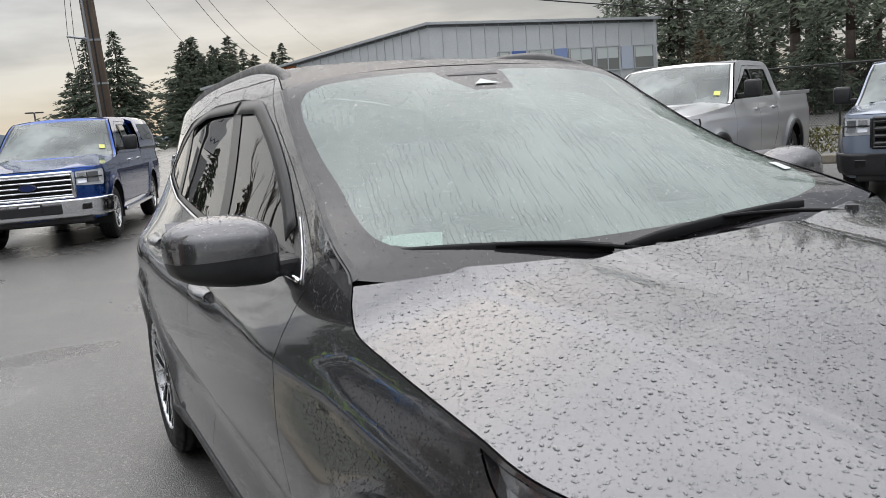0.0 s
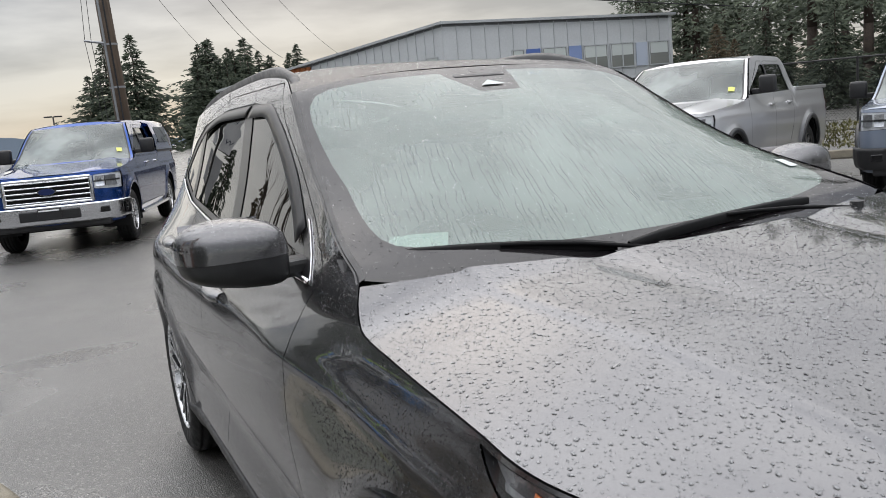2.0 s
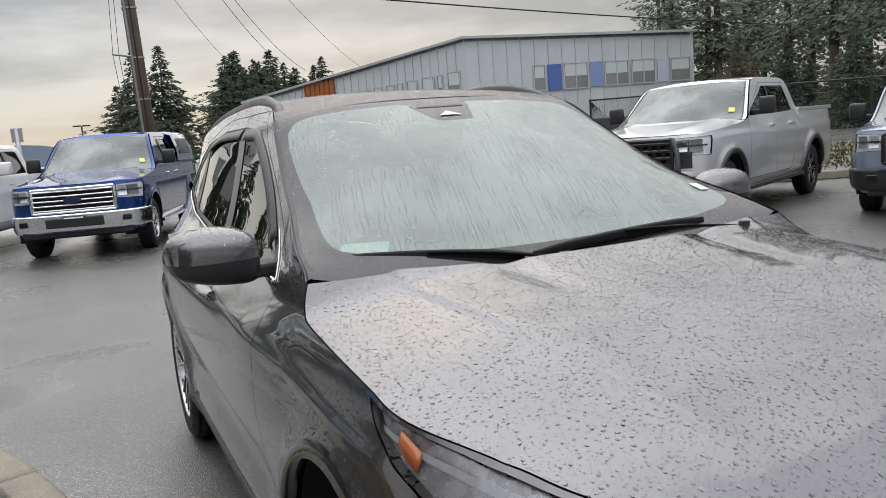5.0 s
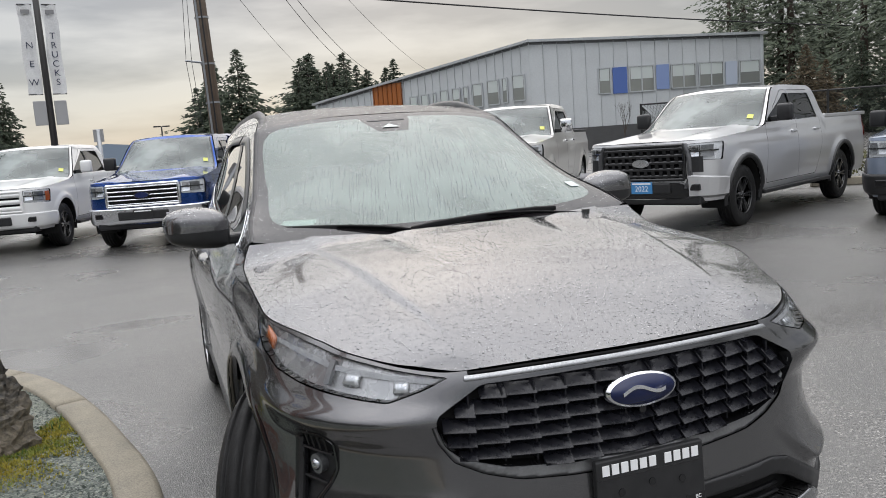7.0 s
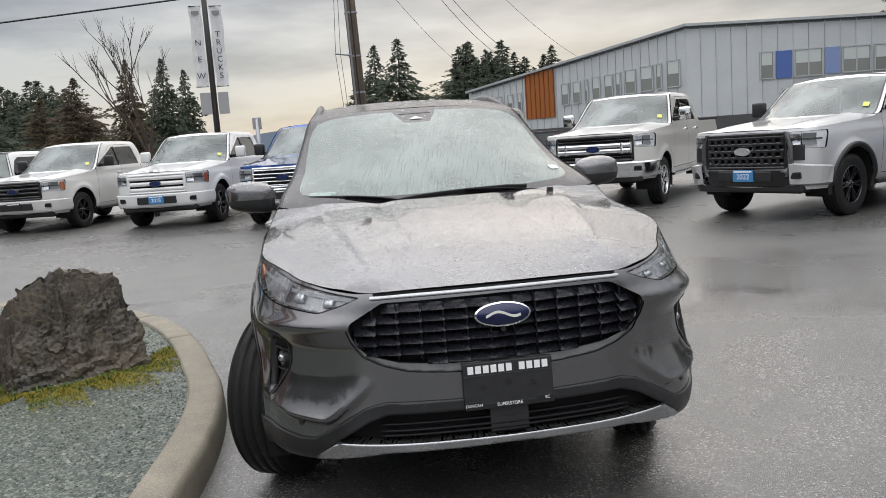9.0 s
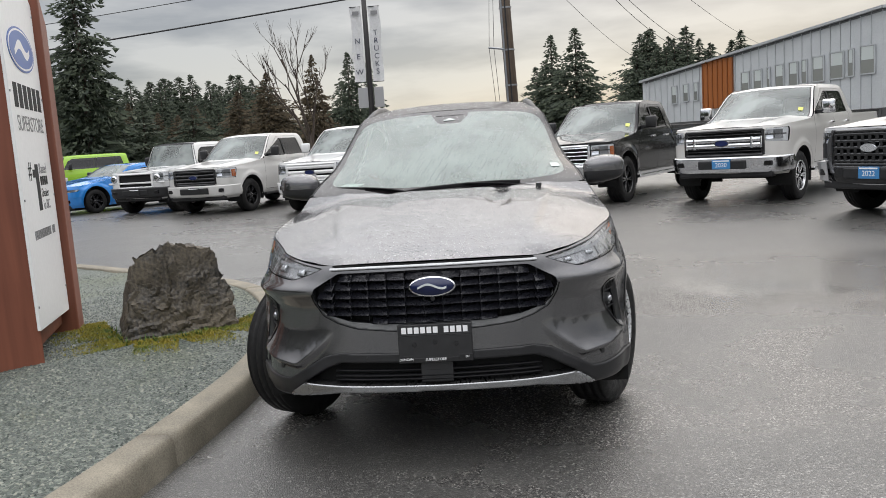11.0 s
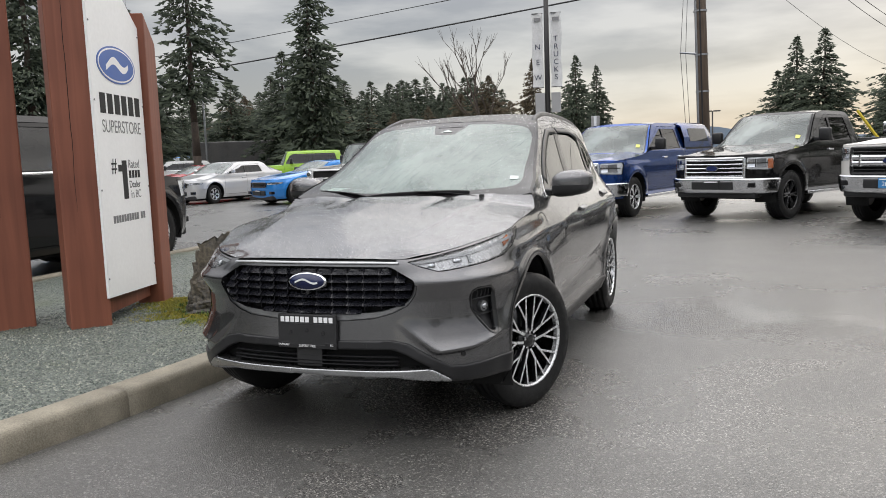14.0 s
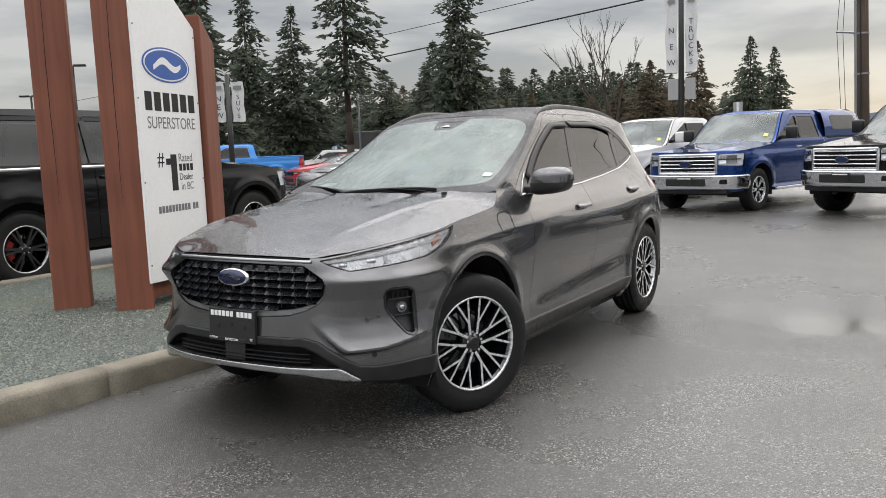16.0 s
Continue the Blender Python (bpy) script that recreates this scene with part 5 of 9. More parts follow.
        for o, up in ((-0.009, 0.0), (-0.007, 0.012), (0.007, 0.012), (0.009, 0.0), (-0.009, 0.0)):
            rws.append([pv + dirv * t + sd * o * (1 - 0.45 * t) + Vector((0, 0, 0.7 * up + 0.008 * math.sin(math.pi * t))) for t in (0, 0.2, 0.5, 0.8, 1.0)])
        arm.free()
        part("wiper_arm", loft(rws), mat("wiper_rubber", (0.004, 0.004, 0.0045), 0.5), w, "", True)
        bm = bmesh.new()
        cyl(bm, pv + Vector((0, 0, -0.03)), pv + Vector((0, 0, 0.02)), 0.02, 0.016, 14)
        part("wiper_pivot", bm, BLACK, w)

    wiper((-0.715, -0.900, 1.160), (-0.235, -1.090, 1.134), (-0.14, -1.150, 1.118), 0)
    wiper((-0.215, -1.110, 1.134), (0.43, -1.045, 1.150), (0.53, -1.120, 1.122), 0)
    # --- wheels ---
    make_wheel(car, 0.805, HUB_F, 1, -24)
    make_wheel(car, -0.805, HUB_F, -1, -27)
    make_wheel(car, 0.795, HUB_R, 1, 0)
    make_wheel(car, -0.795, HUB_R, -1, 0)
    for cy in (HUB_F, HUB_R):
        for k in (1, -1):  # dark liners inside the arches
            rows = []
            for x in (0.885, 0.56):
                rows.append([(x * k, cy + 0.425 * math.cos(a), 0.375 + (0.462 if cy == HUB_F else 0.415) * math.sin(a)) for a in np.linspace(-0.35, math.pi + 0.35, 26)])
            part("arch_liner", loft(rows), DARK, car)
            rows = []
            ss = np.linspace(-0.30, math.pi + 0.30, 34)
            tall = 1.085 if cy == HUB_F else 0.99
            for rr, ps in ((0.400, -0.03), (0.402, 0.002), (0.425, 0.004), (0.436, 0.001)):
                rr += 0.014 if cy == HUB_F else 0.0
                u_ = float(SUV.sy(cy)) + rr * np.cos(ss)
                v_ = 0.375 + rr * tall * np.sin(ss)
                rows.append([(p[0] * k, p[1], p[2]) for p in suv_skin(u_, v_, ps)])
            part("arch_trim", loft(rows), GLOSSBLACK if cy == HUB_F else PAINT, car, "", True)
    # black plastic sills between the arches
    ys = np.linspace(HUB_F + 0.43, HUB_R - 0.42, 40)
    for k in (1, -1):
        rows = [[(p[0] * k, p[1], p[2]) for p in suv_skin(SUV.sy(ys), np.full(40, z_), ps)] for z_, ps in ((0.245, -0.03), (0.256, 0.006), (0.345, 0.010), (0.362, 0.007), (0.366, -0.004))]
        part("side_sill", loft(rows), BLACK, car, "black plastic sill", True)
    # --- underbody and cabin ---
    part("underbody", box(bmesh.new(), -0.70, 0.70, -1.92, 2.10, 0.24, 0.36, 0.03), DARK, car)
    part("intake_core", box(bmesh.new(), -0.74, 0.74, -2.02, -1.84, 0.30, 0.55, 0.01), DARK, car)
    part("engine_bay", box(bmesh.new(), -0.55, 0.55, -2.08, -1.0, 0.34, 0.86, 0.03), DARK, car)
    part("door_core", box(bmesh.new(), -0.80, 0.80, -0.86, 1.95, 0.30, 0.93, 0.05), DARK, car)
    rows = [[(x, -1.0 + 0.10 * (x / 0.7) ** 2, 1.115) for x in np.linspace(-0.70, 0.70, 13)], [(x, -0.75 + 0.06 * (x / 0.7) ** 2, 1.125 + 0.02 * math.exp(-((x - 0.36) / 0.2) ** 2)) for x in np.linspace(-0.70, 0.70, 13)],
            [(x, -0.42, 1.10 + 0.02 * math.exp(-((x - 0.36) / 0.2) ** 2)) for x in np.linspace(-0.72, 0.72, 13)], [(x, -0.36, 0.80) for x in np.linspace(-0.72, 0.72, 13)]]
    part("dashboard", loft(rows), noisy("dash_top", (0.05, 0.05, 0.052), (0.07, 0.07, 0.072), 40, 0.6, 0.75, 0.1, 400), car, "dark moulded dashboard", True)
    for x in (-0.36, 0.36):
        seat = new("front_seat")
        seat.parent = car
        seat.matrix_basis = pose(x, 0.18, 0.62)
        part("seat_cushion", box(bmesh.new(), -0.25, 0.25, -0.30, 0.25, 0.0, 0.16, 0.05), SEAT, seat, "", True)
        bm = box(bmesh.new(), -0.24, 0.24, -0.07, 0.07, 0.0, 0.66, 0.05)
        bmesh.ops.transform(bm, matrix=pose(0, 0.26, 0.10, -16, 0, 0), verts=bm.verts[:])
        part("seat_back", bm, SEAT, seat, "", True)
        bm = box(bmesh.new(), -0.13, 0.13, -0.05, 0.05, 0.0, 0.20, 0.04)
        bmesh.ops.transform(bm, matrix=pose(0, 0.47, 0.74, -12, 0, 0), verts=bm.verts[:])
        part("headrest", bm, SEAT, seat, "", True)
    part("rear_bench", box(bmesh.new(), -0.62, 0.62, 1.05, 1.25, 0.6, 1.25, 0.06), SEAT, car, "", True)
    bm = bmesh.new()
    for q in range(32):
        a0, a1 = 2 * math.pi * q / 32, 2 * math.pi * (q + 1) / 32
        cyl(bm, (0.18 * math.cos(a0), 0, 0.18 * math.sin(a0)), (0.18 * math.cos(a1), 0, 0.18 * math.sin(a1)), 0.015, 0.015, 8)
    cyl(bm, (-0.17, 0, 0), (0.17, 0, 0), 0.02, 0.02, 8)
    cyl(bm, (0, 0.0, 0), (0, 0, -0.17), 0.02, 0.02, 8)
    cyl(bm, (0, -0.02, 0), (0, 0.02, 0), 0.06, 0.06, 16)
    ob = part("steering_wheel", bm, BLACK, car, "", True)
    ob.matrix_basis = pose(0.36, -0.27, 1.02, 24, 0, 0)
    part("sensor_housing", box(bmesh.new(), -0.11, 0.11, -0.16, 0.02, 1.515, 1.575, 0.02), BLACK, car, "black sensor housing behind the screen")
    part("inner_mirror", box(bmesh.new(), -0.12, 0.12, -0.10, -0.07, 1.42, 1.49, 0.015), BLACK, car)
    # papers behind the screen
    bm = loft([[(-0.665, -0.825, 1.170), (-0.61, -0.870, 1.167), (-0.55, -0.905, 1.164)], [(-0.633, -0.774, 1.184), (-0.57, -0.795, 1.184), (-0.505, -0.82, 1.182)]])
    part("dash_paper", bm, mat("paper", (0.75, 0.80, 0.77), 0.7), car, "sheet of paper on the dashboard")
    gj, gi = min(((j, i) for j in range(3, 78) for i in range(3, 57)), key=lambda c_: (Vector(ws[c_[0]][c_[1]]) - Vector((0.648, -0.82, 1.249))).length)
    bm = loft([[Vector(ws[gj + dj][gi + di]) + Vector((0.001, -0.002, 0.003)) for di in (-2, 0, 2)] for dj in (-2, 0, 2)])
    part("screen_sticker", bm, mat("sticker_white", (0.55, 0.58, 0.57), 0.6), car, "small white windscreen sticker")
    bm = bmesh.new()
    (xa, ya, za), (xb, yb, zb) = ws[67][0], ws[70][0]
    bm.faces.new([bm.verts.new(p) for p in ((-0.045, ya - 0.002, za + 0.003), (0.045, ya - 0.002, za + 0.003), (0.0, yb - 0.002, zb + 0.003))])
    part("sensor_window", bm, mat("sensor_window", (0.42, 0.47, 0.45), 0.3), car, "pale sensor window in the black border")
    return car, hood_rows, roof, ws


def name_bars(parent, name, counts, x0, x1, z0, z1, y0, y1, material, label):
    """A name as plain bars: one upright bar for each letter, a gap between words."""
    n = sum(counts) + 0.7 * (len(counts) - 1)
    w, x = (x1 - x0) / n, x0
    for c in counts:
        for k in range(c):
            part(name, box(bmesh.new(), x + w * 0.12, x + w * 0.86, y0, y1, z0, z1), material, parent, label)
            x += w
        x += 0.7 * w


def letters(name, txt, size, parent, m, material, align="CENTER", extrude=0.0006):
    cu = bpy.data.curves.new(name, "FONT")
    cu.body, cu.size, cu.align_x, cu.extrude = txt, size * 1.38, align, extrude
    ob = new(name, cu)
    dg = bpy.context.evaluated_depsgraph_get()
    me = bpy.data.meshes.new_from_object(ob.evaluated_get(dg))
    bpy.data.objects.remove(ob)
    bpy.data.curves.remove(cu)
    me.materials.clear()
    me.materials.append(material)
    ob = new(name, me)
    ob.parent = parent
    ob.matrix_basis = m
    return ob


suv, HOOD_ROWS, ROOF_ROWS, SCREEN_ROWS = make_suv()

# ---- the parked vehicles round the lot ----


class Body:
    """A vehicle's skin: nose at y = 0, tail at y = length, half-width w."""

    def __init__(self, length, w, prof, tops, nose=0.10, tail=0.10):
        self.L, self.w = length, w
        self.o = Outline([(0, 0), (0.45 * w, nose * 0.12), (0.78 * w, nose * 0.75), (0.93 * w, nose * 2.0), (0.985 * w, nose * 4.5), (w, nose * 9), (w, length * 0.6),
                          (w, length - tail * 5), (0.985 * w, length - tail * 2), (0.9 * w, length - tail * 0.6), (0.6 * w, length - tail * 0.1), (0, length)])
        self.prof, self.tops = prof, tops
        self.arches = []

    def top(self, s):
        return spline(self.tops[0], self.tops[1], np.interp(s, self.o.s, self.o.y))

    def inset(self, s, z):
        y = np.interp(s, self.o.s, self.o.y)
        d = spline(self.prof[0], self.prof[1], z)
        for cy, r, cz in self.arches:
            q = np.hypot(y - cy, z - cz)
            d = d - 0.03 * np.exp(-((q - r * 1.08) / 0.06) ** 2) * (np.abs(y - cy) < 1)
        return d

    def skin(self, s, z, push=0.0):
        s, z = np.asarray(s, float), np.asarray(z, float)
        x, y, nx, ny = self.o.at(s)
        d = self.inset(s, z) - push
        px = np.where((s <= 1e-6) | (s >= self.o.length - 1e-6), 0, np.maximum(x - nx * d, 0))
        return np.stack([px, y - ny * d, z * np.ones_like(px)], -1)

    def fx(self, pts):
        return [(float(self.o.sx(min(x, self.w * 0.999))), z) for x, z in pts]

    def fy(self, pts):
        return [(float(self.o.sy(y)), z) for y, z in pts]

    def both(self, out, key, push=0.0):
        u, v, faces = out[key]
        pts = self.skin(u, v, push)
        used = sorted({i for f in faces for i in f})
        bm = bmesh.new()
        for mir in (False, True):
            vs = {i: bm.verts.new((-pts[i][0] if mir else pts[i][0], pts[i][1], pts[i][2])) for i in used}
            for f in faces:
                q = [vs[i] for i in f]
                bm.faces.new(q[::-1] if mir else q)
        bmesh.ops.remove_doubles(bm, verts=bm.verts[:], dist=0.002)
        return bm

    def rim(self, y):
        s = np.array([float(self.o.sy(y))])
        return self.skin(s, self.top(s))[0]

    def span(self, y0, y1, c0, c1, J=16, I=10, bow=0.0, pw=2.4, inset=0.0):
        """Sheet between the two upper rims from y0 to y1, with its middle line from c0 to c1 (y, z)."""
        rows = []
        for j in range(J + 1):
            t = j / J
            e = self.rim(y0 + (y1 - y0) * t)
            yc, zc = c0[0] + (c1[0] - c0[0]) * t, c0[1] + (c1[1] - c0[1]) * t + bow * 4 * t * (1 - t)
            rows.append([((e[0] - inset) * i / I, e[1] + (yc - e[1]) * (1 - (i / I) ** pw), e[2] + (zc - e[2]) * (1 - (i / I) ** pw)) for i in range(I + 1)])
        return rows


def oval_badge(parent, y, z, a, b, face):
    bd = new("badge")
    bd.parent = parent
    bd.matrix_basis = pose(0, y, z)
    for nm, k, y1, m in (("badge_rim", 1.0, -0.02, CHROME), ("badge_face", 0.86, -0.026, face)):
        bm = bmesh.new()
        n = 20
        f = [bm.verts.new((a * k * math.cos(2 * math.pi * q / n), y1, b * k * math.sin(2 * math.pi * q / n))) for q in range(n)]
        g = [bm.verts.new((a * k * math.cos(2 * math.pi * q / n), 0.02, b * k * math.sin(2 * math.pi * q / n))) for q in range(n)]
        bm.faces.new(f)
        for q in range(n):
            bm.faces.new((f[q], f[(q + 1) % n], g[(q + 1) % n], g[q]))
        bmesh.ops.recalc_face_normals(bm, faces=bm.faces[:])
        part(nm, bm, m, bd)


def make_vehicle(name, label, m, paint, kind="pickup", grille="bars", trim="body", year="", wheel="dark", amber=True, lift=0.0, dims=None, category="pickup truck", group="parked vehicles", plate=True, mirror_col=None, roofmat=None, canopy=False):
    """A parked vehicle built from its main sizes. dims: length, half-width, wheelbase, tyre radius, bonnet front, cowl height, cowl y, screen top y, roof, cab end y, belt, tail height."""
    D = dict(L=5.89, w=1.0, wb=3.68, r=0.405, zf=1.14, zc=1.26, yc=1.52, yt=2.36, zr=1.94, ye=3.74, zb=1.36, belt=1.30, fa=0.96, zlow=0.46, nose=0.10, tail=0.08, wid=0.25)
    D.update(dims or {})
    g = lambda k: D[k]
    car = empty(name, m, label, category, group)
    L, w, r, fa = D["L"], D["w"], D["r"], D["fa"]
    ra = fa + D["wb"]
    zl = D["zlow"] + lift
    dz = lift
    zf, zc, zr, belt, zb = D["zf"] + dz, D["zc"] + dz, D["zr"] + dz, D["belt"] + dz, D["zb"] + dz
    prof = ([zl - 0.06, zl + 0.05, zl + 0.22, zf - 0.30, zf - 0.10, zf + 0.02, belt, belt + 0.08, zr - 0.10, zr + 0.02],
            [0.07, 0.025, 0.008, 0.0, 0.004, 0.030, 0.045, 0.075, 0.045 + 0.27 * (zr - belt), 0.12 + 0.27 * (zr - belt)])
    if kind == "pickup":
        tops = ([0, 0.10, 0.5, D["yc"] - 0.15, D["yc"] + 0.06, D["yt"], D["yt"] + 0.35, D["ye"] - 0.12, D["ye"], D["ye"] + 0.14, D["ye"] + 0.20, L - 0.3, L],
                [zf, zf + 0.005, zf + 0.03, zc - 0.015, zc + 0.02, zr - 0.06, zr - 0.02, zr - 0.035, zr - 0.10, zb + 0.03, zb, zb + 0.01, zb - 0.01])
    else:
        tops = ([0, 0.10, 0.5, D["yc"] - 0.15, D["yc"] + 0.06, D["yt"], D["yt"] + 0.35, D["ye"] - 0.15, D["ye"], min(L - 0.06, D["ye"] + 0.45), L],
                [zf, zf + 0.005, zf + 0.03, zc - 0.015, zc + 0.02, zr - 0.06, zr - 0.02, zr - 0.03, zr - 0.07, zb + 0.02, zb - 0.02])
    B = Body(L, w, prof, tops, D["nose"], D["tail"])
    ar = r + 0.075
    B.arches = [(fa, ar, r + 0.02 + lift * 0.3), (ra, ar, r + 0.02 + lift * 0.3)]

    def hole(cy):
        s0 = float(B.o.sy(cy))
        return [(s0 + ar * math.cos(2 * math.pi * k / 28), r + 0.02 + lift * 0.3 + ar * math.sin(2 * math.pi * k / 28)) for k in range(28)]
    gz0, gz1 = zf - {"mesh": 0.50, "broad": 0.46}.get(grille, 0.40), zf - 0.045
    if kind == "car":
        gz0, gz1 = zf - 0.22, zf - 0.09
    gw = 0.60 * w if kind != "car" else 0.5 * w
    if grille == "broad":
        gw = 0.66 * w
    hl0, hl1 = gw + 0.035, w * 0.98
    bz0, bz1 = zl - 0.02, zl + 0.25
    ym, ys, yt, ye = D["yc"] + 0.30, (D["yc"] + D["ye"]) / 2 + 0.10, D["yt"], D["ye"]
    wt = zr - 0.155
    seams = [("arch_f", hole(fa)), ("arch_r", hole(ra)),
             ("grille", rounded([(-0.05, gz0)] + B.fx([(gw * 0.94, gz0), (gw, gz0 + 0.06), (gw, gz1)]) + [(-0.05, gz1)], 0.02)),
             ("headlight", rounded(B.fx([(hl0, gz1 - 0.20 if kind != "car" else gz1 - 0.07), (hl0, gz1 + 0.01)]) + B.fy([(0.42, gz1 + 0.02), (0.36, gz1 - 0.22 if kind != "car" else gz1 - 0.04)]), 0.02)),
             ("front_window", rounded(B.fy([(ym - 0.16, belt + 0.03), (ys - 0.03, belt + 0.035), (ys - 0.02, wt), (yt + 0.26, wt), (yt + 0.10, wt - 0.08)]), 0.03)),
             ("rear_window", rounded(B.fy([(ys + 0.03, belt + 0.035), (ye - 0.13, belt + 0.05), (ye - 0.24, wt), (ys + 0.03, wt)]), 0.03)),
             ("front_door", rounded(B.fy([(D["yc"] + 0.06, zl + 0.04), (ys, zl + 0.04), (ys, zr - 0.10), (yt + 0.2, zr - 0.10), (D["yc"] + 0.12, belt)]), 0.04)),
             ("rear_door", rounded(B.fy([(ys, zl + 0.04), (ye - 0.35, zl + 0.04), (ye - 0.08, zl + 0.5), (ye - 0.08, belt), (ye - 0.20, zr - 0.10), (ys, zr - 0.10)]), 0.04))]
    if grille == "mesh":
        seams.insert(2, ("bumper", rounded([(-0.05, zl - 0.02)] + B.fx([(gw * 1.02, zl - 0.02), (gw * 1.14, zl + 0.08), (gw * 0.98, gz0 - 0.03)]) + [(-0.05, gz0 - 0.03)], 0.02)))
    elif trim == "body" and kind != "pickup":
        pass
    else:
        seams.insert(2, ("bumper", rounded([(-0.05, bz0)] + B.fx([(w * 0.9, bz0)]) + B.fy([(0.48, bz0 + 0.02), (0.46, bz1)]) + B.fx([(w * 0.8, bz1)]) + [(-0.05, bz1)], 0.02)))
    if kind == "pickup":
        seams.append(("tail_lamp", rounded(B.fy([(L - 0.28, zb - 0.42), (L - 0.03, zb - 0.42), (L - 0.03, zb - 0.04), (L - 0.22, zb - 0.04)]), 0.02)))
    us = np.linspace(0, B.o.length, int(B.o.length / 0.052))
    vs = (zl - 0.06) + np.linspace(0, 1, 30)
    out = cut_sheet(us, vs, B.top, seams, {"front_door": 0.008, "rear_door": 0.008, "headlight": 0.004})
    part("body", B.both(out, "rest"), paint, car, "", True)

    def sides(nm, key, mt, push=0.0, lab="", par=car):
        u, v, f = out[key]
        return [part(nm, sheet_mesh(B.skin(u, v, push), f, mir), mt, par, lab, True) for mir in (False, True)] if f else []
    for key in ("front_door", "rear_door"):
        sides(key, key, paint)
    sides("front_window", "front_window", TINT, -0.012, "dark side glass")
    sides("rear_window", "rear_window", TINT, -0.012, "dark side glass")
    for k in (-1, 1):  # black pillar between the side windows
        sp_ = B.o.sy(np.array([ys - 0.035, ys + 0.035]))
        rws = [[(p[0] * k, p[1], p[2]) for p in B.skin(np.full(8, q), np.linspace(belt + 0.04, wt, 8), 0.003)] for q in sp_]
        part("window_pillar", loft(rws), BLACK, car, "", True)
    if "tail_lamp" in out:
        sides("tail_lamp", "tail_lamp", TAIL_RED, 0.006)
    if "bumper" in out:
        bmat = {"chrome": CHROME, "black": BLACK, "body": GLOSSBLACK if grille == "mesh" else paint}[trim]
        part("front_bumper", thicken(B.both(out, "bumper", 0.012 if grille == "mesh" else 0.055), 0.03), bmat, car, {"chrome": "chrome front bumper", "black": "black front bumper", "body": "gloss black bumper centre" if grille == "mesh" else "body-coloured front bumper"}[trim], True)
    # bonnet, screen, roof
    rows = []
    for j in range(15):
        t = j / 14
        y = 0.06 + (D["yc"] - 0.06) * t
        e = B.rim(y) if t > 0 else B.rim(0.02)
        zcen = zf + 0.012 + (zc + 0.035 - zf) * t**0.8
        rows.append([((e[0] - 0.006) * i / 12, (e[1] if t > 0 else 0.02 + 0.12 * (i / 12) ** 3) + (0.0 if t < 0.9 else -0.10 * (1 - (i / 12) ** 2)), e[2] + (zcen - e[2]) * (1 - (i / 12) ** 3)
                      + 0.022 * math.exp(-(((i / 12) - 0.62) / 0.12) ** 2) * min(1, t * 4)) for i in range(13)])
    part("bonnet", loft(rows, True), paint, car, "", True)
    ws = B.span(D["yc"] + 0.04, yt, (D["yc"] - 0.13, zc + 0.03), (yt - 0.08, zr - 0.015), 12, 20, 0.015, 2.4, 0.02)
    part("windscreen", loft([r_[:20] for r_ in ws[:12]], True), TRUCKGLASS, car, "windscreen with grey reflections", True)
    part("screen_header", loft(ws[11:], True), roofmat or paint, car, "", True)
    for k in (-1, 1):
        part("screen_pillar", loft([[(p[0] * k, p[1], p[2]) for p in r_[19:]] for r_ in ws[:12]]), paint, car, "", True)
    ed_ = [Vector(r_[19]) for r_ in ws[:12]]
    for k in (-1, 1):
        part("screen_rubber", loft([[(p.x * k - 0.012 * k, p.y - 0.004, p.z + 0.004) for p in ed_], [(p.x * k + 0.010 * k, p.y - 0.004, p.z + 0.004) for p in ed_]]), BLACK, car)
    if kind == "pickup":
        a_, b_ = Vector(ws[2][15]), Vector(ws[4][15])
        c_ = Vector(ws[2][16])
        up_, al_ = (b_ - a_).normalized(), (c_ - a_).normalized()
        nn_ = al_.cross(up_)
        nn_ = nn_ if nn_.y < 0 else -nn_
        o_ = a_ + up_ * 0.04 + nn_ * 0.012
        part("screen_sticker", loft([[o_, o_ + al_ * 0.085], [o_ + up_ * 0.10, o_ + al_ * 0.085 + up_ * 0.10]]), mat("yellow_sticker", (0.62, 0.63, 0.16), 0.6), car, "small yellow windscreen sticker")
    if canopy:
        rws = []
        for yy_, zt_, xi_ in ((ye + 0.06, zr - 0.03, 0.0), (ye + 0.20, zr + 0.0, 0.0), (L - 0.45, zr - 0.0, 0.0), (L - 0.16, zr - 0.10, 0.0), (L - 0.06, zb + 0.03, 0.02)):
            rws.append([(sx_ * (w * hw_ - xi_), yy_, min(z_, zt_)) for sx_, hw_, z_ in ((-1, 0.965, zb), (-1, 0.945, zb + 0.22), (-1, 0.86, zt_ - 0.06), (-1, 0.72, zt_), (0, 0.0, zt_ + 0.03), (1, 0.72, zt_), (1, 0.86, zt_ - 0.06), (1, 0.945, zb + 0.22), (1, 0.965, zb))])
        cp_ = part("bed_canopy", loft(rws), paint, car, "blue bed canopy", True)
        for k in (-1, 1):
            part("canopy_window", loft([[(k * (w * 0.955 + 0.010), ye + 0.42, zb + 0.14), (k * (w * 0.955 + 0.010), L - 0.45, zb + 0.14)], [(k * (w * 0.885 + 0.010), ye + 0.42, zr - 0.14), (k * (w * 0.885 + 0.010), L - 0.55, zr - 0.14)]]), TINT, cp_, "dark canopy window")
    part("cowl", box(bmesh.new(), -w * 0.80, w * 0.80, D["yc"] - 0.14, D["yc"] + 0.02, zc - 0.08, zc - 0.015, 0.01), BLACK, car)
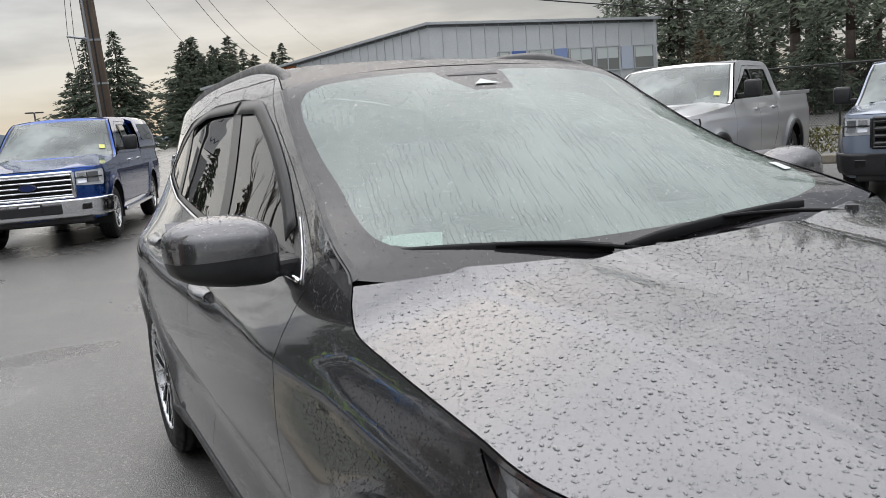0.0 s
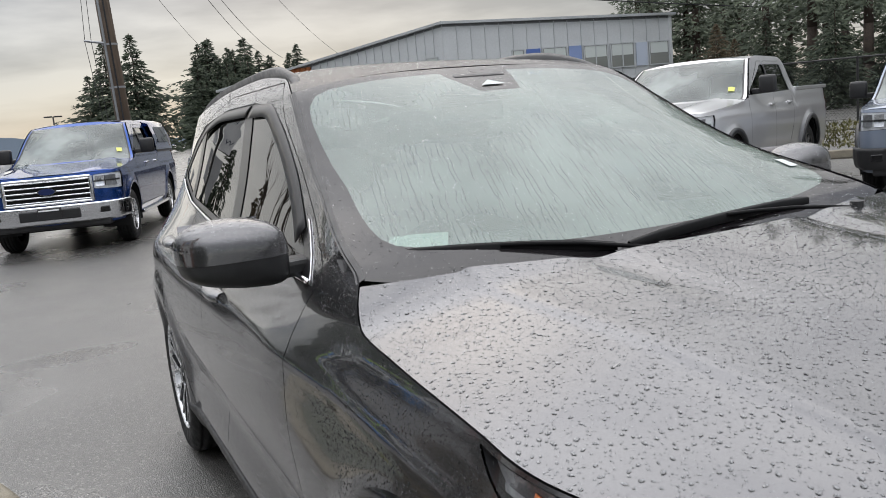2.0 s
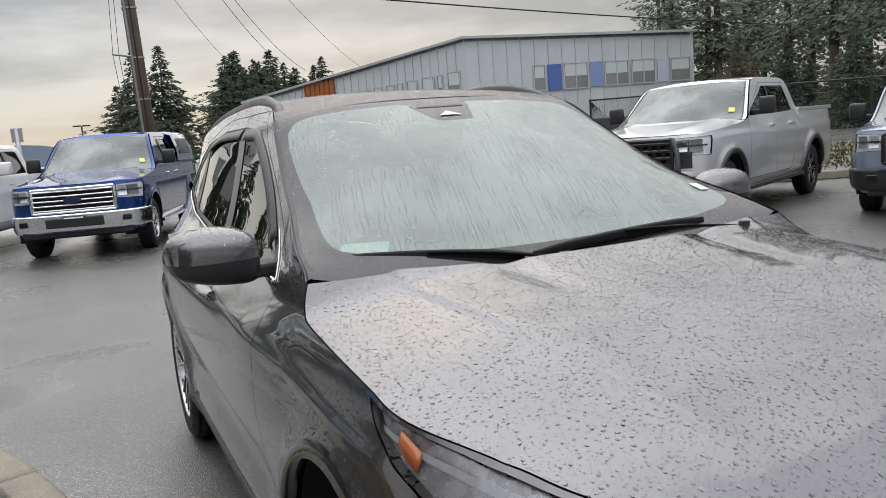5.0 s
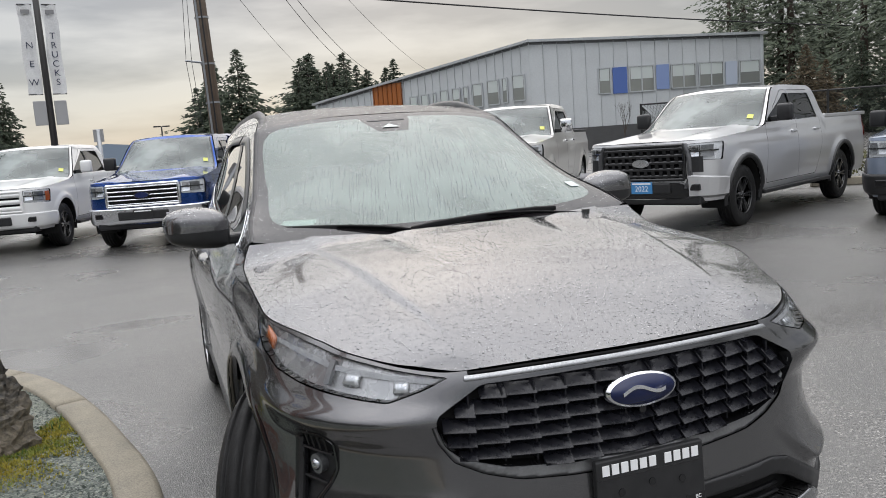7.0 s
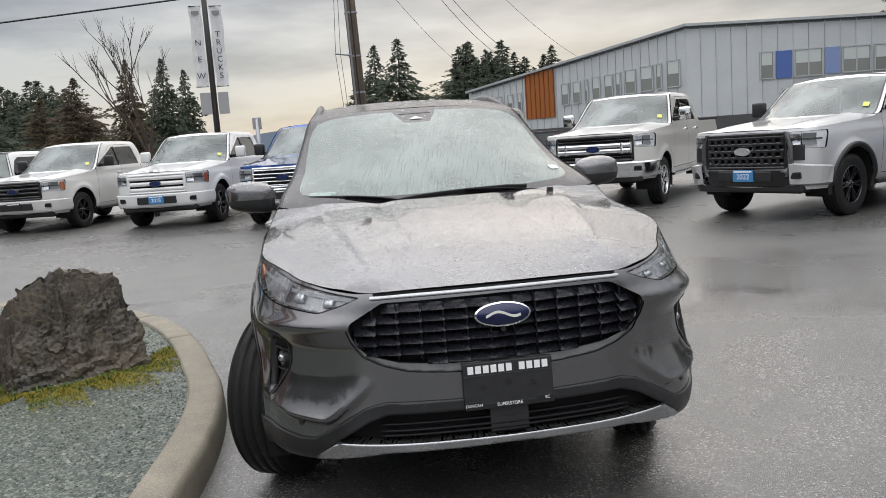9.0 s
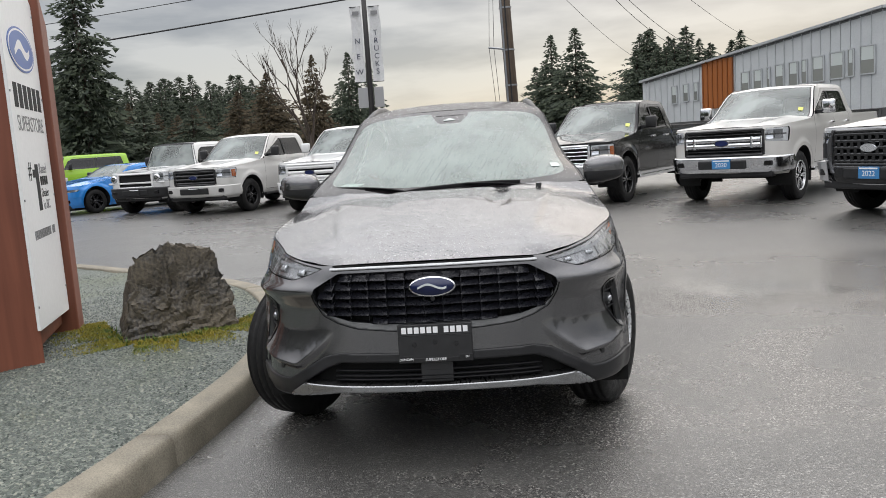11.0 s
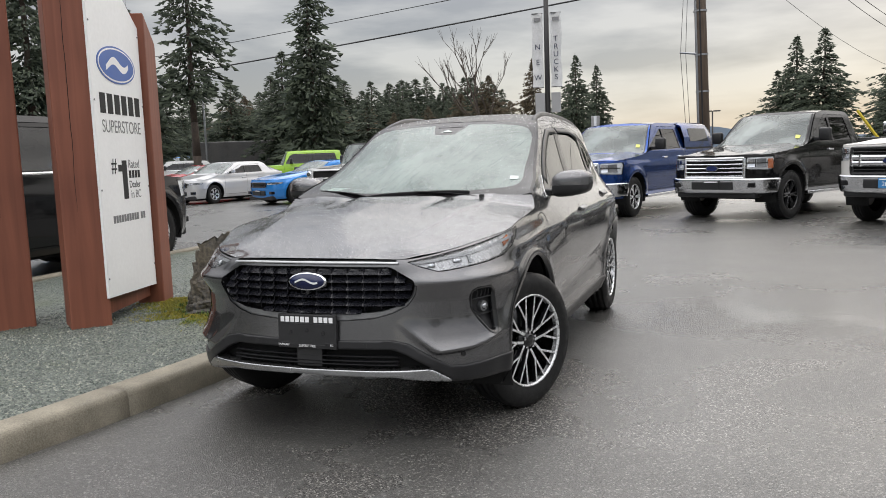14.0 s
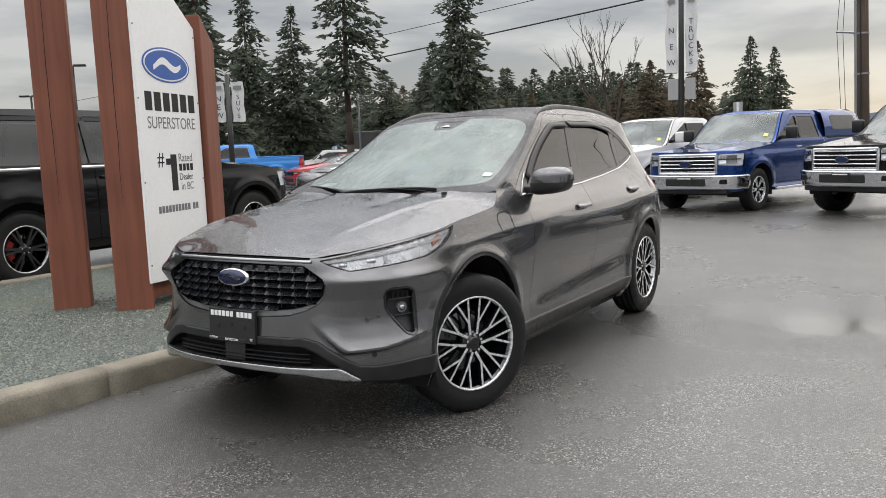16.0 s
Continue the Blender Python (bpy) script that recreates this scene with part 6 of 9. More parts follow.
    rf = B.span(yt, ye - 0.02, (yt - 0.07, zr - 0.012), (ye + 0.02, zr - 0.03), 14, 10, 0.022, 3.0)
    part("roof", loft(rf, True), roofmat or paint, car, "", True)
    if kind == "pickup":
        bk = B.span(ye - 0.02, ye + 0.20, (ye + 0.02, zr - 0.03), (ye + 0.14, zb - 0.05), 6, 8, 0.0, 3.0)
        part("cab_back", loft(bk, True), paint, car, "", True)
        bm = box(bmesh.new(), -w * 0.80, w * 0.80, ye + 0.20, L - 0.08, zb - 0.55, zb - 0.50)
        part("bed_floor", bm, BLACK, car)
        for k in (-1, 1):
            part("bed_rail", box(bmesh.new(), min(k * w * 0.80, k * w * 0.955), max(k * w * 0.80, k * w * 0.955), ye + 0.19, L - 0.04, zb - 0.05, zb + 0.012, 0.012), BLACK if trim != "body" else paint, car)
        part("tailgate", box(bmesh.new(), -w * 0.86, w * 0.86, L - 0.10, L - 0.03, zb - 0.55, zb - 0.01, 0.01), paint, car)
    else:
        bk = B.span(ye - 0.02, L - 0.01, (ye + 0.02, zr - 0.03), (L - 0.01, zb), 8, 8, 0.05, 2.6)
        part("tailgate", loft(bk, True), paint, car, "", True)
    # grille
    gmat = {"bars": CHROME, "broad": GLOSSBLACK, "black": GLOSSBLACK, "mesh": GLOSSBLACK, "slots": paint, "white_bars": paint}[grille]
    gb = part("grille_backing", B.both(out, "grille", -0.05), DARK, car, "dark grille recess", True)
    nb = {"bars": 5, "broad": 9, "black": 4, "mesh": 5, "slots": 0, "white_bars": 3}[grille]
    for q in range(nb):
        z0 = gz0 + (gz1 - gz0) * (q + 0.5) / nb
        hh = (gz1 - gz0) / nb * (0.30 if grille in ("mesh", "black") else 0.34 if grille == "white_bars" else 0.19)
        sv = np.linspace(0, float(B.o.sx(gw * 0.97)), 8)
        rws = [[tuple(p) for p in B.skin(sv, np.full(8, z0 + a), ps)] for a, ps in ((-hh, -0.01), (-hh * 0.4, 0.012), (hh * 0.4, 0.012), (hh, -0.01))]
        part("grille_bar", loft(rws, True), gmat, gb, "", True)
    if grille == "broad":
        for zz in (gz0 + 0.40 * (gz1 - gz0), gz0 + 0.62 * (gz1 - gz0)):
            sv = np.linspace(0, float(B.o.sx(gw * 0.98)), 8)
            hh = 0.045
            rws = [[tuple(p) for p in B.skin(sv, np.full(8, zz + a), ps)] for a, ps in ((-hh, -0.01), (-hh * 0.6, 0.03), (hh * 0.6, 0.03), (hh, -0.01))]
            part("grille_bar", loft(rws, True), CHROME, gb, "broad chrome bar", True)
        for k in (-1, 1):
            for xa, xb in ((0.70, 0.78), (0.93, 1.0)):
                rws = [[(p[0] * k, p[1], p[2]) for p in B.skin(np.full(6, float(B.o.sx(gw * xq))), np.linspace(gz0 + 0.28 * (gz1 - gz0), gz0 + 0.74 * (gz1 - gz0), 6), ps)] for xq, ps in ((xa, 0.0), (xa + 0.02, 0.034), (xb - 0.02, 0.034), (xb, 0.0))]
                part("grille_bar", loft(rws), CHROME, gb, "", True)
    if grille == "mesh":
        for row in range(nb + 1):
            z0, z1 = gz0 + (gz1 - gz0) * max(0.0, (row - 0.5) / nb), gz0 + (gz1 - gz0) * min(1.0, (row + 0.5) / nb)
            for q in range(-5, 6):
                x = (q + 0.5 * (row % 2)) * gw / 5.4
                if abs(x) > gw * 0.95:
                    continue
                p = B.skin(np.array([float(B.o.sx(abs(x)))]), np.array([(z0 + z1) / 2]))[0]
                part("grille_link", box(bmesh.new(), x - 0.030, x + 0.030, p[1] - 0.010, p[1] + 0.03, z0, z1, 0.008), gmat, gb)
    if grille == "slots":
        for q in range(-6, 7):
            x = q * gw / 6.6
            p = B.skin(np.array([float(B.o.sx(abs(x)))]), np.array([0.0]))[0]
            bm = box(bmesh.new(), x - 0.024, x + 0.024, p[1] - 0.012, p[1] + 0.03, gz0 + 0.01, gz1 - 0.01, 0.006)
            part("grille_upright", bm, paint, gb)
    for zz, hh in ((gz0, 0.022), (gz1, 0.022)):
        sv = np.linspace(0, float(B.o.sx(gw)), 8)
        rws = [[tuple(p) for p in B.skin(sv, np.full(8, zz + a), ps)] for a, ps in ((-hh, 0.0), (-hh * 0.4, 0.022), (hh * 0.4, 0.022), (hh, 0.0))]
        part("grille_surround", loft(rws, True), gmat, gb, "", True)
    for k in (-1, 1):
        s0 = float(B.o.sx(gw))
        rws = [[(p[0] * k, p[1], p[2]) for p in B.skin(np.full(6, s0 + a), np.linspace(gz0, gz1, 6), ps)] for a, ps in ((-0.03, 0.0), (-0.012, 0.022), (0.012, 0.022), (0.03, 0.0))]
        part("grille_surround", loft(rws), gmat, gb, "", True)
    if kind != "car" and grille != "slots":
        oval_badge(gb, float(B.skin(np.array([0.0]), np.array([(gz0 + gz1) / 2]))[0][1]) - 0.012, (gz0 + gz1) / 2, 0.13, 0.055, mat("badge_navy", (0.02, 0.03, 0.10), 0.2, 0.1, 0.6) if grille != "mesh" else CHROME)
    # lamps
    u, v, f = out["headlight"]
    for mir in (False, True):
        k = -1 if mir else 1
        hl = part("headlight", sheet_mesh(B.skin(u, v, 0.004), f, mir), LAMP_GLASS, car, "clear headlight", True)
        part("lamp_bowl", sheet_mesh(B.skin(u, v, -0.022), f, mir), noisy("lamp_silver", (0.62, 0.63, 0.64), (0.85, 0.86, 0.87), 9, 0.12, 0.3, metal=0.1), hl, "", True)
        sm = float(B.o.sx((hl0 + hl1 * 0.9) / 2))
        zm = gz1 - 0.09 if kind != "car" else gz1 - 0.02
        c = B.skin(np.array([sm]), np.array([zm]), -0.03)[0]
        hz = 0.075 if kind != "car" else 0.022
        for q, (fa_, fb_) in enumerate(((0.08, 0.46), (0.54, 0.94))):
            sq = np.linspace(float(B.o.sx(hl0 + (hl1 * 0.97 - hl0) * fa_)), float(B.o.sx(hl0 + (hl1 * 0.97 - hl0) * fb_)), 5)
            rws = [[(p[0] * k, p[1], p[2]) for p in B.skin(sq, np.full(5, zm + dz_), ps)] for dz_, ps in ((-hz, -0.004), (-hz * 0.3, -0.018), (hz * 0.3, -0.018), (hz, -0.004))]
            part("lamp_reflector", loft(rws), CHROME if q == 0 else SATIN, hl, "bright reflector", True)
        rws = [[(p[0] * k, p[1], p[2]) for p in B.skin(np.linspace(float(B.o.sx(hl0)), float(B.o.sy(0.30)), 8), np.full(8, zm + dz_), -0.006)] for dz_ in (-hz * 0.14, hz * 0.14)]
        part("lamp_divider", loft(rws), BLACK, hl, "", True)
        if kind == "pickup":  # clear housing edge standing inside the lens
            rws = [[(p[0] * k, p[1], p[2]) for p in B.skin(np.full(6, float(B.o.sx(hl0 + (hl1 * 0.97 - hl0) * 0.5)) + dx_), np.linspace(zm - hz, zm + hz, 6), -0.005)] for dx_ in (-0.010, 0.010)]
            part("lamp_divider", loft(rws), BLACK, hl, "", True)
        if amber:
            sa = B.o.sy(np.linspace(0.24, 0.36, 4))
            za = gz1 - (0.19 if kind != "car" else 0.05)
            rws = [[(p[0] * k, p[1], p[2]) for p in B.skin(sa, np.full(4, za + q), 0.002)] for q in (0.0, 0.08, 0.17 if kind != "car" else 0.05)]
            part("amber_marker", loft(rws), AMBER, hl, "amber marker", True)
    if kind == "jeep":
        for k in (-1, 1):
            cx_ = (hl0 + hl1) / 2 * 0.94 * k
            py_ = float(B.skin(np.array([float(B.o.sx(abs(cx_)))]), np.array([gz1 - 0.12]))[0][1])
            rl_ = part("round_lamp", lathe(bmesh.new(), [(0.0, 0.0), (0.012, 0.06), (0.0, 0.095), (-0.03, 0.105)], 24), CHROME, car, "round headlight", True)
            rl_.matrix_basis = pose(cx_, py_ - 0.03, gz1 - 0.12, 0, 0, -90)
        part("lamp_panel", box(bmesh.new(), -hl1, hl1, 0.02, 0.10, gz1 - 0.26, gz1 - 0.21, 0.02), paint, car)
    if grille == "mesh":
        for k in (-1, 1):
            x0_, x1_ = gw * 1.10, w * 0.97
            sv = np.concatenate([np.linspace(float(B.o.sx(x0_)), float(B.o.sx(x1_)), 5), np.linspace(float(B.o.sy(0.16)), float(B.o.sy(0.42)), 4)])
            sv = np.unique(np.sort(sv))
            top_ = zl + 0.30 - 0.05 * (sv - sv[0]) / (sv[-1] - sv[0])
            rws = [[(p[0] * k, p[1], p[2]) for p in B.skin(sv, zz, ps)] for zz, ps in ((np.full(len(sv), zl - 0.02), 0.0), (np.full(len(sv), zl + 0.02), 0.06), (top_ - 0.02, 0.07), (top_, 0.02))]
            part("bumper_corner", thicken(loft(rws), 0.012), paint, car, "silver bumper corner")
            sv = np.linspace(float(B.o.sx(gw * 1.12)), float(B.o.sx(gw * 1.38)), 4)
            rws = [[(p[0] * k, p[1], p[2]) for p in B.skin(sv, np.full(4, zz), 0.004)] for zz in (zl + 0.33, gz1 - 0.16)]
            part("lamp_vent", thicken(loft(rws), 0.01), BLACK, car, "black vent under the lamp")
            rim_ = [(gw * 1.0, gz1 + 0.02), (gw * 1.10, gz1 - 0.16), (gw * 1.12, gz0 + 0.02), (gw * 1.02, gz0 - 0.12)]
            sv, zv = np.array([float(B.o.sx(q[0])) for q in rim_]), np.array([q[1] for q in rim_])
            rws = [[(p[0] * k, p[1], p[2]) for p in B.skin(sv + dx_, zv, ps)] for dx_, ps in ((-0.035, 0.0), (-0.015, 0.04), (0.015, 0.04), (0.035, 0.0))]
            part("grille_flank", loft(rws), noisy("dark_grille_flank", (0.10, 0.10, 0.105), (0.15, 0.15, 0.155), 12, 0.25, 0.35, metal=0.6), gb, "grey grille flank", True)
    # lower valance, fogs, plate
    part("valance", box(bmesh.new(), -w * 0.80, w * 0.80, 0.06, 0.30, zl - 0.10, zl + 0.03, 0.03), BLACK, car, "black lower valance")
    for k in (-1, 1):
        p = B.skin(np.array([float(B.o.sx(w * 0.74))]), np.array([zl + 0.13]), 0.06)[0]
        part("fog_lamp", box(bmesh.new(), min(k * (p[0] - 0.08), k * (p[0] + 0.06)), max(k * (p[0] - 0.08), k * (p[0] + 0.06)), p[1] - 0.015, p[1] + 0.12, zl + 0.09, zl + 0.18, 0.012), GLOSSBLACK, car)
    yb = float(B.skin(np.array([0.0]), np.array([zl + 0.13]))[0][1]) - (0.024 if grille == "mesh" or kind != "pickup" and trim == "body" else 0.068)
    part("intake", box(bmesh.new(), -0.42, 0.42, yb - 0.004, yb + 0.05, zl + 0.05, zl + 0.20, 0.02), BLACK, car)
    if plate:
        pl = new("front_plate")
        pl.parent = car
        pl.matrix_basis = pose(0, yb - 0.012, zl + 0.135)
        blue = mat("plate_blue", (0.05, 0.22, 0.48), 0.4)
        part("plate_board", box(bmesh.new(), -0.16, 0.16, -0.006, 0.006, -0.08, 0.08, 0.003), blue if year else BLACK, pl, "blue year plate" if year else "black dealer plate")
        part("name_bar", box(bmesh.new(), -0.14, 0.14, -0.0105, -0.0065, 0.048, 0.068), WHITE_INK, pl, "plain white bar")
        if year:
            letters("year_digits", year, 0.075, pl, pose(0, -0.0075, -0.045, 90, 0, 0), WHITE_INK)
    # mirrors, handles, wipers
    mc = mirror_col or BLACK
    for k in (-1, 1):
        p = B.skin(np.array([float(B.o.sy(D["yc"] + 0.42))]), np.array([belt + 0.06]))[0]
        mr = new("door_mirror")
        mr.parent = car
        mr.matrix_basis = pose(p[0] * k, p[1], p[2])
        big = 1.0 if kind != "car" else 0.6
        part("mirror_shell", box(bmesh.new(), min(k * 0.08, k * (0.08 + 0.22 * big)), max(k * 0.08, k * (0.08 + 0.22 * big)), -0.06, 0.06, -0.02, 0.22 * big, 0.035), mc, mr, "", True)
        part("mirror_arm", box(bmesh.new(), min(k * -0.02, k * 0.12), max(k * -0.02, k * 0.12), -0.035, 0.035, -0.02, 0.05, 0.015), BLACK, mr)
        for yh in (ys - 0.16, ye - 0.30):
            p = B.skin(np.array([float(B.o.sy(yh))]), np.array([belt - 0.13]))[0]
            part("door_handle", box(bmesh.new(), min(k * (p[0] - 0.01), k * (p[0] + 0.035)), max(k * (p[0] - 0.01), k * (p[0] + 0.035)), p[1] - 0.09, p[1] + 0.09, p[2] - 0.018, p[2] + 0.018, 0.012), CHROME if trim == "chrome" else paint, car)
        if kind == "pickup":
            part("running_board", box(bmesh.new(), min(k * (w - 0.16), k * (w + 0.02)), max(k * (w - 0.16), k * (w + 0.02)), fa + ar + 0.1, ra - ar - 0.1, zl - 0.10, zl - 0.04, 0.015), CHROME if trim == "chrome" else BLACK, car)
        part("wiper", box(bmesh.new(), k * 0.35 - 0.33, k * 0.35 + 0.33, D["yc"] - 0.068, D["yc"] - 0.050, zc + 0.040, zc + 0.052), BLACK, car)
        if kind == "suv":
            sb_ = B.o.sy(np.linspace(D["yc"] + 0.25, ye - 0.15, 12))
            rws = [[(p[0] * k, p[1], p[2]) for p in B.skin(sb_, np.full(12, belt + dz_), ps)] for dz_, ps in ((-0.016, 0.002), (0.0, 0.010), (0.014, 0.002))]
            part("belt_strip", loft(rws), CHROME, car, "chrome belt strip", True)
    # wheels and dark insides
    first = None
    for y in (fa, ra):
        for k in (1, -1):
            if first is None:
                first = make_wheel(car, (w - 0.145) * k, y, k, 0, r=r, width=D["wid"], rim_r=r * 0.60, style=wheel, tyre_label="wet black tyre", knobs=r > 0.425)
            else:
                cp = copy_thing(first, pose((w - 0.145) * k, y, r, 0, 0, 0 if k > 0 else 180))
                cp.parent = car
    part("chassis", box(bmesh.new(), -w * 0.62, w * 0.62, 0.35, L - 0.25, zl - 0.14, zl + 0.10, 0.03), DARK, car)
    part("cabin_core", box(bmesh.new(), -w * 0.84, w * 0.84, D["yc"] + 0.10, ye - 0.05, zl + 0.05, belt - 0.06, 0.05), DARK, car)
    part("engine_core", box(bmesh.new(), -w * 0.55, w * 0.55, 0.22, D["yc"] + 0.08, zl + 0.05, zf - 0.10, 0.05), DARK, car)
    if kind == "pickup":
        for k in (-1, 1):
            part("bed_wall", box(bmesh.new(), min(k * w * 0.78, k * w * 0.82), max(k * w * 0.78, k * w * 0.82), ye + 0.16, L - 0.06, zl + 0.2, zb - 0.03), BLACK, car)
    for k in (-1, 1):
        for y in (ys - 0.35, ye - 0.45):
            st = part("seat_back", box(bmesh.new(), k * 0.40 - 0.22, k * 0.40 + 0.22, y, y + 0.14, belt - 0.10, belt + 0.36, 0.05), SEAT, car, "", True)
    for cy in (fa, ra):
        for k in (-1, 1):
            rows = [[(x * k, cy + (ar + 0.012) * math.cos(a), r + 0.02 + lift * 0.3 + (ar + 0.012) * math.sin(a)) for a in np.linspace(-0.3, math.pi + 0.3, 18)] for x in (w - 0.015, w - 0.42)]
            part("arch_liner", loft(rows), DARK, car)
            if trim == "black" or kind == "jeep" or grille == "mesh":
                ss = np.linspace(-0.2, math.pi + 0.2, 20)
                rows = [[(p[0] * k, p[1], p[2]) for p in B.skin(float(B.o.sy(cy)) + rr * np.cos(ss), r + 0.02 + lift * 0.3 + rr * np.sin(ss), ps)] for rr, ps in ((ar, 0.0), (ar, 0.03), (ar + 0.06, 0.028), (ar + 0.07, 0.0))]
                part("arch_flare", loft(rows), BLACK, car, "", True)
    return car


WHITE = car_paint("white_truck_paint", (0.72, 0.72, 0.71), 0.0, 0.3, 0.02)
PEARL = car_paint("pearl_truck_paint", (0.60, 0.585, 0.555), 0.0, 0.3, 0.03)
SILVER = car_paint("silver_truck_paint", (0.62, 0.62, 0.625), 0.5, 0.28, 0.15)
SAND = car_paint("light_grey_truck_paint", (0.62, 0.61, 0.585), 0.1, 0.3, 0.1)
BLUE = car_paint("royal_blue_paint", (0.010, 0.054, 0.235), 0.80, 0.25, 0.25)
nodes_of(BLUE)[2].inputs["Coat IOR"].default_value = 1.36
BLACKP = car_paint("black_truck_paint", (0.006, 0.006, 0.0065), 0.0, 0.2, 0.1)
nodes_of(BLACKP)[2].inputs["Coat IOR"].default_value = 1.28
nodes_of(BLACKP)[2].inputs["Specular IOR Level"].default_value = 0.12
SKYBLUE = car_paint("bright_blue_paint", (0.02, 0.22, 0.62), 0.2, 0.25, 0.1)
LIME = car_paint("lime_green_paint", (0.30, 0.55, 0.02), 0.0, 0.3, 0.05)
REDP = car_paint("red_paint", (0.42, 0.02, 0.02), 0.0, 0.3, 0.05)
SLATE = car_paint("slate_blue_paint", (0.21, 0.25, 0.32), 0.3, 0.3, 0.1)

make_vehicle("pickup_truck", "royal blue crew-cab pickup with a chrome barred grille", pose(-1.14, 10.48, 0, 0, 0, -17), BLUE, "pickup", "bars", "chrome", wheel="chrome", amber=False, canopy=True)
make_vehicle("pickup_truck", "black lifted pickup with chrome grille and knobbly tyres", pose(1.58, 10.03, 0, 0, 0, -31), BLACKP, "pickup", "bars", "chrome", lift=0.06, dims=dict(r=0.44, zf=1.12, L=6.2, wb=4.0, yc=1.55, yt=2.36, ye=3.60, wid=0.30))
make_vehicle("pickup_truck", "pearl white heavy-duty pickup with chrome bars and blue year plate", pose(4.24, 8.58, 0, 0, 0, -38), PEARL, "pickup", "broad", "chrome", year="2020", wheel="chrome", dims=dict(L=6.3, wb=4.05, w=1.02, zf=1.30, zc=1.40, zr=2.03, belt=1.42, zb=1.48, zlow=0.56, r=0.42, yc=1.60, yt=2.42, ye=3.95), mirror_col=CHROME, amber=False)
make_vehicle("pickup_truck", "metallic silver pickup with a dark mesh grille and blue year plate", pose(5.30, 5.50, 0, 0, 0, -64.5), SILVER, "pickup", "mesh", "body", year="2022", amber=False, dims=dict(L=6.25, w=1.02, wb=3.85, r=0.42, zf=1.22, zc=1.33, zr=1.96, belt=1.36, zb=1.44, zlow=0.48, yc=1.66, yt=2.50, ye=4.0, fa=1.0))
make_vehicle("pickup_truck", "white pickup with white grille bars and blue year plate", pose(-3.74, 12.20, 0, 0, 0, -16), WHITE, "pickup", "white_bars", "body", year="2018", mirror_col=WHITE)
make_vehicle("pickup_truck", "light grey pickup with a black grille and amber-cornered lamps", pose(-6.95, 13.70, 0, 0, 0, -18), SAND, "pickup", "black", "body")
make_vehicle("off_road_car", "white boxy off-roader with slotted grille and black bumper", pose(-9.15, 15.3, 0, 0, 0, -17), WHITE, "jeep", "slots", "black", dims=dict(L=4.35, w=0.92, wb=2.95, r=0.41, zf=1.12, zc=1.18, yc=1.45, yt=1.72, zr=1.86, ye=4.15, zb=1.25, belt=1.22, fa=0.72, nose=0.05, tail=0.05), category="off-roader", amber=False, roofmat=BLACK)
make_vehicle("coupe", "bright blue low coupe with a black grille and wheels", pose(-12.45, 16.9, 0, 0, 0, -30), SKYBLUE, "car", "black", "body", dims=dict(L=4.78, w=0.95, wb=2.72, r=0.345, zf=0.80, zc=0.98, yc=1.62, yt=2.35, zr=1.38, ye=3.45, zb=1.02, belt=0.98, fa=0.90, zlow=0.26, nose=0.14, tail=0.12), category="car", amber=False)
make_vehicle("sedan", "silver saloon car parked on wet asphalt", pose(-16.14, 17.62, 0, 0, 0, -12), SILVER, "car", "black", "body", wheel="chrome", dims=dict(L=4.56, w=0.89, wb=2.70, r=0.325, zf=0.82, zc=1.00, yc=1.30, yt=2.10, zr=1.44, ye=3.45, zb=1.02, belt=0.99, fa=0.90, zlow=0.26, nose=0.14, tail=0.12), category="car", amber=False, plate=False, mirror_col=SILVER)
make_vehicle("large_suv", "black full-size SUV with bright belt strip behind the sign", pose(-6.80, 4.75, 0, 0, 0, 180), BLACKP, "suv", "black", "body", wheel="red_caliper", dims=dict(L=5.75, w=1.02, wb=3.60, r=0.44, zf=1.18, zc=1.31, yc=1.55, yt=2.25, zr=2.05, ye=5.45, zb=1.42, belt=1.34, zlow=0.42, fa=0.95), category="SUV", amber=False, plate=False)
make_vehicle("compact_off_roader", "slate blue boxy compact SUV with black lower trim", pose(8.25, 3.35, 0, 0, 0, -60), SLATE, "suv", "black", "black", dims=dict(L=4.39, w=0.94, wb=2.67, r=0.37, zf=1.08, zc=1.16, yc=1.25, yt=1.85, zr=1.78, ye=3.95, zb=1.2, belt=1.16, fa=0.86, zlow=0.36, nose=0.07), category="SUV", amber=False, plate=False)
make_vehicle("off_road_car", "lime green boxy off-roader behind the other cars", pose(-19.5, 27.5, 0, 0, 0, -60), LIME, "jeep", "slots", "black", dims=dict(L=4.35, w=0.92, wb=2.95, r=0.41, zf=1.12, zc=1.18, yc=1.45, yt=1.72, zr=1.86, ye=4.15, zb=1.25, belt=1.22, fa=0.72, nose=0.05, tail=0.05), category="off-roader", amber=False)
make_vehicle("coupe", "red low car across the lot", pose(-19.4, 19.6, 0, 0, 0, -30), REDP, "car", "black", "body", dims=dict(L=4.7, w=0.93, wb=2.72, r=0.335, zf=0.80, zc=0.98, yc=1.6, yt=2.35, zr=1.36, ye=3.45, zb=1.02, belt=0.97, fa=0.90, zlow=0.26, nose=0.14, tail=0.12), category="car", amber=False, plate=False)
make_vehicle("pickup_truck", "bright blue pickup parked beyond the black SUV", pose(-25.35, 18.5, 0, 0, 0, -49), SKYBLUE, "pickup", "black", "body", plate=False)
make_vehicle("pickup_truck", "bright blue pickup across the lot", pose(-32.0, 38.0, 0, 0, 0, 20), SKYBLUE, "pickup", "black", "body", plate=False)
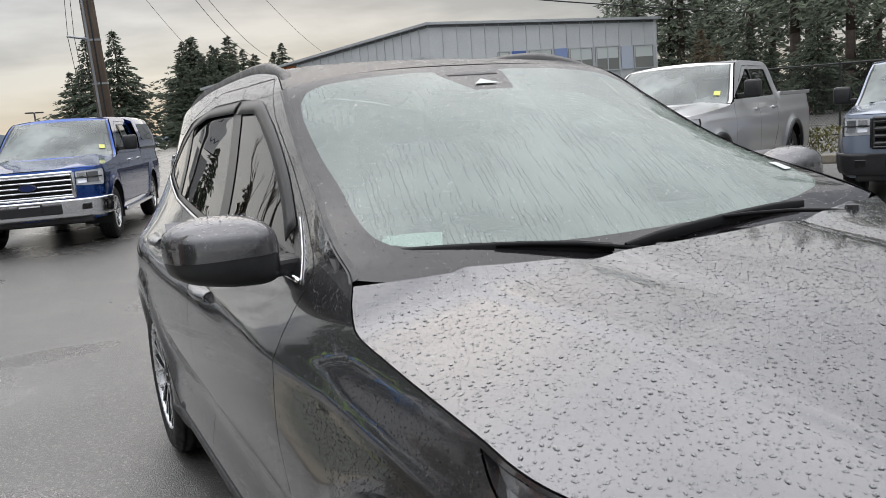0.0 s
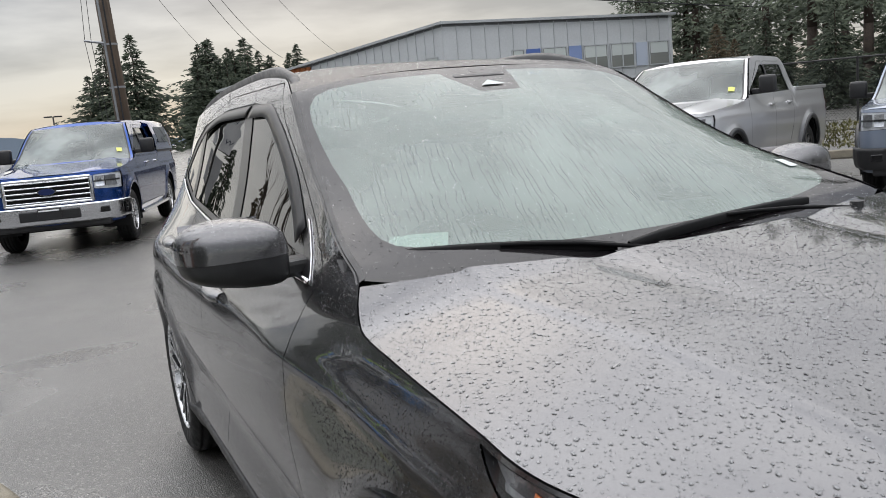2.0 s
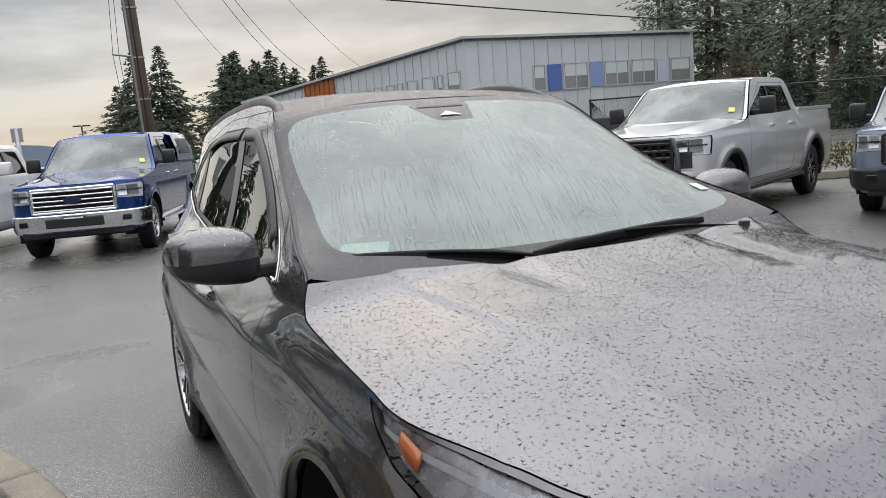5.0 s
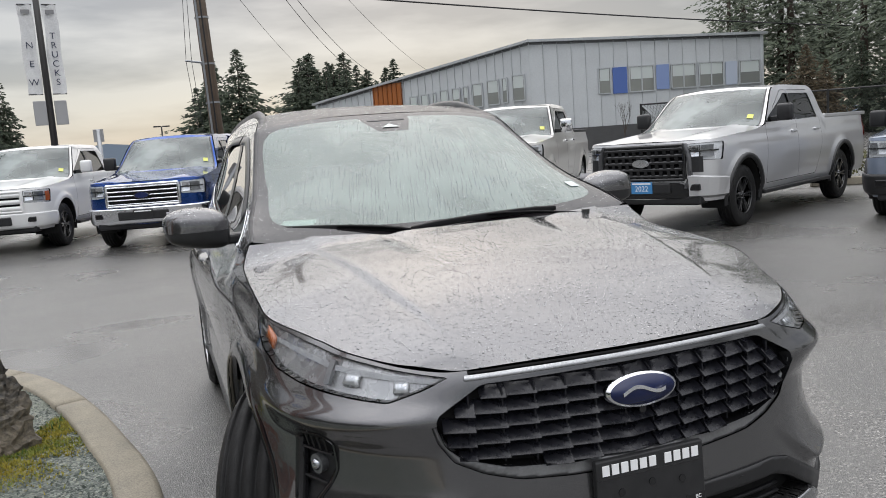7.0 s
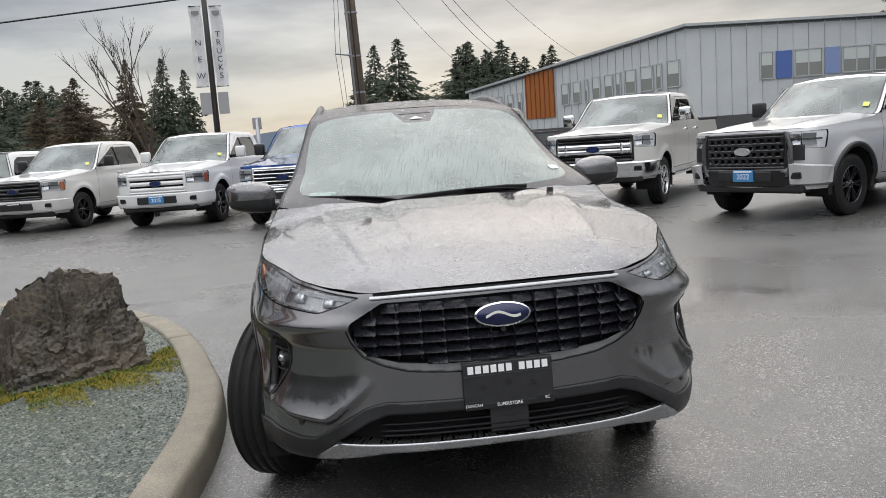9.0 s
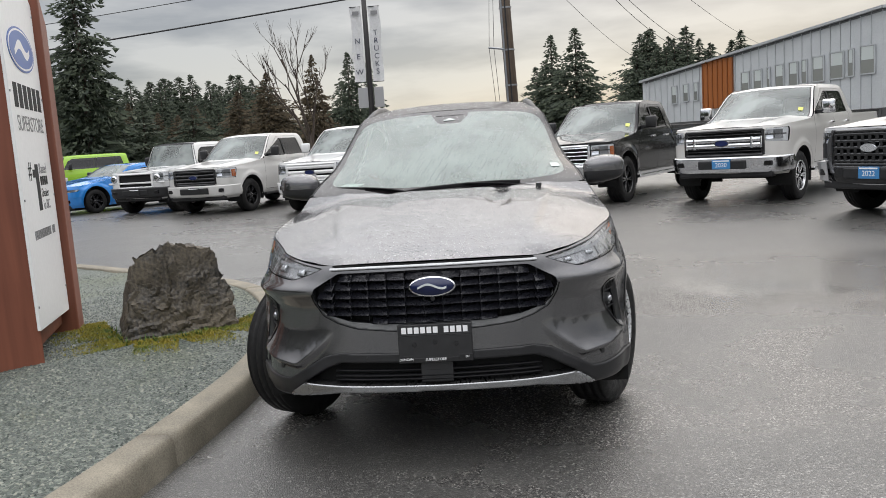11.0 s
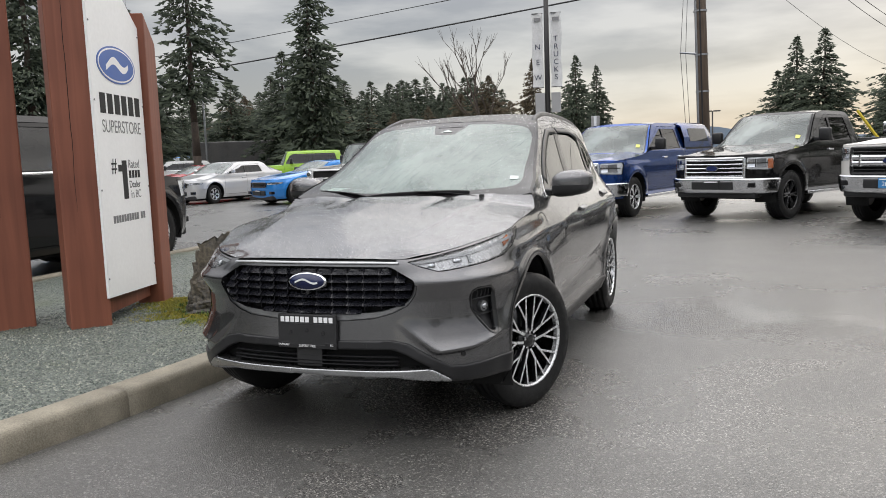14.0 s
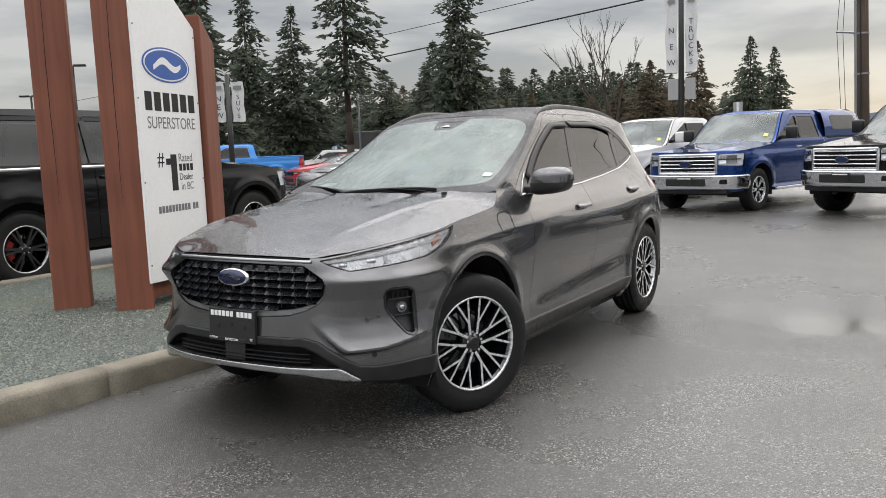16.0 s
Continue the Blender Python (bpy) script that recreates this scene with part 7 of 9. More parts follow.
make_vehicle("hatchback", "white hatchback across the lot", pose(-29.5, 31.2, 0, 0, 0, -50), WHITE, "suv", "black", "body", dims=dict(L=4.4, w=0.9, wb=2.65, r=0.34, zf=0.92, zc=1.05, yc=1.2, yt=1.8, zr=1.62, ye=3.9, zb=1.1, belt=1.08, fa=0.86, zlow=0.3), category="car", amber=False, plate=False)
make_vehicle("parked_car", "dark saloon on the road beyond the fence", pose(33.0, 19.5, 0, 0, 0, -75), BLACKP, "car", "black", "body", dims=dict(L=4.6, w=0.9, wb=2.70, r=0.325, zf=0.82, zc=1.00, yc=1.30, yt=2.10, zr=1.44, ye=3.45, zb=1.02, belt=0.99, fa=0.90, zlow=0.26, nose=0.14, tail=0.12), category="car", amber=False, plate=False)

# ---- ground, island, sign, rock ----


def asphalt():
    m = mat("wet_asphalt", (0.05, 0.05, 0.052), 0.4)
    N, L, b = nodes_of(m)
    tc = N.new("ShaderNodeTexCoord")
    agg = N.new("ShaderNodeTexVoronoi")
    agg.inputs["Scale"].default_value = 140
    grit = N.new("ShaderNodeTexNoise")
    grit.inputs["Scale"].default_value, grit.inputs["Detail"].default_value = 260, 3
    big = N.new("ShaderNodeTexNoise")
    big.inputs["Scale"].default_value, big.inputs["Detail"].default_value, big.inputs["Roughness"].default_value = 0.35, 5, 0.6
    L.new(tc.outputs["Object"], agg.inputs["Vector"])
    L.new(tc.outputs["Object"], grit.inputs["Vector"])
    L.new(tc.outputs["Object"], big.inputs["Vector"])
    ramp = N.new("ShaderNodeValToRGB")
    e = ramp.color_ramp.elements
    e[0].position, e[0].color = 0.0, (0.036, 0.0355, 0.034, 1)
    e[1].position, e[1].color = 1.0, (0.26, 0.252, 0.232, 1)
    mid = ramp.color_ramp.elements.new(0.84)
    mid.color = (0.092, 0.089, 0.083, 1)
    sepc = N.new("ShaderNodeSeparateColor")
    L.new(agg.outputs["Color"], sepc.inputs[0])
    L.new(sepc.outputs[0], ramp.inputs[0])
    tint = N.new("ShaderNodeMixRGB")
    tint.blend_type = "MULTIPLY"
    tint.inputs[0].default_value = 1.0
    mr = N.new("ShaderNodeMapRange")
    mr.inputs[1].default_value, mr.inputs[2].default_value = 0.3, 0.7
    mr.inputs[3].default_value, mr.inputs[4].default_value = 0.75, 1.35
    L.new(big.outputs["Fac"], mr.inputs[0])
    L.new(ramp.outputs[0], tint.inputs[1])
    L.new(mr.outputs[0], tint.inputs[2])
    # standing water: smooth sheets with soft uneven edges, and damp hollows between
    edge = N.new("ShaderNodeTexNoise")
    edge.inputs["Scale"].default_value, edge.inputs["Detail"].default_value = 1.3, 4
    L.new(tc.outputs["Object"], edge.inputs["Vector"])

    def pools(spots, far):
        """1 inside the pools, fading to 0 at far times their size."""
        mask = None
        for cx, cy, rx, ry in spots:
            sh = N.new("ShaderNodeMapping")
            sh.vector_type = "POINT"
            sh.inputs["Location"].default_value = (-cx / rx, -cy / ry, 0)
            sh.inputs["Scale"].default_value = (1 / rx, 1 / ry, 0)
            ln = N.new("ShaderNodeVectorMath")
            ln.operation = "LENGTH"
            wob = N.new("ShaderNodeMath")
            wob.operation = "MULTIPLY_ADD"
            wob.inputs[1].default_value = 1.1
            fall = N.new("ShaderNodeMapRange")
            fall.interpolation_type = "SMOOTHSTEP"
            fall.inputs[1].default_value, fall.inputs[2].default_value = 0.75, far
            fall.inputs[3].default_value, fall.inputs[4].default_value = 1.0, 0.0
            L.new(tc.outputs["Object"], sh.inputs[0])
            L.new(sh.outputs[0], ln.inputs[0])
            L.new(edge.outputs["Fac"], wob.inputs[0])
            L.new(ln.outputs["Value"], wob.inputs[2])
            L.new(wob.outputs[0], fall.inputs[0])
            if mask is None:
                mask = fall.outputs[0]
            else:
                mx = N.new("ShaderNodeMath")
                mx.operation = "MAXIMUM"
                L.new(mask, mx.inputs[0])
                L.new(fall.outputs[0], mx.inputs[1])
                mask = mx.outputs[0]
        return mask

    mask = pools(((3.0, 1.7, 2.9, 1.5), (-1.9, 2.9, 1.0, 0.55), (-1.4, 10.4, 2.0, 0.5), (2.0, 10.0, 1.8, 0.45)), 1.95)
    deep = pools(((2.1, 1.1, 1.5, 0.80), (3.6, 0.4, 1.2, 0.45), (-2.45, 3.2, 0.34, 0.22), (-1.3, 3.8, 0.5, 0.2)), 1.7)
    soaked = N.new("ShaderNodeMixRGB")
    soaked.inputs[2].default_value = (0.072, 0.070, 0.067, 1)
    L.new(mask, soaked.inputs[0])
    L.new(tint.outputs[0], soaked.inputs[1])
    L.new(soaked.outputs[0], b.inputs["Base Color"])
    wet = N.new("ShaderNodeMapRange")
    wet.inputs[1].default_value, wet.inputs[2].default_value = 0.38, 0.66
    wet.inputs[3].default_value, wet.inputs[4].default_value = 0.33, 0.24
    L.new(big.outputs["Fac"], wet.inputs[0])
    smooth = N.new("ShaderNodeMixRGB")
    smooth.inputs[2].default_value = (0.27, 0.27, 0.27, 1)
    L.new(mask, smooth.inputs[0])
    L.new(wet.outputs[0], smooth.inputs[1])
    still = N.new("ShaderNodeMixRGB")
    still.inputs[2].default_value = (0.12, 0.12, 0.12, 1)
    L.new(deep, still.inputs[0])
    L.new(smooth.outputs[0], still.inputs[1])
    L.new(still.outputs[0], b.inputs["Roughness"])
    b.inputs["Coat Weight"].default_value = 0.0
    b.inputs["Specular IOR Level"].default_value = 1.0
    hsum = N.new("ShaderNodeMath")
    hsum.operation = "MULTIPLY_ADD"
    hsum.inputs[1].default_value = 0.6
    L.new(grit.outputs["Fac"], hsum.inputs[0])
    L.new(agg.outputs["Distance"], hsum.inputs[2])
    dry = N.new("ShaderNodeMapRange")
    dry.inputs[1].default_value, dry.inputs[2].default_value = 0.45, 0.70
    dry.inputs[3].default_value, dry.inputs[4].default_value = 0.50, 0.15
    L.new(big.outputs["Fac"], dry.inputs[0])
    bp = N.new("ShaderNodeBump")
    bp.inputs["Distance"].default_value = 0.006
    flat = N.new("ShaderNodeMixRGB")
    flat.inputs[2].default_value = (0.015, 0.015, 0.015, 1)
    L.new(mask, flat.inputs[0])
    L.new(dry.outputs[0], flat.inputs[1])
    L.new(flat.outputs[0], bp.inputs["Strength"])
    L.new(hsum.outputs[0], bp.inputs["Height"])
    L.new(bp.outputs[0], b.inputs["Normal"])
    return m


bm = bmesh.new()
bmesh.ops.create_grid(bm, x_segments=24, y_segments=24, size=1500)
tagged(part("ground", bm, asphalt()), "wet dark asphalt with smooth shiny hollows", "asphalt", kind="structure")


KERB = [(-5.6, 4.75), (-4.6, 4.05), (-3.4, 3.15), (-2.6, 2.55), (-2.08, 2.05), (-1.69, 1.38), (-1.46, 0.72), (-1.31, 0.12), (-1.19, -0.42), (-1.155, -0.95), (-1.185, -1.55), (-1.255, -2.2), (-1.35, -2.85), (-1.52, -3.6), (-1.85, -4.5), (-2.5, -5.4), (-3.6, -6.1), (-5.0, -6.2)]


def dense(path, step=0.10):
    p = np.array(path, float)
    c = np.concatenate([[0], np.cumsum(np.hypot(*np.diff(p, axis=0).T))])
    t = np.arange(0, c[-1], step)
    x, y = spline(c, p[:, 0], t), spline(c, p[:, 1], t)
    k = np.ones(5) / 5
    x[2:-2], y[2:-2] = np.convolve(x, k, "valid"), np.convolve(y, k, "valid")
    return np.stack([x, y], 1)


kp = dense(KERB)
dk = np.gradient(kp, axis=0)
dk /= np.linalg.norm(dk, axis=1)[:, None]
kn = np.stack([-dk[:, 1], dk[:, 0]], 1)  # to the asphalt side
if kn[len(kn) // 2][0] < 0:
    kn = -kn
KERB_MAT = noisy("weathered_concrete", (0.13, 0.115, 0.085), (0.30, 0.27, 0.21), 5, 0.6, 0.85, 0.35, 140, dist=0.006)
kerb = tagged(new("kerb"), "weathered concrete kerb round the gravel island", "kerb", kind="structure")
cuts = [0, 22, 47, 57, 88, 113, len(kp) - 1]
for a, b in zip(cuts, cuts[1:]):
    sec = [(0.010, -0.02), (0.009, 0.02), (0.003, 0.115), (-0.008, 0.143), (-0.030, 0.155), (-0.165, 0.155), (-0.180, 0.147), (-0.184, 0.09)]
    rows = []
    for j in range(a, b + 1):
        g = 0.004 if j == a else (-0.004 if j == b else 0.0)
        w_ = 0.003 * noise.noise(Vector((kp[j][0] * 3, kp[j][1] * 3, 1.3)))
        rows.append([(kp[j][0] + kn[j][0] * (o + w_) + dk[j][0] * g, kp[j][1] + kn[j][1] * (o + w_) + dk[j][1] * g, z + 0.4 * w_) for o, z in sec])
    bm = loft(rows)
    for ends in (bm.verts[:len(sec)], bm.verts[-len(sec):]):
        bm.verts.ensure_lookup_table()
    bm.verts.ensure_lookup_table()
    bm.faces.new(bm.verts[:len(sec)])
    bm.faces.new(bm.verts[-len(sec):][::-1])
    bmesh.ops.recalc_face_normals(bm, faces=bm.faces[:])
    part("kerb_stone", bm, KERB_MAT, kerb, "", True)


def gravel_mat():
    m = mat("wet_gravel", (0.12, 0.13, 0.12), 0.45)
    N, L, b = nodes_of(m)
    tc = N.new("ShaderNodeTexCoord")
    v = N.new("ShaderNodeTexVoronoi")
    v.inputs["Scale"].default_value = 75
    n = N.new("ShaderNodeTexNoise")
    n.inputs["Scale"].default_value, n.inputs["Detail"].default_value = 1.1, 5
    sepc = N.new("ShaderNodeSeparateColor")
    ramp = N.new("ShaderNodeValToRGB")
    e = ramp.color_ramp.elements
    e[0].color, e[1].color = (0.032, 0.042, 0.035, 1), (0.22, 0.24, 0.20, 1)
    k = ramp.color_ramp.elements.new(0.6)
    k.color = (0.08, 0.098, 0.082, 1)
    moss = N.new("ShaderNodeMapRange")
    moss.inputs[1].default_value, moss.inputs[2].default_value = 0.50, 0.72
    moss.inputs[4].default_value = 0.55
    mx = N.new("ShaderNodeMixRGB")
    mx.inputs[2].default_value = (0.085, 0.10, 0.035, 1)
    bp = N.new("ShaderNodeBump")
    bp.inputs["Strength"].default_value, bp.inputs["Distance"].default_value = 0.8, 0.012
    inv = N.new("ShaderNodeMath")
    inv.operation = "SUBTRACT"
    inv.inputs[0].default_value = 1.0
    for q in (v, n):
        L.new(tc.outputs["Object"], q.inputs["Vector"])
    L.new(v.outputs["Color"], sepc.inputs[0])
    L.new(sepc.outputs[0], ramp.inputs[0])
    L.new(n.outputs["Fac"], moss.inputs[0])
    L.new(moss.outputs[0], mx.inputs[0])
    L.new(ramp.outputs[0], mx.inputs[1])
    L.new(mx.outputs[0], b.inputs["Base Color"])
    L.new(v.outputs["Distance"], inv.inputs[1])
    L.new(inv.outputs[0], bp.inputs["Height"])
    L.new(bp.outputs[0], b.inputs["Normal"])
    return m


def island_z(x, y):
    return 0.128 + 0.025 * noise.noise(Vector((x * 0.8, y * 0.8, 4.0))) + 0.012 * noise.noise(Vector((x * 3, y * 3, 9.0)))


inner = [(p[0] - n_[0] * 0.175, p[1] - n_[1] * 0.175) for p, n_ in zip(kp, kn)]
isl_poly = [tuple(p) for p in inner] + [(-5.55, -6.0), (-5.62, 4.5)]
us = np.linspace(-5.7, -1.1, 70)
vs = np.linspace(-6.3, 4.9, 160)
out = cut_sheet(us, vs, lambda u: np.full(len(u), vs[-1]), [("isle", isl_poly)], {})
u, v, faces = out["isle"]
pts = [(a, b, island_z(a, b)) for a, b in zip(u, v)]
tagged(part("gravel_island", sheet_mesh(pts, faces), gravel_mat(), None, "", True), "grey-green gravel bed with patches of moss", "gravel", kind="structure")
part("island_edge", box(bmesh.new(), -5.74, -5.58, -6.2, 4.7, -0.02, 0.15, 0.02), KERB_MAT, kerb)


def scatter(name, spots, make, material, label, category):
    """Many small pieces in one mesh of kind stuff; make(rng) gives points and faces round the origin."""
    V, F = [], []
    for x, y, z, s, a in spots:
        p, f = make()
        c, q = math.cos(a), math.sin(a)
        k = len(V)
        V += [(x + s * (px * c - py * q), y + s * (px * q + py * c), z + s * pz) for px, py, pz in p]
        F += [tuple(k + i for i in g) for g in f]
    me = bpy.data.meshes.new(name)
    me.from_pydata(V, [], F)
    me.materials.append(material)
    return tagged(new(name, me), label, category, kind="stuff")


rnd = random.Random(5)


def stone():
    p = [(0.5 * math.cos(a) * rnd.uniform(0.7, 1.2), 0.5 * math.sin(a) * rnd.uniform(0.7, 1.2), rnd.uniform(-0.1, 0.1)) for a in (0, 1.25, 2.5, 3.75, 5.0)] + [(rnd.uniform(-0.15, 0.15), rnd.uniform(-0.15, 0.15), rnd.uniform(0.25, 0.5))]
    return p, [(i, (i + 1) % 5, 5) for i in range(5)]


def on_island(n, x0, x1, y0, y1, s0, s1):
    spots = []
    poly = isl_poly
    xs, ys = np.array([rnd.uniform(x0, x1) for _ in range(n)]), np.array([rnd.uniform(y0, y1) for _ in range(n)])
    ok = inside(poly, xs, ys)
    return [(x, y, island_z(x, y), rnd.uniform(s0, s1), rnd.uniform(0, 6.28)) for x, y, k in zip(xs, ys, ok) if k]


GSTONE = mat("gravel_chip", (0.15, 0.16, 0.15), 0.4)
N, L, b = nodes_of(GSTONE)
g_ = N.new("ShaderNodeNewGeometry")
rp = N.new("ShaderNodeValToRGB")
rp.color_ramp.elements[0].color, rp.color_ramp.elements[1].color = (0.028, 0.038, 0.031, 1), (0.30, 0.305, 0.25, 1)
e_ = rp.color_ramp.elements.new(0.7)
e_.color = (0.092, 0.110, 0.094, 1)
L.new(g_.outputs["Random Per Island"], rp.inputs[0])
L.new(rp.outputs[0], b.inputs["Base Color"])
scatter("gravel_chips", on_island(26000, -3.6, -1.15, -4.2, 2.2, 0.009, 0.024) + on_island(9000, -5.6, -2.2, -4.5, 3.5, 0.012, 0.026), stone, GSTONE, "loose wet gravel chips grey and green", "gravel")

# moss and small plants round the rock
moss_spots = []
MOSS_LINE = [(-2.95, 0.62), (-2.78, 0.36), (-2.56, 0.06), (-2.32, -0.13), (-2.05, -0.02), (-1.86, 0.20), (-1.74, 0.42), (-1.66, 0.70)]
for k in range(16000):
    i = rnd.randrange(len(MOSS_LINE) - 1)
    (x0, y0), (x1, y1) = MOSS_LINE[i], MOSS_LINE[i + 1]
    f = rnd.random()
    q = abs(rnd.gauss(0, 0.19)) * (0.6 + 0.8 * noise.noise(Vector((x0 + f, y0 * 2, 5.0))) ** 2 + 0.3) - 0.04
    nx_, ny_ = (y1 - y0), -(x1 - x0)
    nl = math.hypot(nx_, ny_)
    x, y = x0 + (x1 - x0) * f + nx_ / nl * q, y0 + (y1 - y0) * f + ny_ / nl * q
    moss_spots.append((x, y, island_z(x, y) - 0.004, rnd.uniform(0.014, 0.038), rnd.uniform(0, 6.28)))


def tuft():
    p, f = [], []
    for k in range(3):
        a = rnd.uniform(0, 6.28)
        l = rnd.uniform(0.4, 1.0)
        i = len(p)
        p += [(0.12 * math.cos(a + 1.57), 0.12 * math.sin(a + 1.57), 0), (-0.12 * math.cos(a + 1.57), -0.12 * math.sin(a + 1.57), 0), (0.5 * l * math.cos(a), 0.5 * l * math.sin(a), l * 0.7)]
        f.append((i, i + 1, i + 2))
    return p, f


MOSS = noisy("moss", (0.10, 0.15, 0.018), (0.34, 0.26, 0.035), 5, 0.8, 0.95)
on_bed = inside(isl_poly, np.array([q[0] for q in moss_spots]), np.array([q[1] for q in moss_spots]))
moss_spots = [q for q, ok in zip(moss_spots, on_bed) if ok]
scatter("moss_patch", moss_spots, tuft, MOSS, "yellow-green moss round the foot of the rock", "moss")
grass = []
for k in range(170):
    i = rnd.randrange(1, len(MOSS_LINE) - 1)
    (x0, y0), (x1, y1) = MOSS_LINE[i], MOSS_LINE[i + 1]
    f = rnd.random()
    x, y = x0 + (x1 - x0) * f + rnd.gauss(0, 0.04), y0 + (y1 - y0) * f + rnd.gauss(0, 0.04)
    grass.append((x, y, island_z(x, y) - 0.004, rnd.uniform(0.03, 0.075), rnd.uniform(0, 6.28)))
scatter("grass_tufts", grass, tuft, noisy("small_weeds", (0.04, 0.09, 0.015), (0.10, 0.17, 0.03), 9, 0.6, 0.8), "small green weeds against the rock", "weeds")


def make_rock():
    """Boulder split along flat planes: a smooth leaning slab on one side, craggy cleavage on the other, a stepped top."""
    bm = bmesh.new()
    bmesh.ops.create_icosphere(bm, subdivisions=7, radius=0.86)
    c = Vector((-2.20, 0.36, 0.28))
    planes = [((-0.86, -0.46, 0.22), (-2.72, 0.42, 0.13)), ((0.50, -0.82, 0.24), (-2.28, -0.06, 0.13)), ((0.95, 0.28, 0.08), (-1.69, 0.22, 0.45)),
              ((0.24, 0.12, 0.96), (-2.06, 0.20, 0.785)), ((-0.42, 0.15, 0.90), (-2.22, 0.20, 0.785)), ((0.05, 0.98, 0.20), (-2.2, 0.74, 0.3)), ((0.75, 0.65, 0.2), (-1.86, 0.55, 0.3)), ((-0.70, 0.70, 0.2), (-2.56, 0.66, 0.3)),
              ((0.10, -0.97, 0.20), (-2.32, -0.09, 0.13))]
    rg = random.Random(8)
    for k in range(16):
        n = Vector((rg.gauss(0.25, 0.8), rg.gauss(-0.3, 0.8), rg.gauss(0.35, 0.5))).normalized()
        planes.append((n, c + n * rg.uniform(0.57, 0.70)))
    planes = [(Vector(n).normalized(), Vector(q)) for n, q in planes]
    for v in bm.verts:
        p = v.co + c
        for n, q in planes:
            o = (p - q).dot(n) + 0.03
            if o > 0:
                p = p - n * o
        d = (p - c).normalized()
        rough = 0.35 + 0.9 * max(0.0, min(1.0, 0.5 + 1.6 * (d.x * 0.75 - d.y * 0.25 + 0.25)))
        # steep cleavage steps, ledges and chips; the slab stays smooth
        st = p.x * 9.0 + p.y * 4.0 + 1.2 * p.z + 1.1 * noise.noise(p * 5.0)
        k1 = 0.038 * ((st % 1.0) - 0.5) * (0.5 + 0.8 * noise.noise(p * 3.1 + Vector((3, 1, 0))))
        st2 = p.z * 7.5 - p.x * 3.0 + 1.4 * noise.noise(p * 5.5)
        k2 = 0.022 * ((st2 % 1.0) - 0.5)
        k3 = 0.020 * noise.noise(p * 9.0) + 0.012 * noise.noise(Vector((p.x * 26, p.y * 26, p.z * 9))) + 0.006 * noise.noise(p * 48)
        # the shoulder at the low end stands back
        k4 = -0.02 * float(smooth01(-1.92, -1.80, p.x)) * float(smooth01(0.45, 0.62, p.z))
        p = p + d * ((k1 + k2 + k3) * rough + k4)
        v.co = p - Vector((-2.2, 0.36, 0.12))
    m = noisy("dark_rock", (0.014, 0.0135, 0.013), (0.150, 0.125, 0.090), 4.0, 0.40, 0.75, 0.7, 45, dist=0.012, detail=9)
    ob = part("boulder", bm, m)
    ob.matrix_basis = pose(-2.2, 0.36, 0.12)
    tagged(ob, "dark craggy boulder on the gravel island", "rock")


make_rock()


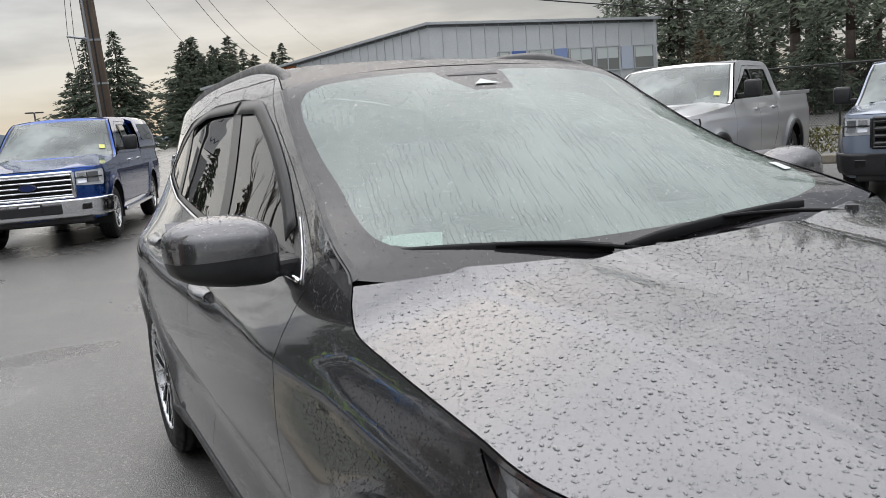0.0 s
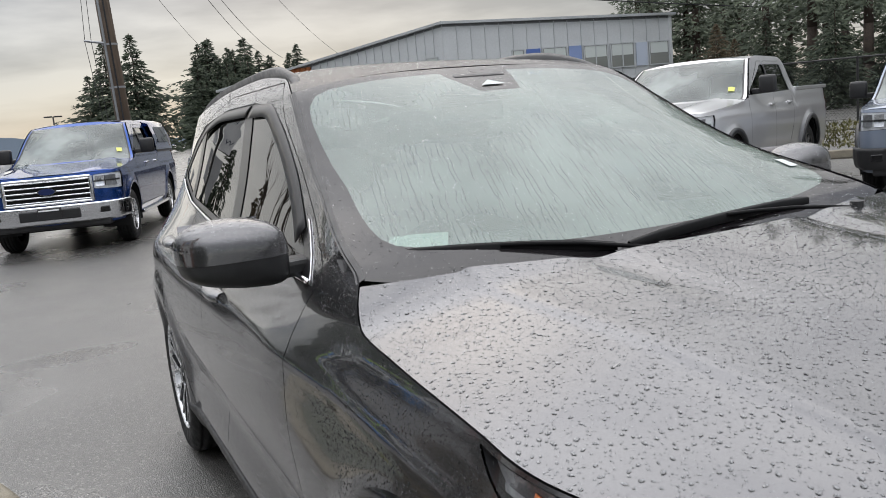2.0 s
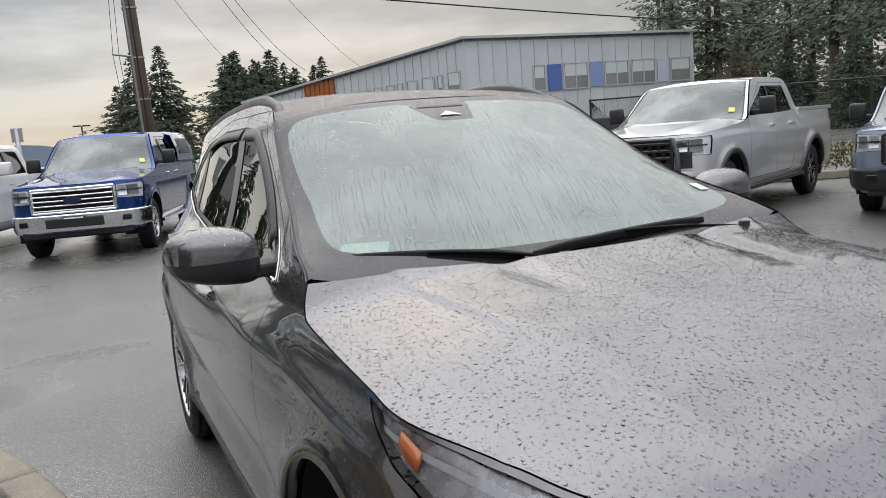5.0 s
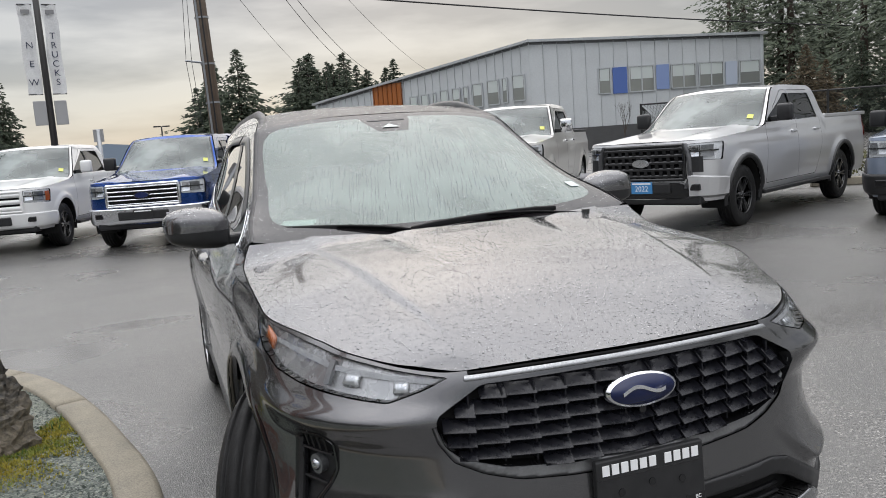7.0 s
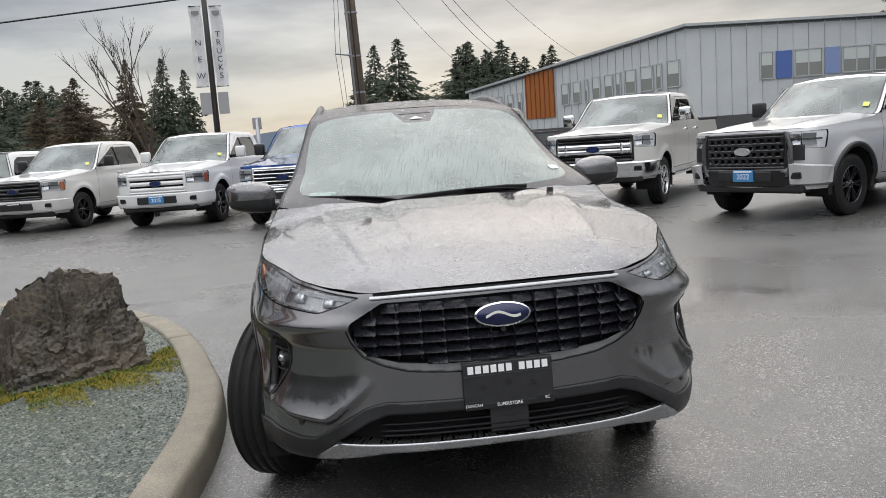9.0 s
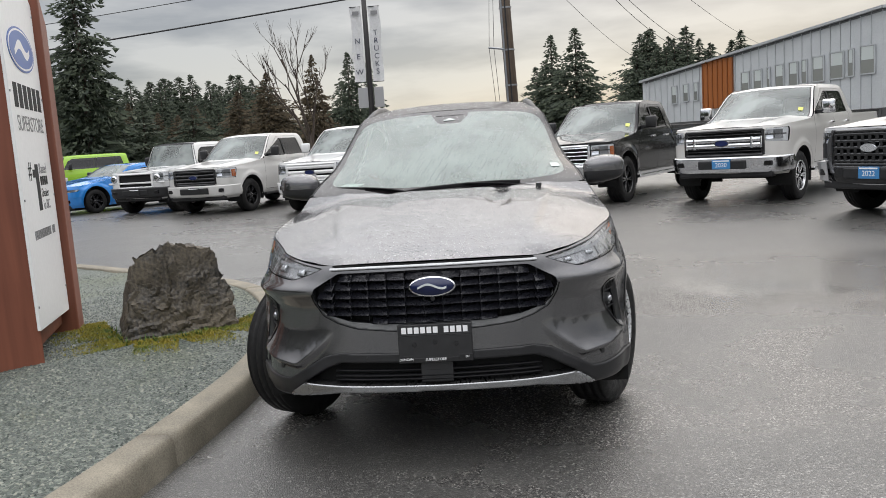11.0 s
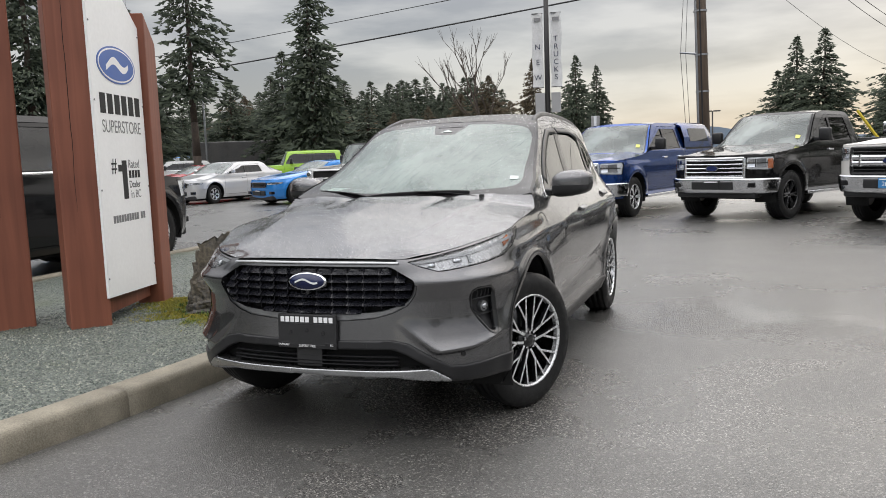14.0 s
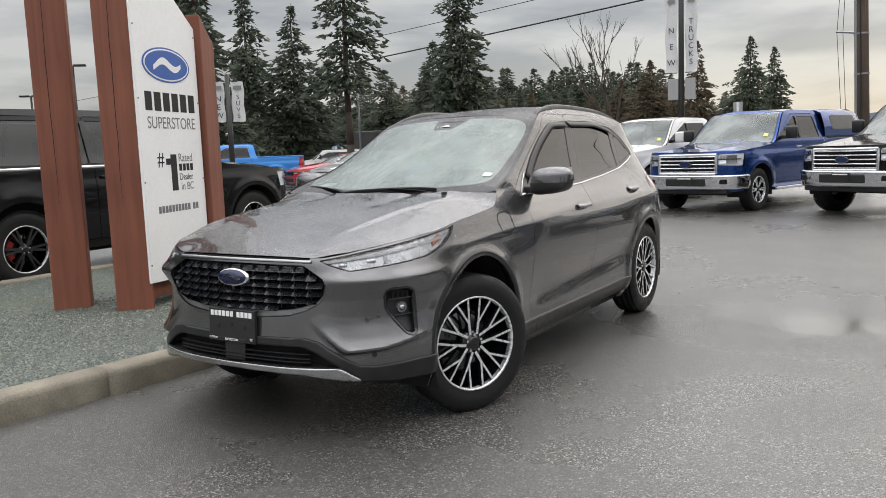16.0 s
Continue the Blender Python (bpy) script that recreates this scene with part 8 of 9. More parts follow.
def make_sign():
    sg = empty("roadside_sign", Matrix(), "tall white dealer sign between heavy red-brown timber posts", "sign")
    timber = wood("red_stained_timber", (0.145, 0.045, 0.026), (0.27, 0.094, 0.054), 3.0, (1, 1, 0.05))
    for nm, x, y, sx, sy, rot, z1 in (("post", -2.935, -0.605, 0.30, 0.30, 51.5, 3.9), ("post", -3.505, -0.805, 0.30, 0.30, 51.5, 3.9), ("post", -3.155, 0.47, 0.24, 0.26, 20, 2.5), ("post", -3.62, 0.25, 0.26, 0.26, 40, 3.0)):
        bm = box(bmesh.new(), -sx / 2, sx / 2, -sy / 2, sy / 2, -0.05, z1, 0.012)
        if z1 < 3:
            for v in bm.verts:
                if v.co.z > 1:
                    v.co.z += -0.25 * (v.co.y / sy)
        bmesh.ops.subdivide_edges(bm, edges=bm.edges[:], cuts=2)
        ob = part(nm, bm, timber, sg, "red-brown timber post")
        ob.matrix_basis = pose(x, y, 0.10, 0, 0, rot)
        # drying cracks down the timber
        for q in range(1):
            xx = -sx * 0.10
            pts = [(xx + 0.010 * noise.noise(Vector((zz * 2.2, x, 0.0))) + 0.004 * noise.noise(Vector((zz * 11, x, 3.0))), zz) for zz in np.linspace(0.9, 2.9, 48)]
            thin = lambda zz: 0.0024 * math.sin(math.pi * (zz - 0.9) / 2.0) ** 0.5
            rows = [[(px - thin(zz), -sy / 2 - 0.0012, zz) for px, zz in pts], [(px + thin(zz), -sy / 2 - 0.0012, zz) for px, zz in pts]]
            part("timber_crack", loft(rows), DARK, ob)
    p0, p1 = Vector((-2.715, -0.60, 0)), Vector((-3.035, 0.345, 0))
    ang = math.degrees(math.atan2(p1.y - p0.y, p1.x - p0.x))
    W = (p1 - p0).length
    # panel frame: x along the panel, -y towards the viewer
    face = new("sign_panel")
    face.parent = sg
    face.matrix_basis = pose(p0.x, p0.y, 0, 0, 0, ang) 
    white = noisy("white_sign_panel", (0.80, 0.80, 0.79), (0.86, 0.86, 0.85), 2.2, 0.35, 0.5)
    bm = bmesh.new()
    zr, zl_ = 2.58, 3.22
    f = [bm.verts.new(p) for p in ((0, 0, 0.35), (W, 0, 0.31), (W, 0, zr), (0.1, 0, zl_), (0, 0, zl_ + 0.02))]
    bm.faces.new(f)
    bmesh.ops.recalc_face_normals(bm, faces=bm.faces[:])
    thicken(bm, 0.02)
    part("panel", bm, white, face, "white sign panel")
    yf = -0.013
    sgn = lambda x, z, rot=0: pose(x, yf, z, 90, 0, 0)
    blue, pale = mat("logo_blue", (0.010, 0.085, 0.36), 0.35), mat("logo_white", (0.8, 0.8, 0.8), 0.4)
    for nm, a, b, yy, m in (("logo_rim", 0.375, 0.150, -0.0040, blue), ("logo_ring", 0.355, 0.137, -0.0055, pale), ("logo_face", 0.338, 0.124, -0.0070, blue)):
        bm = bmesh.new()
        n = 40
        v = [bm.verts.new((0.49 + a * math.cos(2 * math.pi * k / n), yy, 2.205 + b * math.sin(2 * math.pi * k / n))) for k in range(n)]
        w = [bm.verts.new((0.49 + a * math.cos(2 * math.pi * k / n), 0.0, 2.205 + b * math.sin(2 * math.pi * k / n))) for k in range(n)]
        bm.faces.new(v)
        for k in range(n):
            bm.faces.new((v[k], v[(k + 1) % n], w[(k + 1) % n], w[k]))
        bmesh.ops.recalc_face_normals(bm, faces=bm.faces[:])
        part(nm, bm, m, face)
    bm = bmesh.new()
    rows = [[], []]
    for k in range(22):
        t = k / 21
        x, z = 0.27 + 0.44 * t, 2.205 + 0.035 * math.sin(t * 7.0 - 0.8) + 0.02 * (t - 0.5)
        rows[0].append((x, -0.0085, z - 0.020 - 0.012 * math.sin(math.pi * t)))
        rows[1].append((x, -0.0085, z + 0.020 + 0.012 * math.sin(math.pi * t)))
    bm.free()
    part("logo_wave", loft(rows), pale, face, "plain white wave")
    ink, grey = mat("black_ink", (0.008, 0.008, 0.008), 0.7), mat("grey_ink", (0.16, 0.16, 0.165), 0.4)
    # the dealer's name as plain bars
    name_bars(face, "name_bar", (6,), 0.10, 0.93, 1.805, 1.965, -0.0020, 0.0, ink, "plain black bar")
    letters("sign_text", "SUPERSTORE", 0.105, face, pose(0.515, -0.0012, 1.655, 90, 0, 0) @ Matrix.Diagonal((0.93, 1, 1, 1)), grey)
    letters("sign_text", "#", 0.13, face, pose(0.285, -0.0012, 1.335, 90, 0, 0), ink)
    bm = bmesh.new()
    part("sign_text", box(bm, 0.44, 0.535, -0.0020, 0.0, 1.11, 1.43), ink, face)
    part("sign_text", box(bmesh.new(), 0.365, 0.441, -0.0020, 0.0, 1.34, 1.395), ink, face)
    letters("sign_text", "Rated", 0.075, face, pose(0.565, -0.0012, 1.365, 90, 0, 0), grey, "LEFT")
    name_bars(face, "name_bar", (4,), 0.565, 0.815, 1.282, 1.345, -0.0020, 0.0, ink, "plain black bar")
    letters("sign_text", "Dealer", 0.062, face, pose(0.565, -0.0012, 1.20, 90, 0, 0), ink, "LEFT")
    letters("sign_text", "in BC", 0.07, face, pose(0.585, -0.0012, 1.112, 90, 0, 0), grey, "LEFT")
    name_bars(face, "name_bar", (10, 2), 0.19, 0.86, 0.925, 0.985, -0.0020, 0.0, grey, "thin plain grey bar")
    for z in (0.5, 1.2, 1.9, 2.5):
        for x in (0.02, W - 0.02):
            bm = bmesh.new()
            cyl(bm, (x, -0.006, z), (x, 0.008, z), 0.008, 0.006, 8)
            part("panel_screw", bm, SATIN, face)
    part("back_panel", box(bmesh.new(), 0.1, W, 0.28, 0.30, 0.35, 2.4), white, face)
    part("cross_beam", box(bmesh.new(), 0.0, W, 0.06, 0.20, 0.20, 0.36, 0.01), timber, face)
    part("cross_beam", box(bmesh.new(), 0.0, W, 0.06, 0.20, 2.2, 2.36, 0.01), timber, face)


make_sign()
scatter("wet_leaves", [(x, y, 0.006, 0.05, 1.0 * i) for i, (x, y) in enumerate(((0.86, -2.85), (0.90, -2.83), (0.83, -2.83), (0.88, -2.88)))], tuft, MOSS, "small clump of wet moss on the asphalt", "moss")

# ---- building, fence, poles, wires, trees ----
CLAD = noisy("grey_metal_cladding", (0.49, 0.51, 0.518), (0.56, 0.582, 0.59), 0.7, 0.35, 0.5, metal=0.2)
SEAM = mat("dark_seam", (0.16, 0.165, 0.17), 0.5)
WIN = mat("office_glass", (0.19, 0.20, 0.185), 0.06, 0.0, 0.5)
WINF = mat("pale_window_frame", (0.42, 0.44, 0.45), 0.4)


def make_building():
    bd = empty("office_building", Matrix(), "two-storey grey metal-clad building with blue panels", "building")
    A, B, O = Vector((26.2, 49.9, 0)), Vector((43.5, 45.4, 0)), Vector((18.4, 63.3, 0))
    E = A + (O - A) * 1.5
    Bk = B + (O - A) * 1.3

    def facade(name, p, q, zp, zq, panels, wins, base):
        d = q - p
        Lw = d.length
        ang = math.degrees(math.atan2(d.y, d.x))
        w = new(name)
        w.parent = bd
        w.matrix_basis = pose(p.x, p.y, 0, 0, 0, ang)
        top = lambda x: zp + (zq - zp) * x / Lw
        bm = bmesh.new()
        vv = [bm.verts.new((x, yy, z)) for yy in (0.05, 0.30) for x, z in ((0, 0), (Lw, 0), (Lw, top(Lw) - 0.05), (0, top(0) - 0.05))]
        for idx in ((0, 1, 2, 3), (4, 5, 6, 7), (0, 4, 5, 1), (1, 5, 6, 2), (2, 6, 7, 3), (3, 7, 4, 0)):
            bm.faces.new([vv[i] for i in idx])
        bmesh.ops.recalc_face_normals(bm, faces=bm.faces[:])
        part("wall", bm, SEAM, w)
        xs = np.linspace(0, Lw, panels + 1)
        for x0, x1 in zip(xs, xs[1:]):
            c = bmesh.new()
            g = 0.026
            vv = [(x0 + g, base), (x1 - g, base), (x1 - g, top(x1) - 0.10), (x0 + g, top(x0) - 0.10)]
            f = [c.verts.new((x, yy, z)) for yy in (0.0, 0.05) for x, z in vv]
            for idx in ((0, 1, 2, 3), (0, 4, 5, 1), (1, 5, 6, 2), (2, 6, 7, 3), (3, 7, 4, 0)):
                c.faces.new([f[i] for i in idx])
            bmesh.ops.recalc_face_normals(c, faces=c.faces[:])
            part("cladding_panel", c, CLAD, w)
            part("standing_seam", box(bmesh.new(), x0 - 0.015, x0 + 0.015, -0.06, 0.04, base, top(x0) - 0.08), CLAD, w)
        part("plinth", box(bmesh.new(), 0, Lw, -0.06, 0.04, 0, base), noisy("dark_base_wall", (0.05, 0.05, 0.05), (0.08, 0.08, 0.08), 2, 0.5, 0.7), w)
        c = bmesh.new()
        f = [c.verts.new((x, y, top(min(max(x, 0), Lw)) + z)) for x in (-0.2, Lw + 0.2) for y, z in ((-0.35, -0.02), (-0.35, 0.16), (0.4, 0.16), (0.4, -0.02))]
        for idx in ((0, 1, 5, 4), (1, 2, 6, 5), (2, 3, 7, 6), (3, 0, 4, 7), (0, 3, 2, 1), (4, 5, 6, 7)):
            c.faces.new([f[i] for i in idx])
        bmesh.ops.recalc_face_normals(c, faces=c.faces[:])
        part("roof_edge", c, noisy("zinc_edge", (0.40, 0.42, 0.43), (0.5, 0.52, 0.53), 1, 0.3, 0.45, metal=0.5), w)
        for a, b, z0, z1, kind in wins:
            x0, x1 = a * Lw, b * Lw
            if kind == "glass":
                wn = part("window", box(bmesh.new(), x0, x1, -0.085, 0.0, z0, z1), WIN, w, "office window")
                nx = max(1, round((x1 - x0) / 1.1))
                for k in range(nx + 1):
                    xx = x0 + (x1 - x0) * k / nx
                    part("window_frame", box(bmesh.new(), xx - 0.04, xx + 0.04, -0.13, -0.02, z0, z1), WINF, wn)
                for zz in (z0, z1):
                    part("window_frame", box(bmesh.new(), x0, x1, -0.13, -0.02, zz - 0.04, zz + 0.04), WINF, wn)
                part("blind", box(bmesh.new(), x0 + 0.1, x1 - 0.1, -0.088, -0.08, z0 + 0.5 * (z1 - z0), z1 - 0.06), mat("window_blind", (0.50, 0.54, 0.52), 0.5), wn)
            else:
                col = {"blue": (0.07, 0.13, 0.36), "mid": (0.20, 0.27, 0.47), "pale": (0.42, 0.47, 0.55), "orange": (0.32, 0.10, 0.02)}[kind]
                part("colour_panel", box(bmesh.new(), x0, x1, -0.10, 0.02, z0, z1), mat("panel_" + kind, col, 0.45), w, {"blue": "blue panel", "mid": "pale blue panel", "pale": "white-blue panel", "orange": "orange panel"}[kind])
        return w

    facade("facade", A, B, 8.1, 7.65, 17, [(0.285, 0.335, 4.05, 5.9, "glass"), (0.345, 0.405, 4.0, 5.9, "blue"), (0.415, 0.52, 4.05, 5.9, "glass"), (0.53, 0.585, 4.1, 5.9, "mid"),
                                           (0.595, 0.70, 4.1, 5.85, "glass"), (0.715, 0.82, 4.1, 5.85, "glass"), (0.83, 0.88, 4.1, 5.8, "pale"), (0.89, 0.98, 4.1, 5.8, "glass")], 1.7)
    lw = [(a / 1.5, b / 1.5, z0, z1, k) for (a, b, z0, z1, k) in ((0.03, 0.10, 4.0, 5.85, "glass"), (0.13, 0.16, 3.95, 5.75, "glass"), (0.18, 0.25, 3.9, 5.7, "glass"), (0.28, 0.34, 3.85, 5.6, "glass"), (0.37, 0.40, 3.8, 5.5, "glass"), (0.42, 0.47, 3.75, 5.45, "glass"), (0.50, 0.55, 3.7, 5.4, "glass"), (0.58, 0.60, 3.6, 5.3, "glass"), (0.63, 0.68, 3.55, 5.25, "glass"), (0.71, 0.76, 3.5, 5.2, "glass"),
                                                                      (0.815, 1.02, 2.6, 6.5, "orange"), (1.06, 1.09, 3.4, 4.9, "glass"), (1.13, 1.17, 3.4, 4.85, "glass"), (1.22, 1.26, 3.3, 4.8, "glass"))]
    # seen from its street side, the long wing runs away from the corner
    lw = [(1 - b, 1 - a, z0, z1, k) for a, b, z0, z1, k in lw]
    wing = facade("facade", E, A, 5.5, 8.1, 30, lw, 1.7)
    for k in range(7):
        x = (1 - 1.02 / 1.5 + 0.205 / 1.5 * k / 6.0) * (A - E).length
        part("batten", box(bmesh.new(), x - 0.05, x + 0.05, -0.16, -0.09, 2.6, 6.5), mat("orange_batten", (0.22, 0.065, 0.012), 0.5), wing)
    # roof and the plain walls behind
    bm = bmesh.new()
    f = [bm.verts.new(v) for v in ((A.x, A.y, 8.1), (B.x, B.y, 7.65), (Bk.x, Bk.y, 5.6), (E.x, E.y, 5.5))]
    bm.faces.new(f)
    bmesh.ops.recalc_face_normals(bm, faces=bm.faces[:])
    part("roof", thicken(bm, 0.2), SATIN, bd)
    for p, q, z0, z1 in ((B, Bk, 7.65, 5.6), (Bk, E, 5.6, 5.5)):
        bm = bmesh.new()
        f = [bm.verts.new(v) for v in ((p.x, p.y, 0), (q.x, q.y, 0), (q.x, q.y, z1), (p.x, p.y, z0))]
        bm.faces.new(f)
        part("wall", thicken(bm, 0.2), CLAD, bd)


make_building()

POLE_WOOD = wood("weathered_pole", (0.07, 0.050, 0.036), (0.17, 0.125, 0.09), 3.0, (1, 1, 0.05))
GALV = mat("galvanised_steel", (0.32, 0.33, 0.34), 0.45, 0.8)
DARKPOLE = mat("dark_steel_pole", (0.035, 0.033, 0.032), 0.45, 0.3)
CABLE = mat("cable_black", (0.012, 0.012, 0.013), 0.6)


def line_between(bm, p, q, r, sag=0.0, n=14, seg=6):
    """One continuous tube from p to q, hanging by sag in the middle."""
    p, q = Vector(p), Vector(q)
    d = (q - p).normalized()
    u = d.cross(Vector((0, 0, 1)) if abs(d.z) < 0.9 else Vector((1, 0, 0))).normalized()
    v = u.cross(d)
    rings = []
    for k in range(n + 1):
        c = p.lerp(q, k / n) - Vector((0, 0, sag * 4 * (k / n) * (1 - k / n)))
        rings.append([bm.verts.new(c + u * r * math.cos(6.2832 * i / seg) + v * r * math.sin(6.2832 * i / seg)) for i in range(seg)])
    for a, b in zip(rings, rings[1:]):
        for i in range(seg):
            bm.faces.new((a[i], a[(i + 1) % seg], b[(i + 1) % seg], b[i]))
    bm.faces.new(rings[0])
    bm.faces.new(rings[-1][::-1])
    bmesh.ops.recalc_face_normals(bm, faces=bm.faces[:])


def make_utility_pole():
    p = empty("utility_pole", pose(1.15, 20.6, 0, 0, -1.6, 0), "weathered wooden utility pole with conduits and bracket", "utility pole")
    bm = bmesh.new()
    cyl(bm, (0, 0, -0.3), (0, 0, 11.5), 0.20, 0.15, 18)
    part("pole_shaft", bm, POLE_WOOD, p, "", True)
    bm = bmesh.new()
    cyl(bm, (-0.14, -0.14, 0), (-0.12, -0.12, 8.5), 0.035, 0.035, 8)
    part("conduit", bm, GALV, p)
    bm = bmesh.new()
    cyl(bm, (-0.02, -0.22, 0), (0.0, -0.18, 8.5), 0.022, 0.022, 8)
    part("conduit", bm, CABLE, p)
    bm = bmesh.new()
    cyl(bm, (0.1, -0.1, 4.12), (-0.62, -0.16, 4.24), 0.035, 0.03, 8)
    part("bracket_arm", bm, GALV, p)
    for x in (-0.60, -0.45):
        bm = bmesh.new()
        line_between(bm, (x, -0.16, 4.2), (x * 0.7 - 0.05, -0.3, 1.2), 0.008, 0, 6)
        part("guy_wire", bm, CABLE, p)
        bm = bmesh.new()
        line_between(bm, (x, -0.16, 4.2), (x * 0.3, -0.1, 9.5), 0.008, 0, 6)
        part("guy_wire", bm, CABLE, p)
    for z in (3.0, 4.1, 5.4):
        bm = bmesh.new()
        cyl(bm, (0, 0, z), (0, 0, z + 0.05), 0.20, 0.20, 16)
        part("pole_band", bm, GALV, p)
    bm = box(bmesh.new(), -1.2, 1.2, -0.25, -0.13, 9.6, 9.75, 0.01)
    part("cross_arm", bm, POLE_WOOD, p)


def banner(name, words, parent, x0, x1, z0, z1, y=0.0):
    """Cloth banner with wind folds, on two rods."""
    rows = []
    for j in range(13):
        z = z0 + (z1 - z0) * j / 12
        rows.append([(x0 + (x1 - x0) * i / 6 + 0.015 * math.sin(j * 0.9), y + 0.02 * math.sin(i * 1.1 + j * 0.5), z) for i in range(7)])
    cloth = noisy("banner_cloth", (0.55, 0.55, 0.54), (0.68, 0.68, 0.67), 4, 0.8, 0.9, 0.2, 30)
    b = part(name, loft(rows), cloth, parent, "pale cloth banner", True)
    ink = mat("banner_ink", (0.035, 0.04, 0.07), 0.6)
    step = (z1 - z0) * 0.62 / max(1, len(words))
    for k, c in enumerate(words):
        letters("banner_letter", c, min(step * 0.72, (x1 - x0) * 0.5), b, pose((x0 + x1) / 2, y - 0.03, z0 + (z1 - z0) * 0.10 + step * (len(words) - 1 - k), 90, 0, 0), ink)
    part("mark_bar", box(bmesh.new(), x0 + 0.06, x1 - 0.06, y - 0.034, y - 0.026, z1 - 0.30 * (x1 - x0) - 0.12, z1 - 0.12), mat("mark_grey", (0.22, 0.22, 0.22), 0.6), b, "plain grey bar")
    for z in (z0, z1):
        bm = bmesh.new()
        cyl(bm, (x0, y, z), (x1, y, z), 0.012, 0.012, 6)
        part("banner_rod", bm, DARKPOLE, b)
    return b


def make_banner_pole(x, y, rot, words, zs, height, w=0.52, label="dark lamp pole carrying two pale cloth banners"):
    p = empty("banner_pole", pose(x, y, 0, 0, 0, rot), label, "banner pole")
    bm = bmesh.new()
    cyl(bm, (0, 0, 0), (0, 0, height), 0.085, 0.06, 14)
    part("pole_shaft", bm, DARKPOLE, p, "", True)
    banner("banner", words[0], p, -0.10 - w, -0.10, *zs)
    banner("banner", words[1], p, 0.10, 0.10 + w, *zs)
    return p


make_utility_pole()
bp_ = make_banner_pole(-2.90, 16.76, 8, ("NEW", "TRUCKS"), (3.15, 5.15), 7.6, 0.30)
for x0, x1 in ((-0.34, -0.07), (0.10, 0.36)):
    part("notice_board", box(bmesh.new(), x0, x1, -0.05, 0.0, 2.45, 3.0, 0.01), mat("notice_grey", (0.30, 0.30, 0.30), 0.5), bp_, "plain grey board")
make_banner_pole(-14.3, 11.65, 42, ("NEW", "SUVS"), (2.38, 3.52), 3.7, 0.34, "post carrying two pale cloth banners")


def make_lamp(x, y, h, rot):
    p = empty("lot_lamp", pose(x, y, 0, 0, 0, rot), "slim dark car-park lamp", "street lamp", "lot lamps")
    bm = bmesh.new()
    cyl(bm, (0, 0, 0), (0, 0, h), 0.08, 0.05, 12)
    part("lamp_post", bm, DARKPOLE, p, "", True)
    for k in (-1, 1):
        part("lamp_head", box(bmesh.new(), min(0.05 * k, 0.55 * k), max(0.05 * k, 0.55 * k), -0.14, 0.14, h - 0.04, h + 0.05, 0.02), DARKPOLE, p)
    return p


make_lamp(-30.0, 17.7, 5.7, 40)
make_lamp(0.6, 57.6, 3.9, 10)
make_lamp(-37.0, 20.0, 4.9, 40)
make_lamp(52.0, 28.5, 14.0, 40)
for x, y, h, col in ((-27.2, 34.8, 6.6, GALV), (-2.07, 19.8, 2.42, GALV)):
    p = empty("sign_post" if h < 5 else "steel_pole", pose(x, y, 0), "slim grey steel post" if h > 5 else "small grey road sign on a post", "post")
    bm = bmesh.new()
    cyl(bm, (0, 0, 0), (0, 0, h), 0.07, 0.06, 10)
    part("post_shaft", bm, col, p, "", True)
    if h < 5:
        part("sign_plate", box(bmesh.new(), -0.13, 0.13, -0.03, 0.0, h - 0.34, h, 0.01), mat("notice_grey", (0.30, 0.30, 0.30), 0.5), p)

for i, (p, q, r, sag) in enumerate((((-75, 46, 6.0), (1, 38, 9.9), 0.045, 0.5), ((1, 38, 9.9), (95, 52, 8.3), 0.045, 0.9), ((-75, 46, 7.4), (1, 38, 11.2), 0.022, 0.4), ((1, 38, 11.2), (95, 52, 9.9), 0.02, 0.6),
                                    ((40, 60, 8.5), (95, 46, 6.2), 0.03, 0.4), ((40, 58, 7.0), (95, 44, 4.9), 0.03, 0.4),
                                    ((1.15, 20.6, 9.6), (14, 52, 6.5), 0.014, 0.9), ((1.3, 20.6, 9.7), (15, 52, 6.5), 0.014, 0.9), ((2.2, 20.6, 9.7), (19, 52, 6.6), 0.010, 0.6), ((0.4, 20.6, 8.5), (11, 52, 6.0), 0.010, 0.5))):
    bm = bmesh.new()
    line_between(bm, p, q, r, sag, 24)
    tagged(part("overhead_cable", bm, CABLE), "black overhead cable strung across the lot", "cable", "overhead cables")
bm = bmesh.new()
line_between(bm, (6.9, 21.0, 0.0), (5.37, 21.0, 2.25), 0.045, 0, 2)
tagged(part("guy_guard", bm, mat("yellow_plastic", (0.55, 0.42, 0.03), 0.5)), "yellow plastic guard on a guy wire", "guy guard")

# --- chain-link fence and shrubs beyond the silver pickup ---
fence = empty("chain_link_fence", Matrix(), "dark chain-link fence along the road", "fence")
f0, f1 = Vector((20.5, 15.0, 0)), Vector((30.0, 7.5, 0))
f0, f1 = Vector((13.5, 17.5, 0)), Vector((31.0, 5.5, 0))
MESHM = mat("fence_wire", (0.03, 0.03, 0.03), 0.5, 0.5)
for k in range(9):
    q = f0.lerp(f1, k / 8)
    bm = bmesh.new()
    cyl(bm, (q.x, q.y, 0), (q.x, q.y, 2.15), 0.035, 0.035, 8)
    part("fence_post", bm, MESHM, fence)
for z in (2.12, 0.1):
    bm = bmesh.new()
    cyl(bm, (f0.x, f0.y, z), (f1.x, f1.y, z), 0.025, 0.025, 8)
    part("fence_rail", bm, MESHM, fence)
V, F = [], []
Lf = (f1 - f0).length
dirf = (f1 - f0).normalized()
